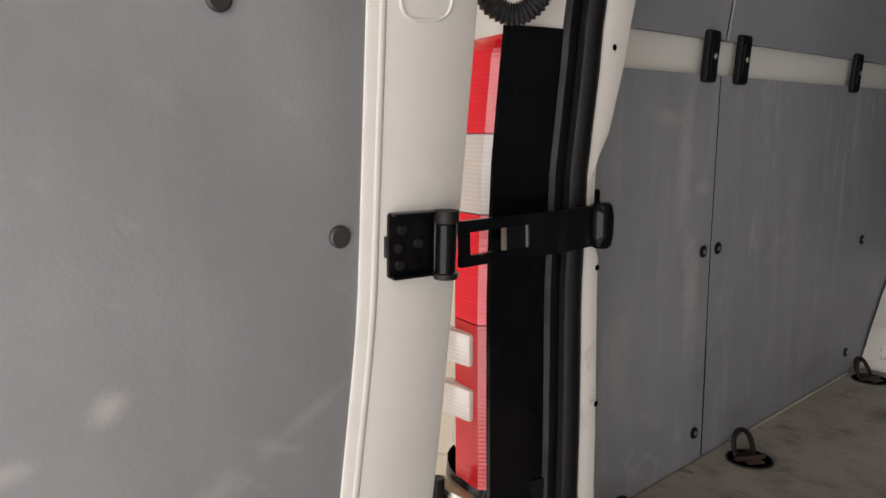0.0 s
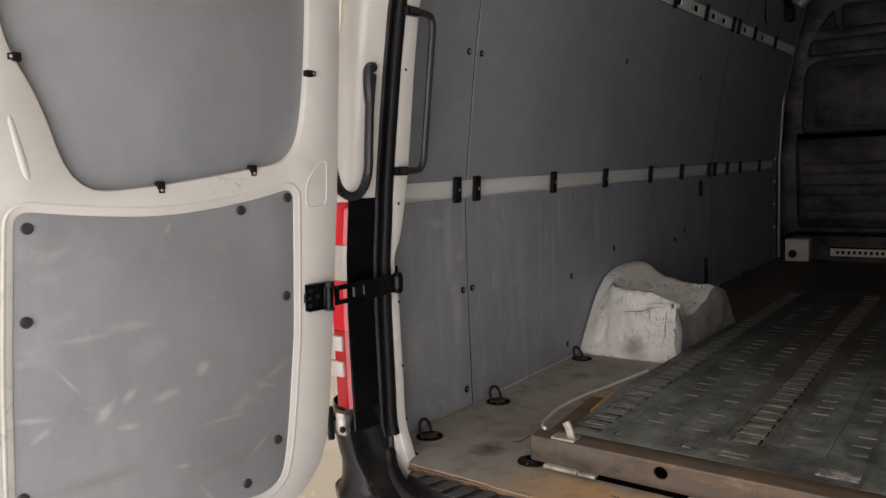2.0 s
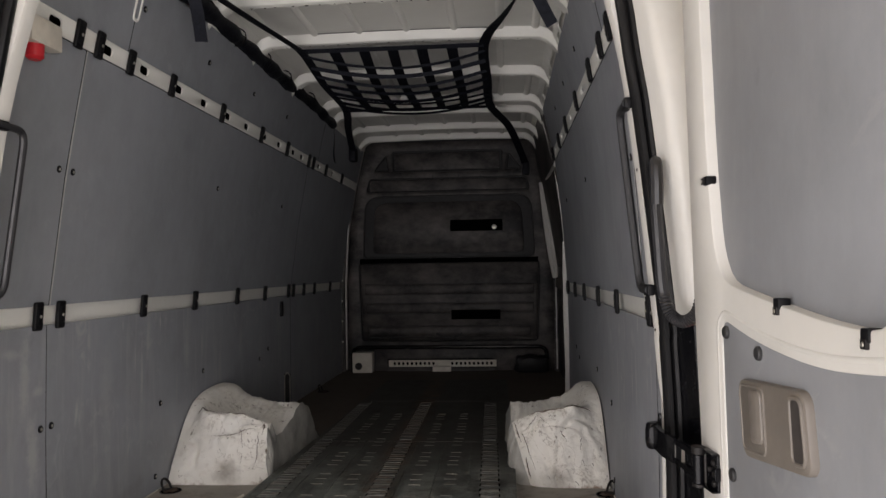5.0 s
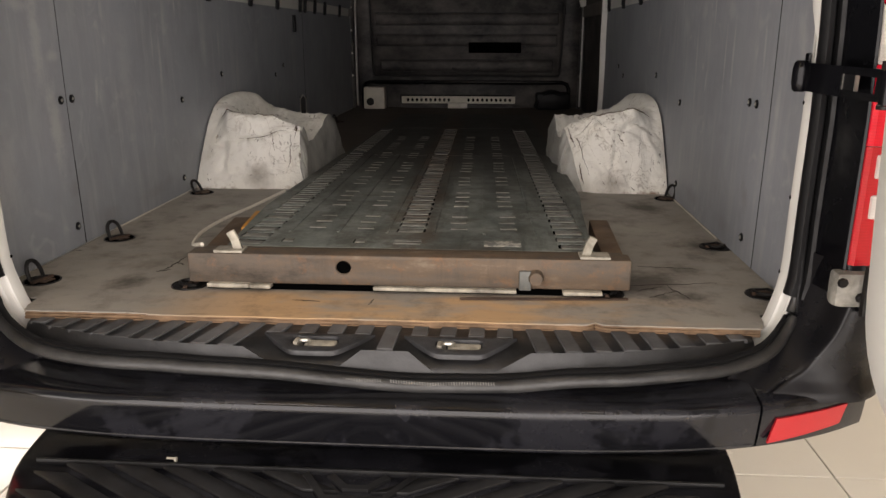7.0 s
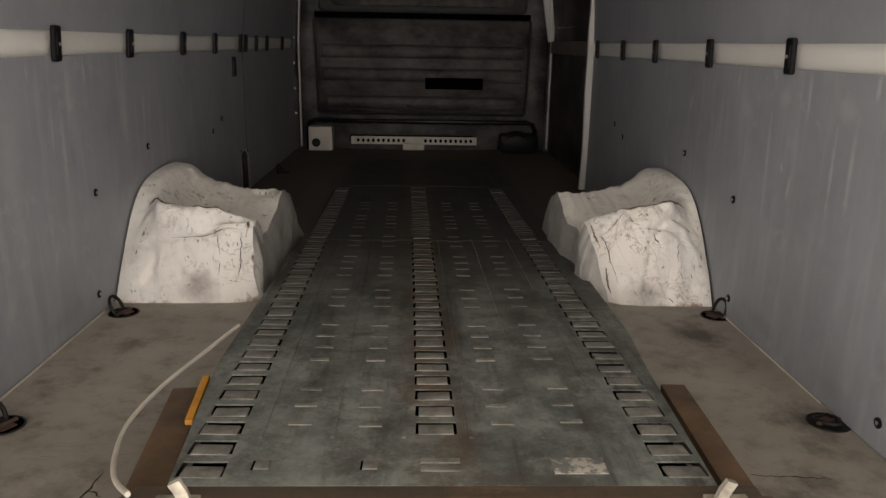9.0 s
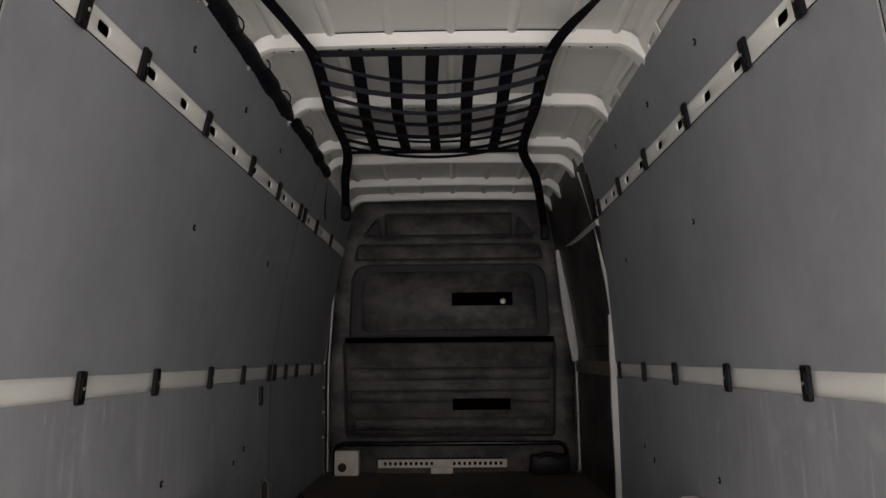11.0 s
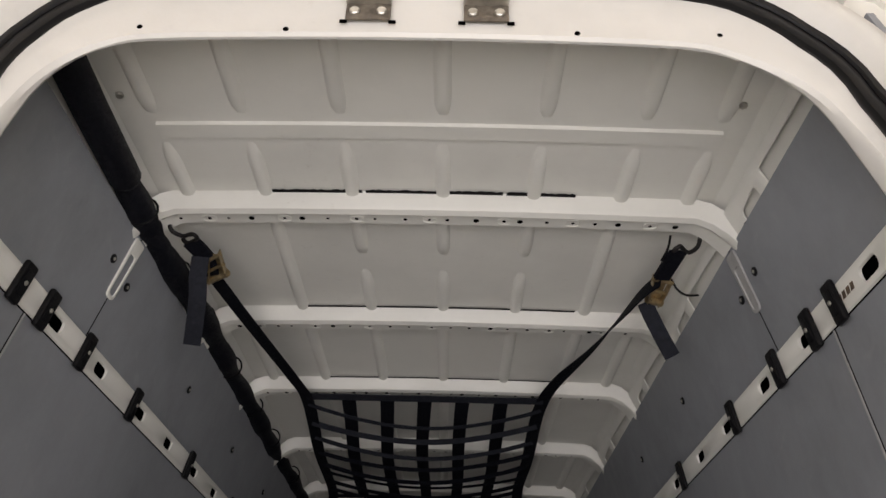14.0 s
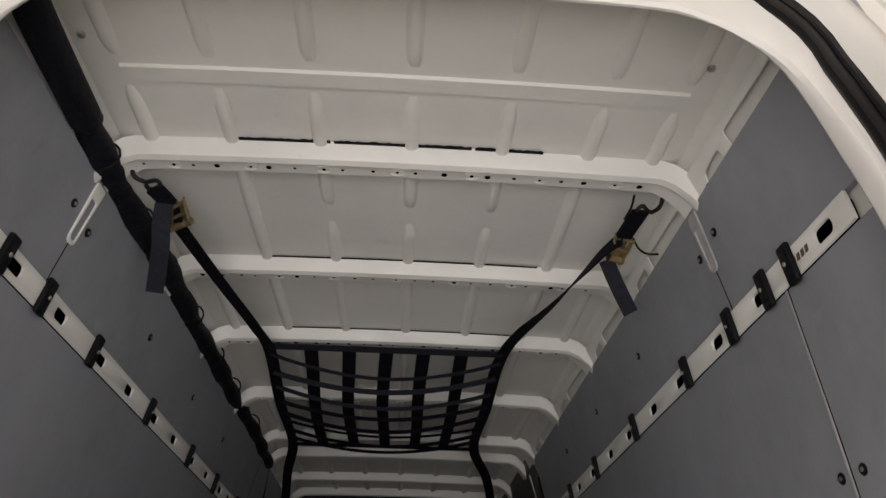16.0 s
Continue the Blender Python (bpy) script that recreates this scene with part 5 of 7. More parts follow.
SCUFFED = plain("scuffed_black_plastic", (0.012, 0.0118, 0.0123), 0.40, 0, 0.75, 9, 0.25)
WORN = plain("worn_rubber_tread", (0.078, 0.078, 0.080), 0.55, 0, 0.85, 5, 0.3)
STEP_RIB = plain("grubby_step_plastic", (0.0125, 0.0122, 0.0125), 0.40, 0, 0.6, 9, 0.2)
RIB = plain("lip_highlight_plastic", (0.040, 0.039, 0.040), 0.42, 0, 0.6, 9, 0.2)
WORN_DARK = plain("worn_black_plastic", (0.035, 0.035, 0.037), 0.45, 0, 0.5, 20, 0.3)
bm = bmesh.new()
n = 90
rows = []
for i in range(n + 1):
    x = -0.712 + 1.460 * i / n
    f = sill_front(x)
    k = channel(x)
    mid_y = -0.045 + (f + 0.045) * 0.55
    sec = [(-0.030, 0.680), (-0.050, 0.6855), (mid_y, 0.6850 - 0.004 * k), (f + 0.012, 0.6845 - 0.014 * k), (f + 0.002, 0.6815 - 0.016 * k), (f - 0.006, 0.670 - 0.010 * k), (f - 0.013, 0.650 - 0.002 * k), (f - 0.014, 0.632), (f + 0.010, 0.60)]
    rows.append([bm.verts.new((x, a, b)) for a, b in sec])
for a, b in zip(rows, rows[1:]):
    for k in range(len(a) - 1):
        bm.faces.new((a[k], a[k + 1], b[k + 1], b[k]))
part("sill_body", bm, SCUFFED, sill)
# tread bars, slanting away from the middle
rng = random.Random(9)
BAR_N = 26
for i in range(BAR_N):
    x = -0.676 + 1.390 * i / (BAR_N - 1)
    near = min(abs(x - c) for c in LAT)
    f = sill_front(x)
    y1 = f + 0.006 if near > 0.118 else -0.104
    if abs(x - 0.044) < 0.03:
        y1 = f + 0.008
    lean = (-0.030 if x < -0.17 else (0.016 if x > 0.30 else -0.004)) * min(1.0, abs(y1 + 0.06) / 0.11)
    w = 0.031
    bm = bmesh.new()
    vs = []
    for z in (0.681, 0.6888):
        for a, b in ((x - w / 2, -0.058), (x + w / 2, -0.058), (x + w / 2 + lean, y1), (x - w / 2 + lean, y1)):
            vs.append(bm.verts.new((a, b, z)))
    for q in ((0, 1, 2, 3), (7, 6, 5, 4), (0, 1, 5, 4), (1, 2, 6, 5), (2, 3, 7, 6), (3, 0, 4, 7)):
        bm.faces.new([vs[j] for j in q])
    bmesh.ops.bevel(bm, geom=bm.edges[:], offset=0.0012, segments=1, affect="EDGES")
    part("tread_bar", bm, WORN, sill)


def face_at(a, b, h):
    """On the sloping front of the sill: a across, b from 0 at the tread to 1 at the seal."""
    f = sill_front(a)
    return Vector((a, f + 0.001 - 0.015 * b - h * 0.9, 0.6875 - 0.038 * b + h * 0.4))


# raised plates of the front face, outside and between the pockets
for plate_pts in ((-0.70, -0.225, -0.150, -0.70), (0.000, 0.088, 0.140, -0.052), (0.315, 0.725, 0.725, 0.240)):
    a0, a1, b1, b0 = plate_pts
    bm = bmesh.new()
    g = []
    for i in range(17):
        q = i / 16
        g.append([bm.verts.new(face_at(a, b, h)) for a, b, h in ((a0 + (a1 - a0) * q, 0.0, -0.006), (a0 + (a1 - a0) * q, 0.0, 0.0022), (b0 + (b1 - b0) * q, 1.0, 0.0022), (b0 + (b1 - b0) * q, 1.0, -0.006))])
    for a, b in zip(g, g[1:]):
        for k in range(4):
            bm.faces.new((a[k], a[(k + 1) % 4], b[(k + 1) % 4], b[k]))
    bm.faces.new(g[0])
    bm.faces.new(g[-1][::-1])
    bmesh.ops.bevel(bm, geom=[e for e in bm.edges if len(e.link_faces) == 2 and e.calc_face_angle(0) > 0.6], offset=0.002, segments=2, affect="EDGES")
    part("front_plate", bm, SCUFFED, sill)
for c in LAT:
    tray = rounded([(c - 0.112, -0.106, 0.006), (c + 0.112, -0.106, 0.006), (c + 0.044, -0.183, 0.016), (c - 0.044, -0.183, 0.016)], 3)
    cut = rounded([(c - 0.046, -0.121, 0.014), (c + 0.044, -0.121, 0.014), (c + 0.044, -0.160, 0.016), (c - 0.046, -0.160, 0.016)], 4)
    tray_at = lambda a, b, h: Vector((a, b, 0.689 + 0.06 * (b + 0.106) + h))
    tr = part("latch_surround", plate(bmesh.new(), tray, [cut], tray_at, 0.010, 0.002), WORN_DARK, sill)
    part("latch_well", plate(bmesh.new(), offset(cut, 0.004), [], lambda a, b, h: tray_at(a, b, h - 0.012), 0.004), HOLE, tr)
    face = rounded([(c - 0.022, -0.127, 0.006), (c + 0.040, -0.127, 0.006), (c + 0.040, -0.156, 0.012), (c - 0.022, -0.156, 0.006)], 3)
    p = part("latch_plate", plate(bmesh.new(), face, [], lambda a, b, h: tray_at(a, b, h - 0.004), 0.008, 0.002), GRIMY, sill, "pale scraped latch plate")
    part("latch_cheek", box(c - 0.043, c - 0.033, -0.152, -0.126, 0.678, 0.688, 0.003), GRIMY, p)
    bm = bmesh.new()
    tube(bm, smooth_path([(c - 0.030, -0.140, 0.676), (c - 0.029, -0.147, 0.690), (c - 0.020, -0.151, 0.692), (c - 0.012, -0.146, 0.690), (c - 0.012, -0.138, 0.676)], 4), 0.0042, 8)
    part("latch_loop", bm, STEEL, p)

# the loose lower seal, hanging from the posts round the front of the sill
pts = smooth_path([(-0.794, -0.044, 0.84), (-0.793, -0.047, 0.77), (-0.772, -0.078, 0.708), (-0.700, -0.130, 0.678), (-0.612, -0.172, 0.666), (-0.467, -0.203, 0.664), (-0.25, -0.210, 0.659), (-0.11, -0.212, 0.652), (-0.02, -0.213, 0.645),
                   (0.07, -0.213, 0.639), (0.17, -0.213, 0.638), (0.28, -0.212, 0.644), (0.376, -0.210, 0.652), (0.526, -0.200, 0.662), (0.657, -0.168, 0.664), (0.748, -0.128, 0.678), (0.800, -0.084, 0.708), (0.825, -0.050, 0.760), (0.826, -0.045, 0.84)], 8)


def seal_band(prof):
    """Sweeps a flat rubber profile of (down the hang, outwards) along the seal."""
    bm = bmesh.new()
    g = []
    for i, p in enumerate(pts):
        d = (pts[min(i + 1, len(pts) - 1)] - pts[max(i - 1, 0)]).normalized()
        out = Vector((p.x * 0.25, -1, 0.25))
        if p.z > 0.70:
            out = out.lerp(Vector((-p.x * 1.3, -0.5, 0)), min(1, (p.z - 0.70) / 0.06))
        out = (out - d * out.dot(d)).normalized()
        dn = d.cross(out)
        if dn.z > 0 or (abs(dn.z) < 0.4 and dn.x * p.x < 0):
            dn = -dn
        wob = 0.0022 * noise.noise(Vector((p.x * 9, 2.0, 5.0)))
        k = 1.0 if p.z < 0.69 else 1.0 - 0.5 * min(1, (p.z - 0.69) / 0.08)
        g.append([bm.verts.new(p + dn * (a * k + wob) + out * b * k) for a, b in prof])
    m = len(prof)
    for a, b in zip(g, g[1:]):
        for k in range(m):
            bm.faces.new((a[k], a[(k + 1) % m], b[(k + 1) % m], b[k]))
    bm.faces.new(g[0])
    bm.faces.new(g[-1][::-1])
    return bm


DUSTY_RUBBER = plain("dusty_black_rubber", (0.024, 0.0235, 0.023), 0.42, 0, 0.6, 16, 0.25)
lowseal = solo("sill_seal", seal_band([(-0.008, -0.004), (-0.005, 0.005), (0.003, 0.0085), (0.010, 0.0085), (0.0155, 0.003), (0.013, -0.004), (0.0, -0.006)]), DUSTY_RUBBER, "long loose black rubber seal along the sill", "rubber seal", angle=50)
part("seal_lip", seal_band([(-0.019, -0.006), (-0.0175, 0.002), (-0.013, 0.0055), (-0.0095, 0.002), (-0.011, -0.006)]), RUBBER, lowseal, "thin upper lip of the seal", angle=50)
bm = bmesh.new()
for x0, n in ((-0.060, 22), (0.060, 40)):
    for k in range(n):
        x = x0 + 0.0048 * k
        sag = 0.06 * max(0, 0.07 - abs(x - 0.13))
        tube(bm, [(x, -0.2185, 0.6480 - sag), (x + 0.001, -0.2212, 0.6425 - sag)], 0.0011, 4)
tagged(part("metal_core", bm, plain("bare_core", (0.16, 0.155, 0.145), 0.45, 0.6, 0.6, 40), lowseal, "bare toothed metal core"), kind="stuff")

# bumper
bump = thing("rear_bumper", (0, -0.2, 0.5), "glossy black plastic rear bumper with dried water marks", "bumper")


def bumper_y(x):
    return 0.15 * (abs(x) / 0.95) ** 4.2


def wet(name, base):
    m = Mat(name, 0.2)
    n = m.noise(6, 8, 0.72, m.scaled(0.8, 1.2, 0.6))
    m.color(m.mix(m.ramp(n, [(0.49, 0.0), (0.53, 1.0)]), base, tuple(2.4 * v for v in base)))
    m.b.inputs["Specular IOR Level"].default_value = 0.42
    m.roughness(m.ramp(n, [(0.47, 0.12), (0.53, 0.22), (0.7, 0.34)]))
    return m.m


BUMPER = wet("stained_black_plastic", (0.0052, 0.0052, 0.0064))


def bumper_piece(x0, x1, n=24):
    bm = bmesh.new()
    g = []
    for i in range(n + 1):
        x = x0 + (x1 - x0) * i / n
        o = bumper_y(x)
        sec = [(-0.10, 0.634), (-0.185, 0.628), (-0.244, 0.620), (-0.256, 0.617), (-0.2625, 0.612), (-0.2650, 0.606), (-0.2640, 0.596), (-0.2565, 0.545), (-0.252, 0.528), (-0.235, 0.517), (-0.10, 0.515)]
        g.append([bm.verts.new((x, a + o, b)) for a, b in sec])
    for a, b in zip(g, g[1:]):
        for k in range(len(a) - 1):
            bm.faces.new((a[k], a[k + 1], b[k + 1], b[k]))
    bm.faces.new(g[0])
    bm.faces.new(g[-1][::-1])
    return bm


centre = part("bumper_centre", bumper_piece(-0.712, 0.722), BUMPER, bump)
# paler than the bumper, to paint the highlight along its lower edge
part("bumper_lip", tube(bmesh.new(), [(-0.708 + 1.426 * i / 24, bumper_y(-0.708 + 1.426 * i / 24) - 0.2540, 0.5335) for i in range(25)], 0.0016, 6), RIB, centre, "thin lower lip, paler for the edge highlight")
for s in (-1, 1):
    c = part("bumper_corner", bumper_piece(*sorted((s * 0.727, s * 0.958)), 14), BUMPER, bump)
    bm = bmesh.new()
    g = []
    for i in range(9):
        q = i / 8
        x = 0.742 + 0.152 * q
        o = bumper_y(x)
        z0, z1 = 0.541 + 0.012 * q, 0.588 + 0.002 * q
        g.append([bm.verts.new((s * (x + sh), -0.2670 + bumper_y(x + sh) + d, z)) for z, d, sh in ((z0, 0.006, 0.0), (z0, 0.0, 0.0), (z1, 0.0, 0.014), (z1, 0.008, 0.014))])
    for a, b in zip(g, g[1:]):
        for k in range(3):
            bm.faces.new((a[k], a[k + 1], b[k + 1], b[k]))
    bm.faces.new(g[0])
    bm.faces.new(g[-1][::-1])
    part("reflector", bm, LENS_FINE, c, "red bumper reflector")

# step plate below the bumper
step = thing("rear_step", (0, -0.42, 0.46), "black plastic rear step with a chevron tread", "step")
out = rounded([(-0.662, -0.09, 0.02), (-0.655, -0.18, 0.05), (-0.632, -0.31, 0.12), (-0.53, -0.50, 0.15), (0.645, -0.50, 0.15), (0.695, -0.20, 0.05), (0.702, -0.09, 0.02)], 7)
part("step_plate", plate(bmesh.new(), out, [], lambda a, b, h: Vector((a, b, 0.488 + h)), 0.035, 0.010), BUMPER, step)
part("step_lip", box(-0.60, 0.655, -0.2765, -0.2705, 0.484, 0.4935, 0.002), STEP_RIB, step)
part("step_bracket", box(-0.58, 0.60, -0.20, -0.06, 0.44, 0.486, 0.01), BLACK, step)
for s in (-1, 1):
    for k in range(11):
        far, near = 0.055 + 0.092 * k, 0.055 + 0.092 * k - 0.32
        y_far, y_near = -0.285, -0.478
        if near < 0.060:
            y_near = y_far + (y_near - y_far) * (far - 0.060) / (far - near)
            near = 0.060
        if far > 0.56:
            y_far = y_near + (y_far - y_near) * (0.56 - near) / (far - near)
            far = 0.56
        if far - near < 0.05 or near > 0.50:
            continue
        q = [Vector(p) for p in ((0.01 + s * (far - 0.031), y_far), (0.01 + s * (far + 0.031), y_far), (0.01 + s * (near + 0.031), y_near), (0.01 + s * (near - 0.031), y_near))]
        bm = plate(bmesh.new(), q if s > 0 else q[::-1], [], lambda a, b, h: Vector((a, b, 0.4922 + h)), 0.006, 0.0018)
        part("tread_rib", bm, STEP_RIB, step)
for w0, w1, y0, y1 in ((0.052, 0.020, -0.290, -0.326), (0.098, 0.052, -0.288, -0.358)):
    bm = bmesh.new()
    ribbon(bm, [(0.01 - w0, y0, 0.4905), (0.01 - w1, y1, 0.4905), (0.01 + w1, y1, 0.4905), (0.01 + w0, y0, 0.4905)], (0, 1, 0), 0.014, 0.006)
    part("tread_centre", bm, STEP_RIB, step)
bolt = thing("loose_screw", (-0.345, -0.262, 0.494), "small pale screw lying on the step", "screw")
bm = bmesh.new()
disc(bm, (-0.340, -0.262, 0.4935), (1, 0, 0.1), 0.0052, 0.004, 8)
tube(bm, [(-0.340, -0.262, 0.4960), (-0.356, -0.260, 0.4950)], 0.0022, 6)
part("screw_body", bm, GRIMY, bolt)

# ---- rear doors ----
def door(side, O, u, v, detail):
    """An open rear door: outlines in door space, u from the hinge to the free edge, v up."""
    O, u, v = Vector(O), Vector(u).normalized(), Vector(v).normalized()
    v = (v - u * u.dot(v)).normalized()
    nrm = u.cross(v)
    if nrm.x * side > 0:
        nrm = -nrm
    def at(a, b, h=0.0):
        return O + u * a + v * b + nrm * h
    d = thing("rear_door", at(0.25, -0.79), "open white rear van door lined with grey panels", "van door", "rear doors")
    outer = rounded([(-0.145, 0.02, 0.1), (-0.112, -0.42, 0.1), (-0.085, -0.68, 0.10), (0.06, -0.79, 0.10), (0.40, -0.765, 0.2), (0.70, -0.745, 0.06), (0.69, -0.45, 0.05), (0.655, 0.0, 0.1), (0.655, 0.5, 0.2), (0.63, 1.0, 0.1), (0.60, 1.17, 0.08), (-0.07, 1.17, 0.16), (-0.155, 1.05, 0.1), (-0.178, 0.70, 0.1)], 6)
    low = rounded([(-0.018, 0.022, 0.03), (-0.006, -0.323, 0.05), (0.024, -0.60, 0.1), (0.05, -0.705, 0.07), (0.28, -0.698, 0.1), (0.495, -0.683, 0.03), (0.52, -0.60, 0.05), (0.615, -0.572, 0.04), (0.600, -0.30, 0.1), (0.573, 0.006, 0.03), (0.43, -0.014, 0.1), (0.29, -0.024, 0.1), (0.12, -0.008, 0.1)], 5)
    up = rounded([(0.572, 0.32, 0.08), (0.515, 0.215, 0.08), (0.470, 0.036, 0.10), (0.34, 0.036, 0.1), (0.09, 0.068, 0.1), (-0.035, 0.09, 0.12), (-0.066, 0.27, 0.1), (-0.092, 0.66, 0.1), (-0.085, 0.778, 0.09), (0.08, 0.796, 0.1), (0.32, 0.812, 0.1), (0.51, 0.80, 0.07), (0.575, 0.66, 0.08)], 5)
    top = rounded([(-0.112, 1.03, 0.05), (-0.096, 0.892, 0.025), (0.09, 0.897, 0.1), (0.30, 0.907, 0.1), (0.53, 0.90, 0.03), (0.53, 1.09, 0.05), (-0.06, 1.10, 0.06)], 5)
    shell = part("door_shell", plate(bmesh.new(), outer, [low, up, top], lambda a, b, h: at(a, b, h), 0.055, 0.004), WHITE, d)
    back = part("outer_skin", plate(bmesh.new(), offset(outer, -0.004), [], lambda a, b, h: at(a, b, h - 0.052), 0.03, 0.01), WHITE, d)
    low_p = part("lower_panel", plate(bmesh.new(), offset(low, 0.002), [], lambda a, b, h: at(a, b, h - 0.003), 0.010, 0.002), GREY_DOOR_RUBBED if detail else GREY_DOOR, d, "scuffed grey lower panel")
    bead = bmesh.new()
    tube(bead, [at(p.x, p.y, -0.0050) for p in offset(low, 0.017)], 0.0065, 12, True)
    part("pressed_bead", bead, WHITE, shell)
    up_p = part("upper_panel", plate(bmesh.new(), offset(up, 0.002), [], lambda a, b, h: at(a, b, h - 0.020), 0.010, 0.002), GREY_WINDOW, d, "grey window blanking panel")
    part("top_panel", plate(bmesh.new(), offset(top, 0.002), [], lambda a, b, h: at(a, b, h - 0.016), 0.010, 0.002), GREY_DOOR, d)
    for a, b in ((0.555, -0.027), (0.570, -0.203), (0.602, -0.543), (0.426, -0.643), (0.136, -0.665), (0.051, -0.581), (0.012, -0.233), (0.120, -0.022), (-0.001, 0.0)):
        bm = bmesh.new()
        disc(bm, at(a, b, -0.0035), nrm, 0.0112, 0.006, 14)
        part("panel_plug", bm, PLUG, low_p)
    bottom_clips = ((0.405, 0.030, 0, -1), (0.19, 0.056, 0, -1), (-0.070, 0.262, 1, 0)) if detail else ((0.298, 0.042, 0, -1), (0.085, 0.070, 0, -1), (-0.073, 0.289, 1, 0))
    for a, b, du, dv in (*bottom_clips, (-0.09, 0.655, 1, 0), (0.09, 0.79, 0, 1), (0.33, 0.806, 0, 1), (0.565, 0.62, -1, 0), (0.548, 0.285, -1, 0)):
        mm = Matrix((u, v, nrm)).transposed().to_4x4()
        mm.translation = at(a, b, 0.0)
        bm = bmesh.new()
        bx(bm, -0.0085, 0.0085, -0.0085, 0.0085, -0.016, 0.003, 0.003, mm)
        cl = part("panel_clip", bm, BLACK, up_p)
        mm.translation = at(a - 0.009 * du, b + 0.010 * dv, 0.001)
        bm = bmesh.new()
        bx(bm, -0.006, 0.006, -0.006, 0.006, -0.003, 0.004, 0.002, mm)
        part("clip_tongue", bm, IRON, cl)
        bm = bmesh.new()
        disc(bm, at(a - 0.009 * du, b + 0.010 * dv, 0.0045), nrm, 0.0032, 0.0015, 8)
        part("clip_rivet", bm, STEEL, cl, "bright rivet")
    # pressed shapes in the white sheet
    if not detail:
        q = [(-0.109, -0.024), (-0.052, -0.028), (-0.052, 0.028), (-0.085, 0.075), (-0.114, 0.088)]
        bm = bmesh.new()
        tube(bm, [at(p.x, p.y, 0.0005) for p in rounded([(*c, 0.02) for c in q], 4)], 0.0018, 6, True)
        part("pressed_outline", bm, WHITE, shell)
    for a in (0.545, 0.595):
        bm = bmesh.new()
        tube(bm, [at(a + 0.024 * t, 0.06 + 0.125 * t, -0.0075 * w) for t, w in ((0, 0.4), (0.08, 0.8), (0.25, 1), (0.6, 1), (0.9, 0.8), (1, 0.4))], [0.003, 0.0085, 0.0105, 0.0100, 0.0080, 0.003], 14)
        part("pressed_rib", bm, WHITE, shell)
    # check strap from the door to the post
    mm = Matrix((u, v, nrm)).transposed().to_4x4()
    cs = part("check_strap", _check_base(at, mm), GLOSS, d, "black steel door check strap")
    z_c = O.z - 0.262
    post = Vector((side * (ox(1.2, side) + 0.004), -0.030, z_c + 0.016))
    a0 = at(-0.118, -0.250, 0.012)
    mid1 = a0.lerp(post, 0.45) + Vector((side * -0.012, -0.004, 0))
    arc = smooth_path([mid1, mid1.lerp(post, 0.45) + Vector((-side * 0.016, -0.012, 0)), post + Vector((-side * 0.026, -0.016, 0)), post + Vector((-side * 0.034, 0.006, 0)), post + Vector((-side * 0.020, 0.024, 0)), post + Vector((side * 0.004, 0.030, 0))], 5)
    run = [a0, a0.lerp(mid1, 0.33), a0.lerp(mid1, 0.66)] + [Vector(p) for p in arc]
    far = [0.0]
    for p, q in zip(run, run[1:]):
        far.append(far[-1] + (q - p).length)

    def along(q0, q1, n):
        out = []
        for k in range(n + 1):
            want = far[-1] * (q0 + (q1 - q0) * k / n)
            i = max(j for j in range(len(far) - 1) if far[j] <= want + 1e-9)
            out.append(run[i].lerp(run[i + 1], (want - far[i]) / (far[i + 1] - far[i])))
        return out
    # one flat strap with two windows, bent round the post
    for dz, w in ((0.0185, 0.0125), (-0.0185, 0.0115)):
        bm = bmesh.new()
        ribbon(bm, [p + Vector((0, 0, dz)) for p in along(0.0, 0.37, 6)], (0, 0, 1), w, 0.007)
        part("strap_arm", bm, GLOSS, cs)
    for q0, q1, mat in ((0.0, 0.045, GLOSS), (0.225, 0.235, STEEL), (0.345, 0.352, STEEL)):
        bm = bmesh.new()
        ribbon(bm, along(q0, q1, 2), (0, 0, 1), 0.029, 0.006)
        part("strap_bridge", bm, mat, cs)
    bm = bmesh.new()
    ribbon(bm, along(0.236, 0.344, 2), (0, 0, 1), 0.028, 0.004)
    part("strap_web", bm, BLACK, cs)
    bm = bmesh.new()
    ribbon(bm, along(0.353, 1.0, 24), (0, 0, 1), 0.049, 0.011)
    part("strap_hook", bm, GLOSS, cs)
    bm = bmesh.new()
    knee = along(0.80, 0.80, 1)[0]
    tube(bm, [knee + Vector((0, 0, h)) for h in (-0.0275, -0.024, -0.012, 0.012, 0.024, 0.0275)], [0.009, 0.0125, 0.0150, 0.0150, 0.0125, 0.009], 16)
    part("strap_knee", bm, GLOSS, cs)
    bm = bmesh.new()
    bx(bm, post.x - 0.012, post.x + 0.004, -0.008, 0.010, z_c + 0.03, z_c + 0.056, 0.004)
    part("strap_pin", bm, GLOSS, cs)
    bm = bmesh.new()
    tube(bm, [at(-0.098, -0.276, 0.016), at(-0.098, -0.226, 0.016)], 0.0105, 14)
    part("strap_pivot", bm, GLOSS, cs)
    for b0, b1 in ((-0.283, -0.2775), (-0.2245, -0.212)):
        bm = bmesh.new()
        tube(bm, [at(-0.099, b0, 0.015), at(-0.099, b1, 0.015)], 0.0125, 14)
        part("pivot_cap", bm, IRON, cs)
    bm = bmesh.new()
    disc(bm, at(-0.108, -0.279, 0.018), nrm, 0.0045, 0.004, 8)
    part("pivot_rivet", bm, STEEL, cs)
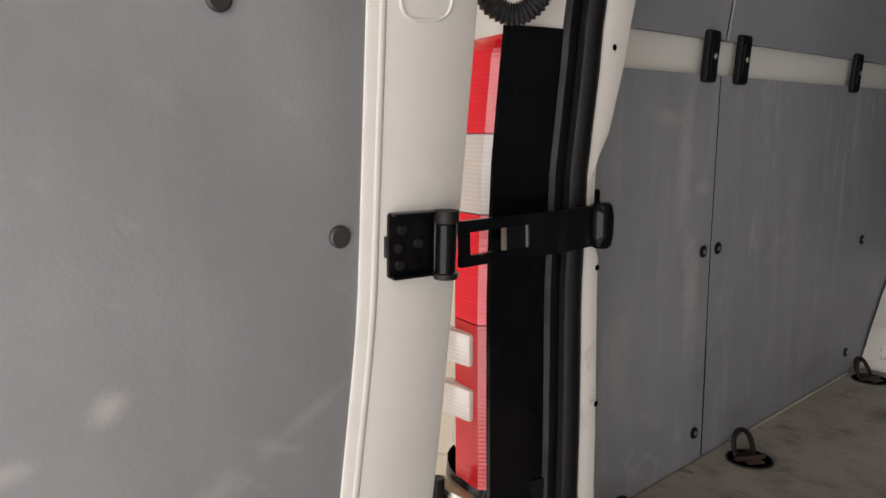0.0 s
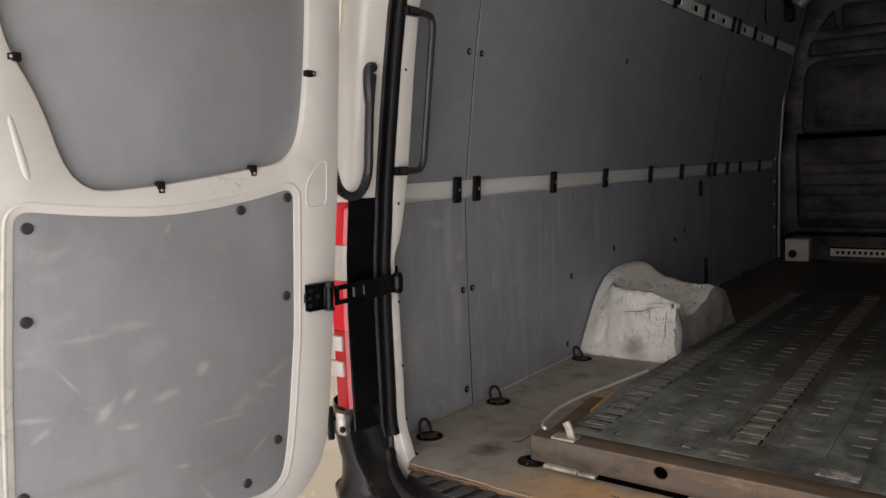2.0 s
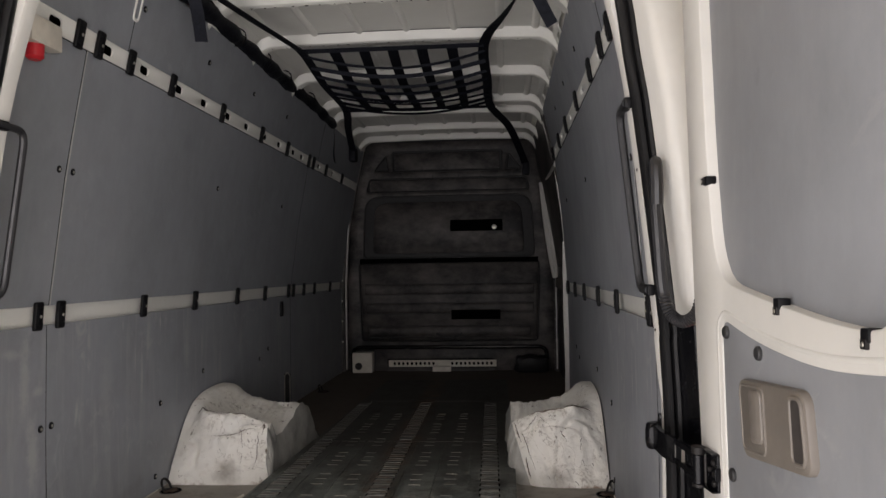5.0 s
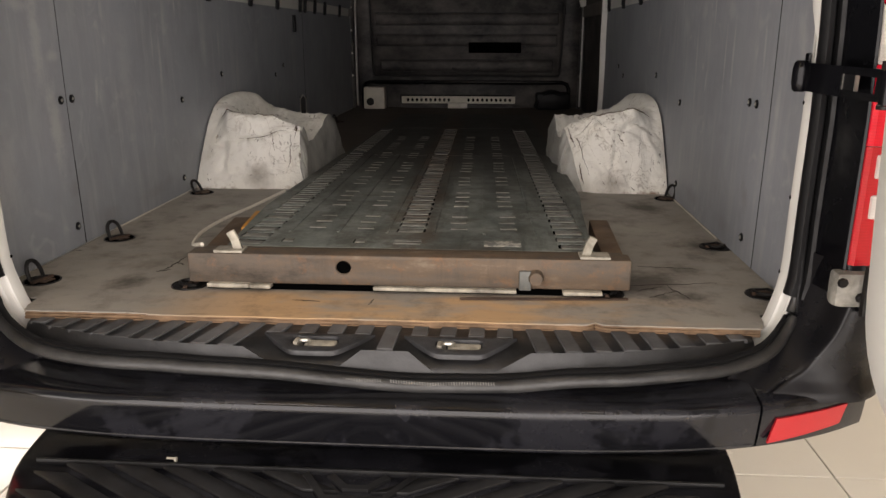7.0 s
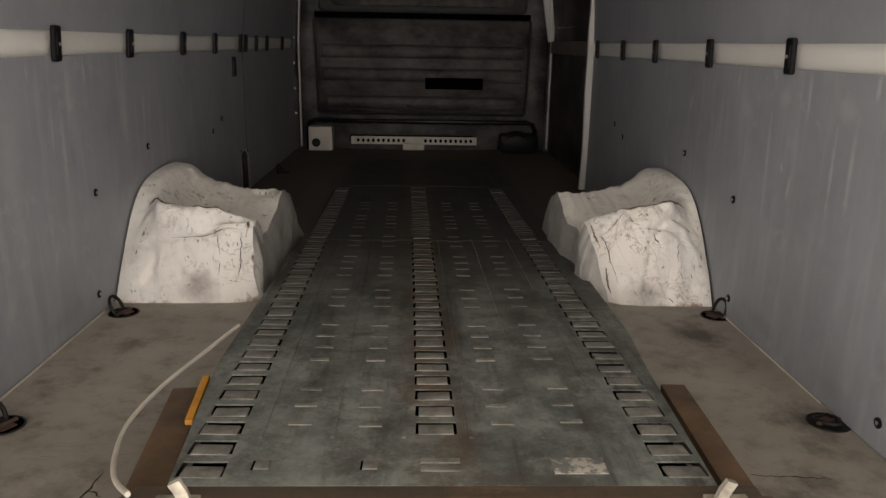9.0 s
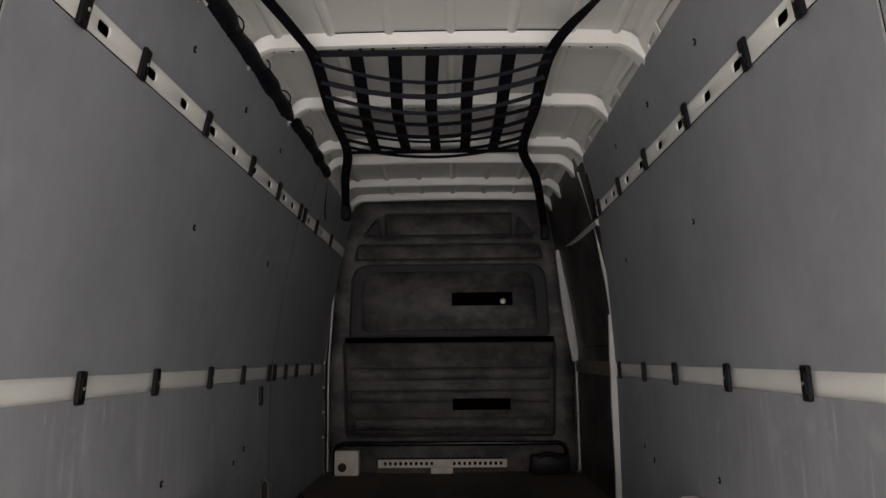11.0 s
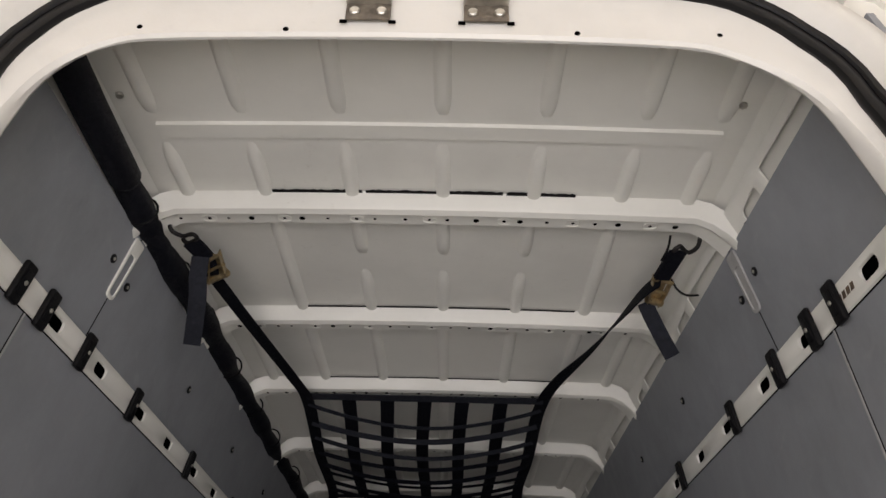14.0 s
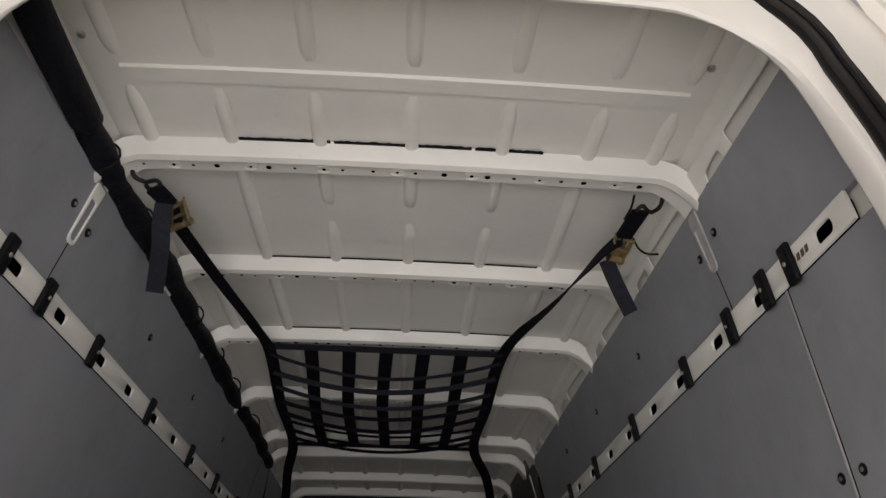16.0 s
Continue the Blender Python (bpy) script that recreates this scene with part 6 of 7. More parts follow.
    for a, b in ((-0.052, -0.230), (-0.050, -0.266), (-0.071, -0.245), (-0.047, -0.248)):
        bm = bmesh.new()
        disc(bm, at(a, b, 0.0045), nrm, 0.0055, 0.005, 8)
        part("strap_bolt", bm, IRON, cs)
    if detail:
        # moulded pull with two slots
        out = rounded([(0.064, -0.066, 0.022), (0.276, -0.054, 0.024), (0.292, -0.164, 0.024), (0.080, -0.185, 0.022)])
        s1 = rounded([(0.078, -0.074, 0.012), (0.158, -0.068, 0.014), (0.166, -0.165, 0.014), (0.090, -0.172, 0.012)])
        s2 = rounded([(0.238, -0.067, 0.012), (0.270, -0.065, 0.014), (0.282, -0.151, 0.014), (0.246, -0.155, 0.012)])
        pull = part("door_pull", plate(bmesh.new(), out, [], lambda a, b, h: at(a, b, h + 0.010), 0.016, 0.006), BEIGE, d, "taupe plastic door pull with two slots")
        # grip dish and finger slot lie raised; darker plastic paints their recess shade
        part("pull_dish", plate(bmesh.new(), s1, [], lambda a, b, h: at(a, b, h + 0.0112), 0.006, 0.001), TAUPE_DARK, pull, "darker grip dish")
        part("pull_lever", plate(bmesh.new(), rounded([(0.114, -0.076, 0.010), (0.154, -0.073, 0.012), (0.160, -0.150, 0.012), (0.122, -0.156, 0.010)]), [], lambda a, b, h: at(a, b, h + 0.015), 0.010, 0.003), CREAM_DULL, pull)
        part("pull_pocket", plate(bmesh.new(), s2, [], lambda a, b, h: at(a, b, h + 0.0108), 0.003), SLOT_DARK, pull, "dark finger slot")
        for slot, r in ((s1, 0.0022), (s2, 0.0030)):
            part("slot_rim", tube(bmesh.new(), [at(p.x, p.y, 0.0105) for p in slot], r, 8, True), BEIGE, pull)
    return d


def _check_base(at, mm):
    bm = bmesh.new()
    m = mm.copy()
    m.translation = at(-0.066, -0.246, 0.0)
    bx(bm, -0.026, 0.028, -0.033, 0.033, -0.002, 0.005, 0.003, m)
    for v0 in (-0.0335, 0.0305):
        bx(bm, -0.030, 0.026, v0, v0 + 0.003, -0.001, 0.014, 0.001, m)
    bx(bm, 0.027, 0.031, -0.012, 0.010, -0.001, 0.010, 0.001, m)
    return bm


door(-1, *DOOR_L, False)
door(1, *DOOR_R, True)

# hinges on the posts
HINGE = plain("dirty_hinge_steel", (0.25, 0.24, 0.215), 0.5, 0.1, 0.5, 30, 0.3)
for s in (-1, 1):
    h = thing("door_hinge", (s * 0.90, -0.15, 0.82), "dirty pale steel door hinge", "hinge", "door hinges")
    x0, x1 = sorted((s * 0.845, s * 0.925))
    part("hinge_leaf", box(x0, x1, -0.165, -0.125, 0.785, 0.850, 0.012), STEEL if s < 0 else HINGE, h)
    part("hinge_arm", tube(bmesh.new(), [(s * 0.90, -0.16, 0.80), (s * 0.925, -0.20, 0.80), (s * 0.93, -0.235, 0.81)], 0.016, 8), STEEL, h)
    part("hinge_pin", tube(bmesh.new(), [(s * 0.895, -0.172, 0.775), (s * 0.895, -0.172, 0.865)], 0.009, 8), IRON, h)
    bm = bmesh.new()
    for dx, dz in ((-0.018, 0.015), (0.016, -0.012)):
        disc(bm, (s * 0.872 + dx, -0.165, 0.818 + dz), (0, -1, 0), 0.009, 0.006, 8)
    part("hinge_bolt", bm, IRON, h)

# cable loops from the posts to the doors
for s in (-1, 1):
    c = thing("cable_conduit", (s * 0.80, -0.10, 1.42), "grey and black corrugated cable conduit hanging in a loop", "cable conduit", "door cable conduits")
    shift = Vector((0.034 if s > 0 else 0.0, 0, 0))
    p0 = Vector((s * 0.762, -0.085, 1.735)) + shift
    loop = smooth_path([p0] + [Vector(p) + shift for p in ((s * 0.761, -0.100, 1.66), (s * 0.764, -0.108, 1.56), (s * 0.768, -0.112, 1.49), (s * 0.780, -0.125, 1.442), (s * 0.800, -0.145, 1.428), (s * 0.822, -0.165, 1.450), (s * 0.832, -0.175, 1.51), (s * 0.833, -0.185, 1.58), (s * 0.836, -0.21, 1.64))], 14)
    rs = [0.0118 + (0.0016 if i % 2 else -0.0012) if i > 44 else 0.0118 for i in range(len(loop))]
    part("conduit_hose", tube(bmesh.new(), loop, rs, 10), CONDUIT, c)
    part("conduit_elbow", tube(bmesh.new(), smooth_path([p0 + Vector((s * 0.004, 0.01, 0.02)), p0 + Vector((0, -0.012, 0.012)), p0 + Vector((0, -0.016, -0.03)), p0 + Vector((0, -0.014, -0.07))], 4), 0.0135, 10), CONDUIT, c)

# grab handles inside the posts
for s in (-1, 1):
    h = thing("grab_handle", (s * 0.74, 0.0, 1.5), "dark grey tubular grab handle on the door post", "grab handle", "grab handles")
    zb, zt = 1.487, 1.895
    xb, xt = ox(zb, s) - 0.004, ox(zt, s) - 0.004
    def hx(z):
        return CX + s * (xb + (xt - xb) * (z - zb) / (zt - zb) - 0.006)
    pts = smooth_path([(hx(z), y, z) for y, z in ((-0.006, zb), (0.030, zb), (0.068, zb + 0.001), (0.086, zb + 0.008), (0.095, zb + 0.028), (0.096, zb + 0.06), (0.096, (zb + zt) / 2), (0.096, zt - 0.06), (0.095, zt - 0.028), (0.086, zt - 0.008), (0.068, zt - 0.001), (0.030, zt), (-0.006, zt))], 4)
    part("handle_bar", tube(bmesh.new(), pts, 0.0095, 10), CONDUIT, h)
    for z, x in ((zb, xb), (zt, xt)):
        x0, x1 = sorted((CX + s * (x - 0.012), CX + s * (x + 0.004)))
        part("handle_foot", box(x0, x1, -0.018, 0.030, z - 0.012, z + 0.012, 0.004), BLACK, h)

# ---- things in the hold ----
def make_rubbed():
    m = Mat("bright_rubbed_steel", 0.58, 0.15)
    m.co = m.nt.nodes.new("ShaderNodeNewGeometry").outputs["Position"]
    c = m.mix(m.ramp(m.noise(24, 5, 0.7), [(0.35, 0.0), (0.65, 1.0)]), (0.13, 0.128, 0.114), (0.30, 0.292, 0.265))
    m.color(darken_inwards(m, c, (0.060, 0.055, 0.047)))
    return m.bump(m.noise(60, 4), 0.15, 0.002).m


RUBBED = make_rubbed()


def make_torn():
    m = Mat("torn_paper", 0.7)
    m.color(m.mix(m.ramp(m.noise(34, 5, 0.7), [(0.46, 0.0), (0.54, 1.0)]), (0.15, 0.155, 0.145), (0.44, 0.42, 0.37)))
    return m.bump(m.noise(60, 3), 0.2, 0.002).m


TORN = make_torn()
WORN_STEEL = plain("rubbed_steel", (0.135, 0.138, 0.130), 0.5, 0.5, 0.6, 11, 0.2)
DULL_STEEL = plain("dull_zinc", (0.125, 0.128, 0.118), 0.55, 0.25, 0.6, 7, 0.2)
CRACK = plain("split_edge", (0.10, 0.072, 0.05), 0.9)
def arch_profile(f, s=-1):
    """The cover's section along the van: f is 0 at the wall and 1 at the inner side. A steep front with a folded lip, a hollow top, a back ridge; at the wall a smooth rim."""
    if s < 0:
        lip = lerp([(0, 1.005), (0.24, 0.999), (0.33, 0.972), (0.50, 0.966), (0.73, 0.962), (0.86, 0.938), (1, 0.918)], f)
        fold_z = lerp([(0, 0.885), (0.66, 0.886), (0.80, 0.908), (1, 0.912)], f)
    else:
        lip = lerp([(0, 1.010), (0.34, 0.993), (0.53, 0.976), (0.72, 0.973), (0.85, 0.950), (1, 0.924)], f)
        fold_z = lip - 0.05
    ridge = lerp([(0, 1.016), (0.06, 1.004), (0.2, 0.968), (0.45, 0.948), (0.63, 0.926), (1, 0.920)], f)
    foot = lerp([(0, 1.238), (0.7, 1.242), (0.9, 1.252), (1, 1.275)], f)
    lip += 0.005 * noise.noise(Vector((f * 14, 3.3, 0.5))) + 0.003 * noise.noise(Vector((f * 40, 1.3, 0.5)))
    ridge += 0.008 * noise.noise(Vector((f * 18, 7.3, 0.5))) + 0.005 * noise.noise(Vector((f * 55, 2.3, 0.5)))
    deep = 0.006 if s < 0 else 0.001
    k = max(0.0, min(1.0, (0.36 - f) / 0.30))
    k = k * k * (3 - 2 * k)
    front = [(foot, FZ), (foot + 0.010, 0.760), (foot + 0.022, 0.820), (foot + 0.038, fold_z - 0.012), (foot + 0.046 + deep, fold_z), (foot + 0.050 - deep, fold_z + 0.014), (foot + 0.064, lip - 0.022),
             (foot + 0.090, lip), (foot + 0.104, lip - 0.006), (foot + 0.16, lip - 0.060), (foot + 0.33, lerp([(0, 0.97), (0.25, 0.905), (1, 0.862)], f)), (1.75, ridge - 0.018), (1.83, ridge), (1.88, ridge - 0.02), (1.98, 0.86), (2.05, FZ)]
    arc = [(1.240, FZ), (1.262, 0.735), (1.285, 0.770), (1.315, 0.808), (1.345, 0.846), (1.375, 0.882), (1.405, 0.915), (1.435, 0.942), (1.468, 0.966), (1.515, 0.990), (1.590, 1.008), (1.70, 1.017), (1.81, 1.016), (1.88, 1.0), (1.98, 0.90), (2.05, FZ)]
    low = max(0.0, 1 - f / 0.62) ** 1.7
    ks = [low] * 5 + [0.75 * low + 0.25 * k, 0.4 * low + 0.6 * k] + [k] * 9
    return [(a[0] + (b[0] - a[0]) * q, a[1] + (b[1] - a[1]) * q) for a, b, q in zip(front, arc, ks)]


def wheel_arch(s):
    bm = bmesh.new()
    rnd = Vector((3.1 * s, 7.7, 1.3))

    def surface(f):
        prof = smooth_path([Vector((0, a, b)) for a, b in arch_profile(f, s)], 4)
        row = []
        for p in prof:
            if s < 0:
                x = 0.868 - 0.384 * f - 0.02 * f * max(0, (0.78 - p.z) / 0.08)
            else:
                x = 0.868 - 0.368 * f + 0.30 * f * max(0, 0.93 - p.z) * (p.y < 1.6)
            q = Vector((s * x, p.y, max(FZ, p.z)))
            w = min(1, (q.z - FZ) / 0.05) * min(1, f * 5)
            n1 = noise.noise(q * 9 + rnd) * 0.012 + noise.noise(q * 21 + rnd) * 0.008 + noise.noise(q * 46 + rnd) * 0.004
            n1 -= 0.009 * max(0, 1 - abs(noise.noise(q * 15 + rnd * 3)) * 7)
            n1 -= 0.016 * max(0, 1 - abs(noise.noise(q * 7 + rnd * 2)) * 9)
            row.append(q + Vector((0, -0.8, 0.45)) * (n1 * w))
        return row
    nx = 44
    rows = [surface(i / nx) for i in range(nx + 1)]
    g = [[bm.verts.new(p) for p in r] for r in rows]
    ny = len(rows[0]) - 1
    for a, b in zip(g, g[1:]):
        for j in range(ny):
            bm.faces.new((a[j], a[j + 1], b[j + 1], b[j]))
    # inner flank with pressed flutes
    fl = []
    for j in range(ny + 1):
        c = g[-1][j].co
        col = [g[-1][j]]
        for q in (0.10, 0.25, 0.5, 0.75, 1.0):
            z = c.z + (FZ - c.z) * q
            ridge = max(0, math.sin(c.y * 24 + 2.2 * q)) ** 6
            x = abs(c.x) - (0.010 * math.sin(min(1, q * 3) * math.pi / 2) + 0.012 * q + 0.010 * ridge * min(1, q * 5))
            col.append(bm.verts.new((s * x, c.y + noise.noise(Vector((c.y * 8, q * 3, s))) * 0.010, z)))
        fl.append(col)
    flank = bmesh.new()
    cols = [[flank.verts.new(v.co) for v in col] for col in fl]
    for a, b in zip(cols, cols[1:]):
        for j in range(len(a) - 1):
            flank.faces.new((a[j], a[j + 1], b[j + 1], b[j]))
    bmesh.ops.delete(bm, geom=[v for col in fl for v in col[1:]], context="VERTS")
    t = thing("wheel_arch", (s * 0.72, 1.7, FZ), "battered cracked white wheel arch cover", "wheel arch", "wheel arches")
    part("arch_cover", bm, ARCH, t, angle=50)
    part("inner_flank", flank, FLANK, t, "grey fluted side of the cover", angle=50)
    if s > 0:
        part("arch_edge", tube(bmesh.new(), [(s * 0.8695, y - 0.003, z) for y, z in arch_profile(0)[:10]], 0.0013, 6), BLACK, t)
    # splits and tears in the cover
    rng = random.Random(21 + s)
    def crack(f0, j0, df, dj, n, width):
        bm = bmesh.new()
        pts, ws = [], []
        for k in range(n):
            q = k / (n - 1)
            f = min(0.99, max(0.05, f0 + df * q + rng.uniform(-0.007, 0.007)))
            row = surface(f)
            jj = min(ny - 1, max(0, j0 + dj * q))
            p = row[int(jj)].lerp(row[int(jj) + 1], jj - int(jj))
            pts.append(p + Vector((0, -0.0012, 0.0006)))
            ws.append(width * (0.25 + math.sin(math.pi * q)) * rng.uniform(0.5, 1.1))
        tube(bm, pts, ws, 5)
        part("crack", bm, CRACK, t)
    if s < 0:
        spots = ((0.75, 13, 0.02, -4, 6, 0.0022), (0.77, 8, -0.01, -2.5, 5, 0.002), (0.93, 12, -0.03, -7, 9, 0.003), (0.40, 16.5, 0.50, -1, 14, 0.0022), (0.20, 30, 0.10, 8, 7, 0.002), (0.88, 4, -0.05, 0.5, 4, 0.0025), (0.90, 24, 0.06, 1, 4, 0.004))
    else:
        spots = ((0.50, 12, -0.05, -1.5, 5, 0.0042), (0.43, 13.5, 0.01, -0.6, 3, 0.004), (0.93, 18, -0.05, -14, 12, 0.0026), (0.95, 7, 0.02, -5, 6, 0.005), (0.25, 28, 0.45, 1.5, 14, 0.0035), (0.72, 26, 0.14, -6, 8, 0.002), (0.28, 12, 0.03, -3, 5, 0.002), (0.42, 2, -0.03, -1, 3, 0.003), (0.60, 17, 0.10, 8, 6, 0.002))
    for a in spots:
        f0, j0, df, dj, n, width = a
        crack(f0, j0, df, dj, 2 * n, 0.5 * width)
    crack(0.12, 29, 0.32, 0.5, 18, 0.0026)
    crack(0.48, 28.5, 0.34, -0.6, 18, 0.0022)
    crack(0.975, 27, -0.015, -16, 20, 0.0024)
    for _ in range(12):
        crack(rng.uniform(0.1, 0.95), rng.uniform(2, 18), rng.uniform(-0.03, 0.03), rng.uniform(-1.5, 1.5), 5, rng.uniform(0.0005, 0.0012))


wheel_arch(-1)
wheel_arch(1)

# lashing rings in the floor
def ring_bow(tilt, out):
    """A forged D-shaped ring; tilt is its angle above the floor, out its shift from the cup's middle."""
    bm = bmesh.new()
    pts = []
    for a in (math.pi * j / 12 for j in range(13)):
        x, r = 0.019 * math.cos(a) * (1 + 0.16 * math.sin(a)), 0.044 * math.sin(a) ** 0.8
        pts.append((x, out + r * math.cos(tilt), 0.004 + r * math.sin(tilt)))
    pts += [(-0.012, out, 0.003), (0.012, out, 0.003)]
    tube(bm, pts, 0.0048, 8, True)
    return bm


def lashing_ring(m, tilt, out):
    t = thing("lashing_ring", (0, 0, 0), "dark rusty lashing ring in a round floor cup", "lashing ring", "floor lashing rings")
    bm = bmesh.new()
    tube(bm, [(0.040 * math.cos(a), 0.040 * math.sin(a), 0.0004) for a in (2 * math.pi * k / 24 for k in range(24))], 0.0022, 6, True)
    part("cup_rim", bm, IRON, t)
    part("cup_well", disc(bmesh.new(), (0, 0, -0.0002), (0, 0, 1), 0.039, 0.0012, 24), HOLE if tilt > 0.2 else IRON, t)
    bm = bmesh.new()
    tube(bm, [(-0.030, 0, 0.002), (0.030, 0, 0.002)], 0.0055, 8)
    bx(bm, -0.016, 0.016, -0.024, -0.008, 0.0006, 0.004, 0.0015)
    part("cup_bridge", bm, RUSTY_IRON, t, "rust brown bridge pin")
    part("ring_bow", ring_bow(tilt, out), IRON, t)
    t.matrix_basis = m
    return t


RUSTY_IRON = plain("rust_brown_iron", (0.060, 0.036, 0.024), 0.7, 0.2, 0.6, 30, 0.3)
# x, y, heading of the ring, its tilt in degrees
for x, y, turn, tilt in ((-0.806, 0.140, 75, 74), (-0.808, 0.520, 60, 70), (-0.815, 1.158, 70, 62), (0.842, 0.150, 190, 3), (0.842, 0.538, 200, 3), (0.846, 1.160, -55, 72), (-0.450, 0.134, 90, 3), (0.492, 0.134, -90, 3), (-0.79, 3.5, 75, 70)):
    lashing_ring(pose(x, y, FZ, 0, 0, turn), radians(tilt), 0.016 if tilt > 10 else -0.022)

# steel loading ramp: rusty end beam, galvanised planks with slots
ramp = thing("loading_ramp", (0.05, 2.2, FZ), "galvanised steel loading ramp with a rusty end beam", "loading ramp")
RZ = 0.779
bm = bmesh.new()
HOLE_X, HOLE_Z = -0.086, 0.758
outl = rounded([(-0.437, 0.718, 0.005), (0.540, 0.718, 0.005), (0.540, 0.786, 0.005), (-0.437, 0.786, 0.005)], 2)
hole = [Vector((HOLE_X + 0.0165 * math.cos(a), HOLE_Z + 0.0150 * math.sin(a))) for a in (2 * math.pi * k / 18 for k in range(18))]
plate(bm, outl, [hole], lambda a, b, h: Vector((a, 0.102 - h, b)), 0.05, 0.003)
beam = part("end_beam", bm, RUST, ramp, "rusty square steel end beam with a hole")
# black block close behind the hole, painting its dark inside
part("beam_hole_dark", box(HOLE_X - 0.03, HOLE_X + 0.03, 0.1075, 0.149, HOLE_Z - 0.022, HOLE_Z + 0.022), HOLE, beam)
part("beam_ledge", box(-0.425, 0.530, 0.150, 0.192, 0.764, 0.779, 0.003), RUST, beam)
# foot coloured near-black for the shade in the gap under the beam
part("beam_foot", box(-0.40, 0.50, 0.112, 0.165, 0.701, 0.719), HOLE, beam)
part("beam_shim", box(-0.02, 0.295, 0.094, 0.14, 0.7085, 0.7165, 0.002), GRIMY, beam, "thin pale metal shim")
part("beam_shim", box(-0.400, -0.305, 0.088, 0.14, 0.7065, 0.7165, 0.003, m=pose(0, 0, 0, 0, 0.6, 0)), GRIMY, beam)
part("beam_shim", box(-0.297, -0.250, 0.092, 0.14, 0.7085, 0.7165, 0.002), GRIMY, beam)
part("beam_shim", box(0.395, 0.480, 0.090, 0.14, 0.7080, 0.7165, 0.003), GRIMY, beam)
part("beam_knob", tube(bmesh.new(), [(0.336, 0.108, 0.745), (0.336, 0.085, 0.745)], [0.020, 0.014], 12), RUST, beam, "worn rusty steel stub")
part("knob_plate", box(0.300, 0.326, 0.094, 0.106, 0.716, 0.760, 0.003), DULL_STEEL, beam)
for x, s in ((-0.333, 1), (0.450, -1)):
    bm = bmesh.new()
    bx(bm, x - 0.045 if s > 0 else x - 0.02, x + 0.02 if s > 0 else x + 0.045, 0.105, 0.150, 0.786, 0.792, 0.002)
    ribbon(bm, [(x + 0.006 * s, 0.125, 0.79), (x, 0.122, 0.815), (x - 0.008 * s, 0.120, 0.832)], (1, 0.1, 0), 0.018, 0.008)
    part("cream_lug", bm, GRIMY, beam, "cream painted lug")

# the deck: plates with slots; three rows of stepped openings, two pairs of raised bars
ROWS_X = (-0.339, 0.0375, 0.430)
PITCH = 0.0690
deck = bmesh.new()
y = 0.213
cells = []
while y < 2.92:
    for r, x in enumerate(ROWS_X):
        if not 1.755 < y < 1.83 and not (r == 1 and y < 0.32):
            cells.append((x, y))
    y += PITCH
def skew(x, y):
    """The slot rows run slightly askew."""
    return x - 0.017 * (y - 0.25)


def deck_z(y):
    """The deck rests on the end beam and falls towards the bulkhead."""
    return RZ - 0.0205 * (y - 0.2)


def deck_at(a, b, h):
    return Vector((a, b, deck_z(b) + h))
RX0b, RX1b = -0.425, 0.512
holes = [[Vector((skew(x, yy) - 0.037, yy + 0.004)), Vector((skew(x, yy) + 0.037, yy + 0.004)), Vector((skew(x, yy) + 0.036, yy + 0.050)), Vector((skew(x, yy) - 0.036, yy + 0.050))] for x, yy in cells]
near = [h for h in holes if h[2].y < 1.80]
outer = [Vector(p) for p in ((-0.378, 0.192), (0.470, 0.192), (0.492, 0.62), (RX1b, 0.86), (RX1b - 0.005, 1.80), (RX0b + 0.002, 1.80), (RX0b, 0.66))]
plate(deck, outer, near, deck_at, 0.003, 0.0)
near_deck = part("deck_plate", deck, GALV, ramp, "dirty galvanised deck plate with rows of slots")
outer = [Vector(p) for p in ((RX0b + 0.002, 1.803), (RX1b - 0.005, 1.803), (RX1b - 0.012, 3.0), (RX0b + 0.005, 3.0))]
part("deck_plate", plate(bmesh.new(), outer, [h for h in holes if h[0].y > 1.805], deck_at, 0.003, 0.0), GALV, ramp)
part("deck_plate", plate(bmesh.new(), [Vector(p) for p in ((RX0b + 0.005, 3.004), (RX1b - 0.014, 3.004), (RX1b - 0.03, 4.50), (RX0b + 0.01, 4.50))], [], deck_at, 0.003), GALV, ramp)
part("deck_underside", plate(bmesh.new(), [Vector(p) for p in ((-0.36, 0.20), (0.455, 0.20), (0.48, 1.8), (0.46, 3.0), (-0.40, 3.0), (-0.41, 0.7))], [], lambda a, b, h: deck_at(a, b, h - 0.020), 0.004), HOLE, ramp)
for x0, x1 in ((RX0b, RX0b + 0.012), (RX1b - 0.012, RX1b)):
    bm = bmesh.new()
    vs = [bm.verts.new(deck_at(x, y, h)) for h in (-0.045, 0.0015) for x, y in ((x0, 0.87), (x1, 0.87), (x1, 1.84), (x0, 1.84))]
    for f in ((0, 1, 2, 3), (7, 6, 5, 4), (0, 1, 5, 4), (1, 2, 6, 5), (2, 3, 7, 6), (3, 0, 4, 7)):
        bm.faces.new([vs[i] for i in f])
    part("deck_edge", bm, GALV, ramp)
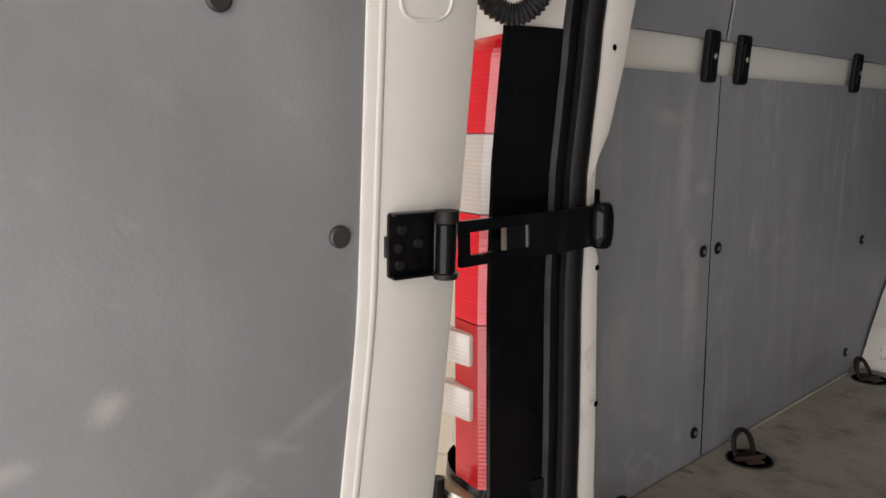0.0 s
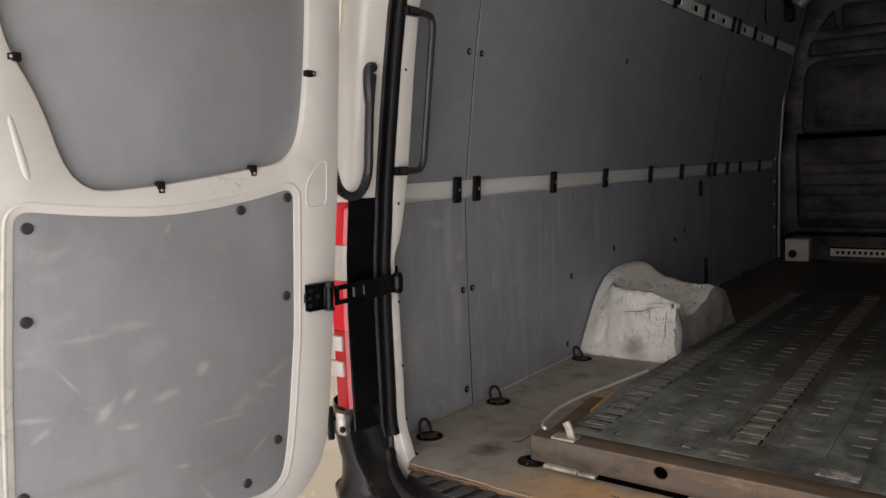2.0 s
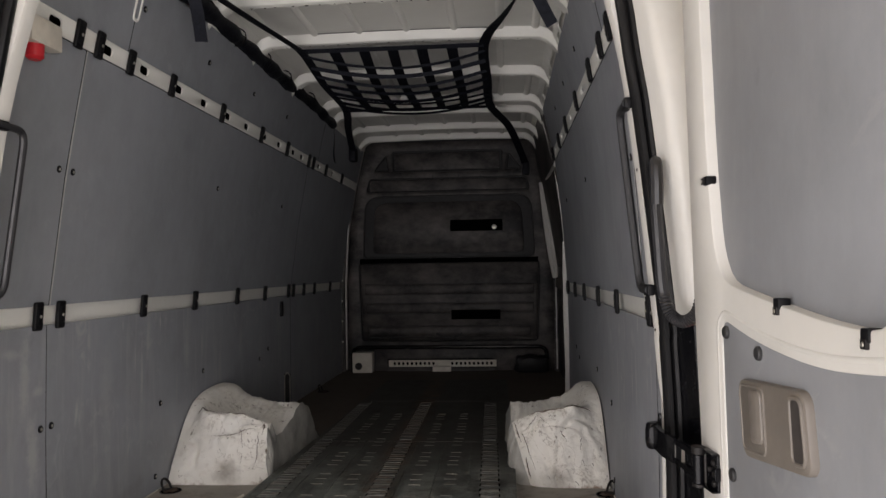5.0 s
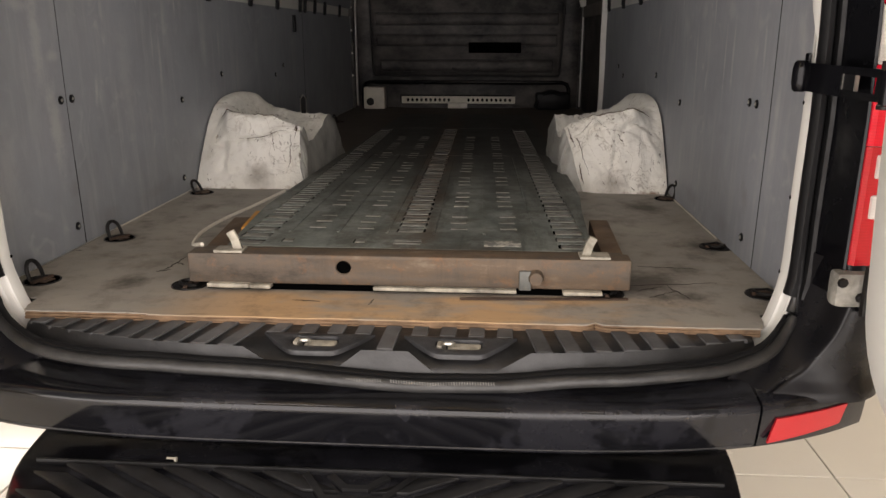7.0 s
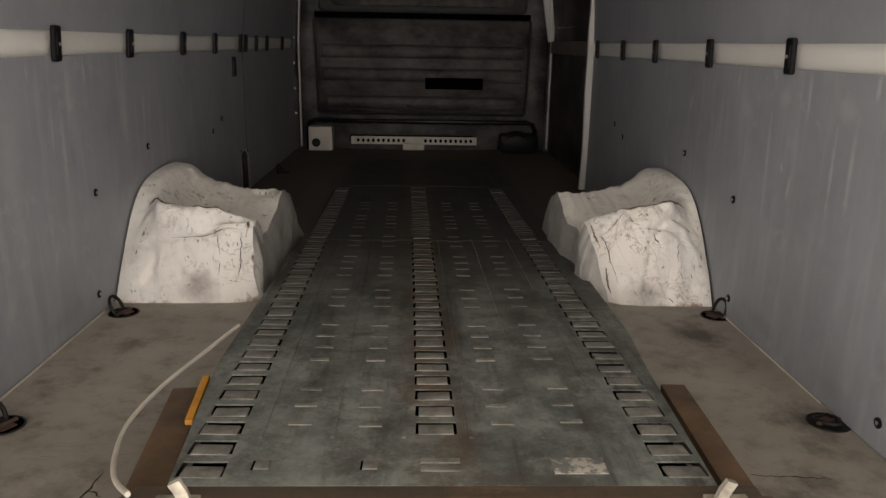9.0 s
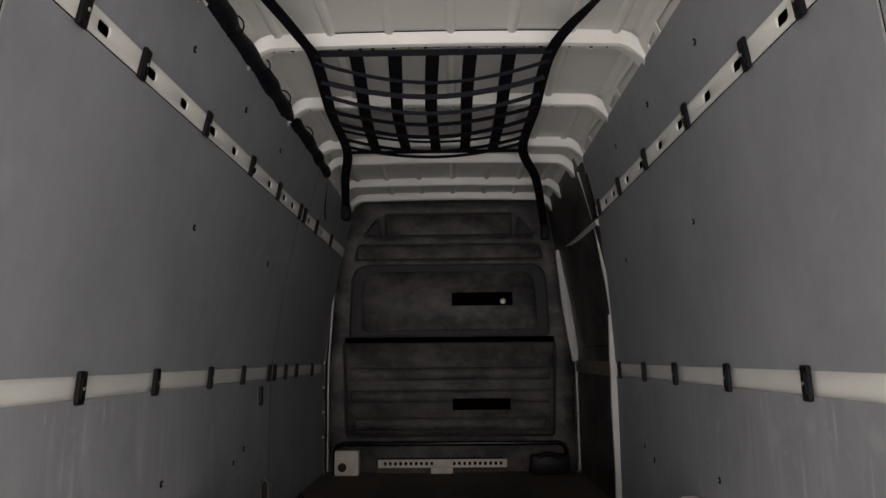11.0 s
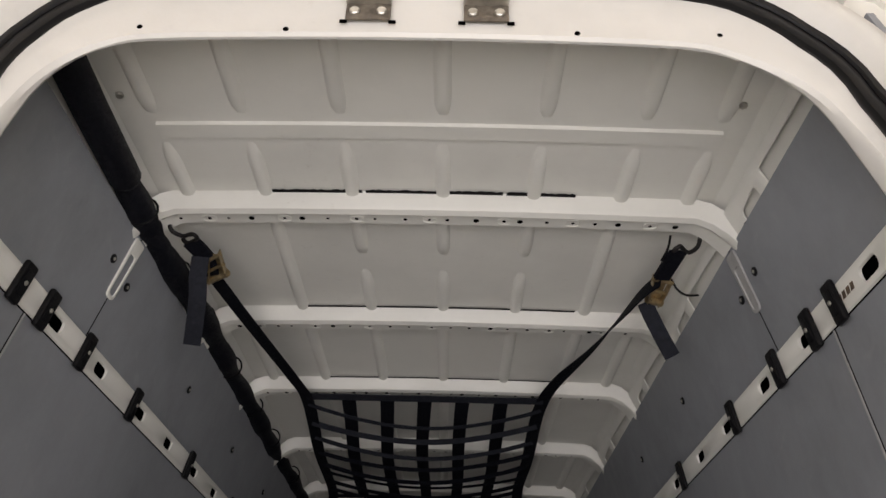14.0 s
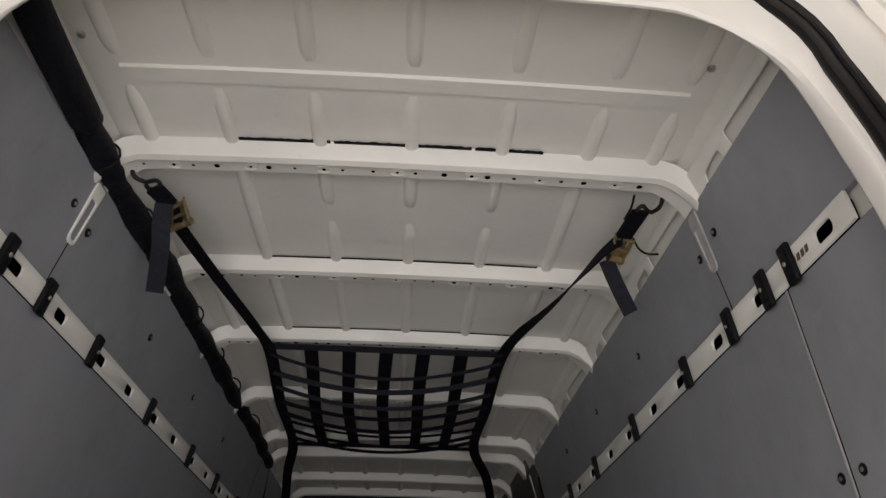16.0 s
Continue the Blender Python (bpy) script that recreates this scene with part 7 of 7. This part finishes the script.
# bent tongues in the slot rows
bm = bmesh.new()
bx(bm, -0.031, 0.031, 0.0, 0.037, -0.002, 0.0028, 0.0016)
TONGUE = mesh_of(bm, "tongue", RUBBED)
bm = bmesh.new()
bx(bm, -0.021, 0.021, -0.0065, 0.0065, -0.001, 0.0022, 0.0012, seg=1)
BAR = mesh_of(bm, "raised_bar", RUBBED)
rng = random.Random(8)
for x, yy in cells:
    ob = part("tongue", TONGUE, None, near_deck)
    ob.matrix_basis = Matrix.Translation(deck_at(skew(x, yy), yy + 0.001 + rng.uniform(-0.002, 0.002), -0.001)) @ pose(rng.uniform(-0.0015, 0.0015), 0, 0, rng.uniform(-6, -1), rng.uniform(-1.5, 1.5), rng.uniform(-1, 1))
for gx, dy in ((-0.203, 0.0), (-0.081, -0.005), (0.158, 0.0), (0.2845, 0.008)):
    for i in range(30):
        if i % 9 in (3, 8):
            continue
        yy = 0.393 + 0.0737 * i + dy
        ob = part("raised_bar", BAR, None, near_deck)
        ob.matrix_basis = Matrix.Translation(deck_at(skew(gx, yy) + rng.uniform(-0.003, 0.003), yy + rng.uniform(-0.003, 0.003), 0.0003 - rng.uniform(0, 0.0012))) @ pose(0, 0, 0, 0, rng.uniform(-0.8, 0.8), rng.uniform(-2, 2))
for gx in ROWS_X:
    for yy in (1.860, 2.86):
        cx = skew(gx, yy)
        part("deck_label", plate(bmesh.new(), [Vector(p) for p in ((cx - 0.028, yy - 0.03), (cx + 0.028, yy - 0.03), (cx + 0.028, yy + 0.03), (cx - 0.028, yy + 0.03))], [], lambda a, b, h: deck_at(a, b, h + 0.003), 0.003), WORN_STEEL, ramp)
for gx in (-0.265, -0.143, -0.020, 0.097, 0.222, 0.350):
    bm = bmesh.new()
    ribbon(bm, [deck_at(skew(gx, y), y, 0.001) for y in (0.34, 1.0, 1.83)], (1, 0, 0), 0.006, 0.003)
    part("deck_ridge", bm, GALV, near_deck)
part("scraped_label", box(0.222, 0.308, 0.224, 0.272, RZ - 0.0015, RZ + 0.0008, 0.0005), TORN, near_deck, "torn pale sticker")
for y0, y1 in ((0.232, 0.246), (0.256, 0.270)):
    part("scraped_label", box(0.008, 0.072, y0, y1, RZ - 0.001, RZ + 0.0012, 0.0005), RUBBED, near_deck)
for x in (-0.246, -0.073):
    part("punched_tab", box(x - 0.012, x + 0.012, 0.238, 0.262, RZ - 0.001, RZ + 0.0014, 0.0008), RUBBED, near_deck)
    part("tab_gap", box(x - 0.0155, x - 0.0125, 0.236, 0.262, RZ - 0.001, RZ + 0.0006), HOLE, near_deck)

# a flat dark bar lying in front of the beam
rod = thing("flat_bar", (0.35, 0.09, FZ), "thin dark steel bar lying on the plywood", "steel bar")
bm = bmesh.new()
ribbon(bm, [(0.172, 0.072, FZ + 0.003), (0.30, 0.079, FZ + 0.003), (0.42, 0.086, FZ + 0.003), (0.535, 0.093, FZ + 0.003)], (0, 1, 0), 0.007, 0.004)
part("bar_body", bm, RUSTY_IRON, rod)

# battens beside the ramp
bat = thing("wooden_batten", (-0.45, 0.35, FZ), "brown wooden batten with an orange painted end", "batten", "battens beside the ramp")
m = pose(-0.440, 0.400, FZ + 0.001, 0, 0, 6)
part("batten_body", box(-0.036, 0.030, -0.205, 0.19, 0, 0.050, 0.003, m=m), BATTEN, bat)
part("painted_end", box(0.018, 0.0325, 0.03, 0.225, 0.040, 0.060, 0.002, m=m), YELLOW, bat, "orange painted end")
bat = thing("wooden_batten", (0.51, 0.37, FZ), "rust stained brown wooden batten", "batten", "battens beside the ramp")
m = pose(0.527, 0.400, FZ + 0.001, 0, 0, -2)
part("batten_body", box(-0.024, 0.026, -0.205, 0.20, 0, 0.055, 0.003, m=m), BATTEN, bat)
cable = thing("white_hose", (-0.5, 0.4, FZ), "thin cream plastic hose bent on the floor", "hose")
part("hose", tube(bmesh.new(), smooth_path([(-0.420, 0.150, 0.792), (-0.470, 0.225, 0.770), (-0.512, 0.33, 0.75), (-0.535, 0.45, 0.745), (-0.525, 0.60, 0.745), (-0.485, 0.76, 0.75), (-0.435, 0.90, 0.765)], 8), 0.0046, 8), CREAM, cable)

for s in (-1, 1):
    cord = thing("sealant_cord", (s * 0.866, 1.0, FZ), "thin white sealant cord along the floor edge", "sealant", "floor sealant cords", "structure")
    rng = random.Random(5)
    part("cord", tube(bmesh.new(), [(s * 0.8685, 0.62 + 0.06 * k, FZ + 0.002) for k in range(10)], [rng.uniform(0.0010, 0.0024) for _ in range(10)], 6), CREAM, cord)

# things at the bulkhead
jb = thing("junction_box", (-0.72, 4.45, FZ), "cream junction box with a round dark socket", "junction box")
part("box_body", box(-0.775, -0.610, 4.43, 4.55, FZ, FZ + 0.165, 0.008), CREAM, jb)
part("socket", disc(bmesh.new(), (-0.722, 4.43, FZ + 0.055), (0, -1, 0), 0.030, 0.006, 18), IRON, jb, "dark round socket")
pf = thing("perforated_strip", (-0.06, 4.56, 0.73), "pale perforated metal strip along the bulkhead foot", "metal strip")
holes = []
for k in range(10):
    for x in (-0.44, 0.04):
        xx = x + 0.036 * k
        holes.append([Vector((xx + 0.011 * math.cos(a), 0.762 + 0.014 * math.sin(a))) for a in (2 * math.pi * j / 8 for j in range(8))])
part("strip_plate", plate(bmesh.new(), rounded([(-0.49, 0.735, 0.004), (0.405, 0.735, 0.004), (0.405, 0.79, 0.004), (-0.49, 0.79, 0.004)], 2), holes, lambda a, b, h: Vector((a, 4.545 - h, b)), 0.003), CREAM, pf)
part("strip_back", box(-0.50, 0.38, 4.55, 4.555, 0.745, 0.80), HOLE, pf)
part("strip_support", box(-0.50, 0.38, 4.549, 4.57, FZ, 0.745), BULK, pf)
part("strip_foot", box(-0.12, 0.03, 4.50, 4.548, FZ, 0.742, 0.004), CREAM, pf)
cov = thing("wiring_cover", (0.72, 4.5, FZ), "black plastic wiring cover in the corner", "cover")
part("cover_body", box(0.56, 0.82, 4.40, 4.55, FZ, FZ + 0.13, 0.03), BLACK, cov)
part("cover_hood", tube(bmesh.new(), smooth_path([(0.56, 4.42, 0.72), (0.60, 4.42, 0.80), (0.68, 4.42, 0.835), (0.76, 4.42, 0.80)], 5), 0.02, 8), BLACK, cov)
hk = thing("wall_bracket", (-0.86, 2.86, 0.85), "small dark steel bracket with pale worn edges at the wall", "bracket")
part("bracket_plate", box(-0.876, -0.838, 2.86, 2.872, 0.70, 0.915, 0.004), IRON, hk)
for x in (-0.838, -0.872):
    part("worn_edge", tube(bmesh.new(), [(x, 2.857, 0.72), (x, 2.857, 0.90), (-0.855, 2.857, 0.925)], 0.003, 6), STEEL, hk, "pale worn edge")
cover = thing("wall_socket", (-0.872, 2.88, 1.30), "small black plastic socket on the wall", "socket")
part("socket_body", box(-0.878, -0.862, 2.78, 2.82, 1.27, 1.36, 0.005), BLACK, cover)

# warning lamp under the upper rail
wl = thing("warning_lamp", (-0.74, 0.27, 2.15), "cream box with a red warning lamp below it", "lamp")
part("lamp_box", box(-0.782, -0.722, 0.165, 0.300, 2.150, 2.222, 0.006), CREAM, wl)
bm = bmesh.new()
tube(bm, [(-0.748, 0.215, 2.152), (-0.748, 0.215, 2.118), (-0.748, 0.215, 2.110)], [0.024, 0.023, 0.015], 14)
part("red_dome", bm, RED_PLASTIC, wl, "red dome")

# slotted plates on the upper boards
for s in (-1, 1):
    t = thing("slot_plate", (s * 0.72, 0.70, 2.44), "white slotted steel plate over the upper panel joint", "plate", "slotted wall plates")
    m = wall_pose(s, 0.690, 2.437) @ Matrix.Translation((0, 0, 0.002))
    o = rounded([(-0.018, -0.070, 0.015), (0.018, -0.070, 0.015), (0.024, 0.090, 0.008), (-0.024, 0.090, 0.008)], 4)
    h = rounded([(-0.0125, -0.060, 0.010), (0.0125, -0.060, 0.010), (0.0135, 0.050, 0.010), (-0.0135, 0.050, 0.010)], 4)
    part("plate_body", plate(bmesh.new(), o, [h], lambda a, b, hh, m=m: m @ Vector((a, b, hh + 0.004)), 0.005, 0.0015), ALU if s > 0 else ROOF, t)
    part("plate_slot", plate(bmesh.new(), offset(h, 0.003), [], lambda a, b, hh, m=m: m @ Vector((a, b, hh + 0.0005)), 0.001), ALU if s > 0 else GREY_UPPER, t)

# thick taped cable run along the roof edge
duct = thing("cable_run", (-0.66, 1.8, 2.57), "thick black taped cable run along the roof edge", "cable run")
part("sleeve", tube(bmesh.new(), [(-0.632, 0.112, 2.560), (-0.634, 0.120, 2.560), (-0.642, 0.26, 2.560), (-0.650, 0.485, 2.560), (-0.651, 0.505, 2.560)], [0.028, 0.035, 0.0355, 0.0355, 0.024], 16), TAPE, duct, "smooth black foam sleeve")
pts, rs = [], []
rng = random.Random(3)
n = 110
for i in range(n):
    f = i / (n - 1)
    y = 0.495 + 2.925 * f
    pts.append((-0.658 - 0.020 * f + 0.006 * math.sin(y * 7), y, 2.566 + 0.006 * math.sin(y * 5.3) - 0.01 * f))
    rs.append(0.033 + 0.005 * math.sin(y * 23) + rng.uniform(-0.002, 0.002))
part("taped_loom", tube(bmesh.new(), pts, rs, 12), TAPE, duct)
for y in (0.62, 0.9, 1.15, 1.5, 1.85, 2.2, 2.7):
    part("cable_tie", tube(bmesh.new(), [(-0.661 + 0.039 * math.cos(a), y, 2.566 + 0.039 * math.sin(a)) for a in (2 * math.pi * k / 14 for k in range(14))], 0.003, 5, True), BLACK, duct)
part("loose_wires", tube(bmesh.new(), smooth_path([(-0.68, 3.40, 2.55), (-0.70, 3.5, 2.47), (-0.72, 3.58, 2.36), (-0.735, 3.7, 2.33), (-0.73, 3.8, 2.42), (-0.72, 3.9, 2.5), (-0.72, 4.1, 2.45), (-0.76, 4.3, 2.35)], 6), 0.010, 8), TAPE, duct)

# cargo net slung under the roof with ratchet straps
net = thing("cargo_net", (-0.03, 2.25, 2.53), "black webbing cargo net strapped under the roof", "cargo net")


def net_pt(u, v):
    """u across from left to right, v along from the rear to the front."""
    x0, x1 = lerp([(0, -0.432), (0.45, -0.468), (1, -0.490)], v), lerp([(0, 0.408), (0.45, 0.408), (1, 0.415)], v)
    z = 2.556 - 0.022 * math.sin(math.pi * v) * (0.4 + 0.6 * math.sin(math.pi * u)) - 0.012 * v
    return Vector((x0 + (x1 - x0) * u, 1.705 + 1.24 * v, z))


for k in range(1, 6):
    u = lerp([(1, 0.17), (2, 0.335), (3, 0.50), (4, 0.665), (5, 0.83)], k)
    bm = bmesh.new()
    ribbon(bm, [net_pt(u + 0.006 * math.sin(5 * v + k), v) for v in (j / 12 for j in range(13))], (1, 0, 0), 0.050, 0.003)
    part("long_strap", bm, WEB, net)
rng = random.Random(12)
for k, v in enumerate((0.0, 0.06, 0.19, 0.32, 0.45, 0.57, 0.68, 0.78, 0.88, 1.0)):
    bm = bmesh.new()
    slack = 0 if v in (0.0, 1.0) else rng.uniform(0.06, 0.11)
    lean = rng.uniform(-0.03, 0.03) if slack else 0.0
    ribbon(bm, [net_pt(u, min(1, max(0, v + slack * math.sin(math.pi * u) ** 0.8 + lean * (u - 0.5)))) + Vector((0, 0, -0.004 - 0.3 * slack * math.sin(math.pi * u))) for u in (j / 18 for j in range(19))], (0, 1, -0.25 - 0.9 * rng.random() * (v > 0)), rng.uniform(0.017, 0.024) if v else 0.034, 0.003)
    part("cross_strap", bm, WEB_GREY if v < 0.35 else WEB, net)
left_run = smooth_path([(-0.550, 0.83, 2.534), (-0.536, 0.90, 2.531), (-0.518, 1.045, 2.534), (-0.490, 1.25, 2.538), (-0.452, 1.56, 2.550), net_pt(0, 0.06), net_pt(0, 0.5), net_pt(0, 1), (-0.56, 3.35, 2.50), (-0.62, 3.8, 2.42)], 6)
right_run = smooth_path([(0.614, 0.84, 2.541), (0.585, 0.90, 2.538), (0.547, 1.07, 2.54), (0.505, 1.25, 2.54), net_pt(1, 0), net_pt(1, 0.5), net_pt(1, 1), (0.53, 3.4, 2.50), (0.62, 3.9, 2.40), (0.66, 4.1, 2.33)], 6)
for run, s in ((left_run, -1), (right_run, 1)):
    bm = bmesh.new()
    if s > 0:
        # the strap lies twisted on edge near its buckle
        turns = [Vector((0.35, 0, 0.9)).lerp(Vector((1, 0, 0.2)), min(1, max(0, (p[1] - 0.95) / 0.5))) for p in run]
        ribbon(bm, run, turns, 0.050, 0.004)
    else:
        ribbon(bm, run, (1, 0, -0.25), 0.050, 0.004)
    part("edge_strap", bm, WEB, net)
    end = Vector(run[-1])
    part("strap_anchor", box(end.x - 0.028, end.x + 0.028, end.y - 0.04, end.y + 0.05, end.z - 0.075, end.z + 0.03, 0.018), TAPE, net, "bunched strap end and hook")


def ratchet(hook, loop, corners, tail):
    """A strap's upper end: wire hook, folded loop, brass ratchet between four corners and the hanging end."""
    part("strap_hook", tube(bmesh.new(), smooth_path(hook, 5), 0.0055, 8), IRON, net, "bent black wire hook")
    bm = bmesh.new()
    ribbon(bm, loop, (1, 0, 0.1), 0.042, 0.013)
    part("strap_loop", bm, WEB, net)
    a0, a1, b0, b1 = (Vector(p) for p in corners)
    bm = bmesh.new()
    ribbon(bm, [a0.lerp(b0, 0.5) + Vector((0, 0.008, 0.004)), a1.lerp(b1, 0.5) + Vector((0, -0.004, 0.004))], (b0 - a0).normalized(), 0.030, 0.006)
    r = part("ratchet", bm, BRASS, net, "worn yellow zinc ratchet buckle")
    for p, q in ((a0, a1), (b0, b1)):
        bm = bmesh.new()
        ribbon(bm, [p, p.lerp(q, 0.3) + Vector((0, 0, -0.004)), p.lerp(q, 0.75) + Vector((0, 0, -0.006)), q], (0, 0, 1), 0.020, 0.003)
        part("ratchet_cheek", bm, BRASS, r)
    for q, rad in ((0.04, 0.005), (0.46, 0.005), (0.86, 0.0105)):
        p0, p1 = a0.lerp(a1, q), b0.lerp(b1, q)
        d = (p1 - p0).normalized() * 0.005
        part("ratchet_pin", tube(bmesh.new(), [p0 - d + Vector((0, 0, -0.006)), p1 + d + Vector((0, 0, -0.006))], rad, 10), BRASS, r)
    bm = bmesh.new()
    ribbon(bm, smooth_path(tail, 5), (1, 0, 0.2), 0.043, 0.004)
    part("strap_tail", bm, WEB_GREY, net, "hanging strap end")


ratchet([(-0.626, 0.700, 2.592), (-0.618, 0.714, 2.575), (-0.595, 0.727, 2.570), (-0.575, 0.716, 2.567), (-0.560, 0.710, 2.563), (-0.556, 0.722, 2.560), (-0.572, 0.736, 2.558), (-0.588, 0.741, 2.560), (-0.594, 0.730, 2.564)],
        [(-0.574, 0.733, 2.558), (-0.560, 0.757, 2.552), (-0.545, 0.790, 2.545), (-0.546, 0.835, 2.536)],
        [(-0.537, 0.784, 2.545), (-0.561, 0.885, 2.532), (-0.507, 0.758, 2.545), (-0.505, 0.848, 2.534)],
        [(-0.553, 0.765, 2.534), (-0.556, 0.785, 2.490), (-0.559, 0.827, 2.440), (-0.587, 0.929, 2.370)])
ratchet([(0.689, 0.719, 2.592), (0.686, 0.738, 2.576), (0.670, 0.756, 2.570), (0.652, 0.742, 2.567), (0.636, 0.722, 2.565), (0.624, 0.735, 2.560), (0.632, 0.750, 2.558), (0.648, 0.752, 2.560), (0.655, 0.742, 2.565)],
        [(0.634, 0.738, 2.558), (0.626, 0.785, 2.552), (0.616, 0.840, 2.544)],
        [(0.596, 0.835, 2.546), (0.602, 0.943, 2.535), (0.645, 0.850, 2.546), (0.634, 0.960, 2.535)],
        [(0.596, 0.945, 2.532), (0.612, 0.962, 2.500), (0.640, 0.988, 2.452), (0.668, 1.010, 2.405)])
part("pull_wire", tube(bmesh.new(), smooth_path([(0.612, 0.705, 2.585), (0.610, 0.735, 2.566), (0.602, 0.775, 2.556)], 5), 0.003, 6), BLACK, net)
part("pull_wire", tube(bmesh.new(), smooth_path([(0.645, 0.848, 2.545), (0.670, 0.890, 2.541), (0.701, 0.918, 2.541), (0.735, 0.924, 2.545)], 5), 0.003, 6), BLACK, net)

# ---- the workshop round the van ----
GX, GY = 7.5, 10.0
ground = solo("ground", box(-GX, GX, FILL_Y, GY, -0.12, -0.006), GROUT, "grouted bed under cream floor tiles", "floor", kind="structure")
bm = bmesh.new()
bx(bm, -0.298, 0.298, -0.298, 0.298, -0.010, 0.0, 0.002, seg=1)
TILE_ME = mesh_of(bm, "floor_tile", TILE)
far = bmesh.new()
for i in range(-13, 12):
    for j in range(-4, 16):
        x, y = 0.6 * i + 0.36, 0.6 * j + 0.25
        if -2.8 < x < 2.8 and -3.2 < y < 2.0:
            ob = part("floor_tile", TILE_ME, None, ground)
            ob.matrix_basis = Matrix.Translation((x, y, 0))
        else:
            bx(far, x - 0.298, x + 0.298, y - 0.298, y + 0.298, -0.010, 0.0)
tagged(part("far_tiles", far, TILE, ground), kind="stuff")
for name, a in (("wall_north", (-GX, GX, GY, GY + 0.15, -0.1, 5.0)), ("wall_west", (-GX - 0.15, -GX, FILL_Y, GY, -0.1, 5.0)), ("wall_east", (GX, GX + 0.15, FILL_Y, GY, -0.1, 5.0))):
    solo(name, box(*a), ROOM, "plain cream workshop wall", "wall", kind="structure")
# the opening in this wall is assumed, to let in the rear fill light
ws = bmesh.new()
bx(ws, -GX, FILL_X - FILL_W / 2, FILL_Y - 0.15, FILL_Y, -0.1, 5.0)
bx(ws, FILL_X + FILL_W / 2, GX, FILL_Y - 0.15, FILL_Y, -0.1, 5.0)
bx(ws, FILL_X - FILL_W / 2, FILL_X + FILL_W / 2, FILL_Y - 0.15, FILL_Y, FILL_H, 5.0)
solo("wall_south", ws, ROOM, "plain cream workshop wall with an assumed opening for the rear fill light", "wall", kind="structure")
hall = solo("hall_ceiling", box(-GX, GX, FILL_Y, GY, 4.9, 5.0), FOAM, "cream insulated workshop ceiling under hexagonal wire", "ceiling", kind="structure")
bm = bmesh.new()
R = 0.075
for i in range(0, 34):
    for j in range(0, 26):
        cx, cy = 0.6 + i * R * 1.5, -0.9 + (j + 0.5 * (i % 2)) * R * 1.732
        ps = [Vector((cx + R * math.cos(a), cy + R * math.sin(a), 4.885)) for a in (math.pi * k / 3 for k in range(4))]
        for a, b in zip(ps, ps[1:]):
            d = (b - a).normalized()
            n = Vector((-d.y, d.x, 0)) * 0.0035
            bm.faces.new([bm.verts.new(q) for q in (a - n, a + n, b + n, b - n)])
tagged(part("wire_mesh", bm, WIRE, hall, "hexagonal wire netting"), kind="stuff")
for bxx, byy in ((2.0, 1.53), (-5.9, 7.0)):
    b = thing("roof_beam", (bxx, byy, 4.62), "red painted steel roof beam", "beam", "roof beams", "structure")
    m = pose(bxx, byy, 0, 0, 0, -15)
    bm = bmesh.new()
    lo, hi = (-1.5, 12.5) if bxx < -3 else (-5.0, 5.2)
    bx(bm, lo, hi, -0.08, 0.08, 4.62, 4.64, m=m)
    bx(bm, lo, hi, -0.08, 0.08, 4.84, 4.86, m=m)
    bx(bm, lo, hi, -0.006, 0.006, 4.64, 4.84, m=m)
    part("beam_section", bm, RED_BEAM, b)
for lx, ly, share in LAMPS:
    f = thing("ceiling_lamp", (lx, ly, LAMP_Z), "long white ceiling lamp", "ceiling lamp", "ceiling lamps")
    part("lamp_tray", box(lx - 0.77, lx + 0.77, ly - 0.12, ly + 0.12, LAMP_Z, LAMP_Z + 0.05, 0.008), CREAM, f)
    part("lamp_tube", tube(bmesh.new(), [(lx - 0.74, ly, LAMP_Z - 0.02), (lx + 0.74, ly, LAMP_Z - 0.02)], 0.018, 10), GLOW, f, "lit fluorescent tube")
    for dx in (-0.5, 0.5):
        part("lamp_rod", tube(bmesh.new(), [(lx + dx, ly, LAMP_Z + 0.05), (lx + dx, ly, 4.9)], 0.006, 6), STEEL, f)
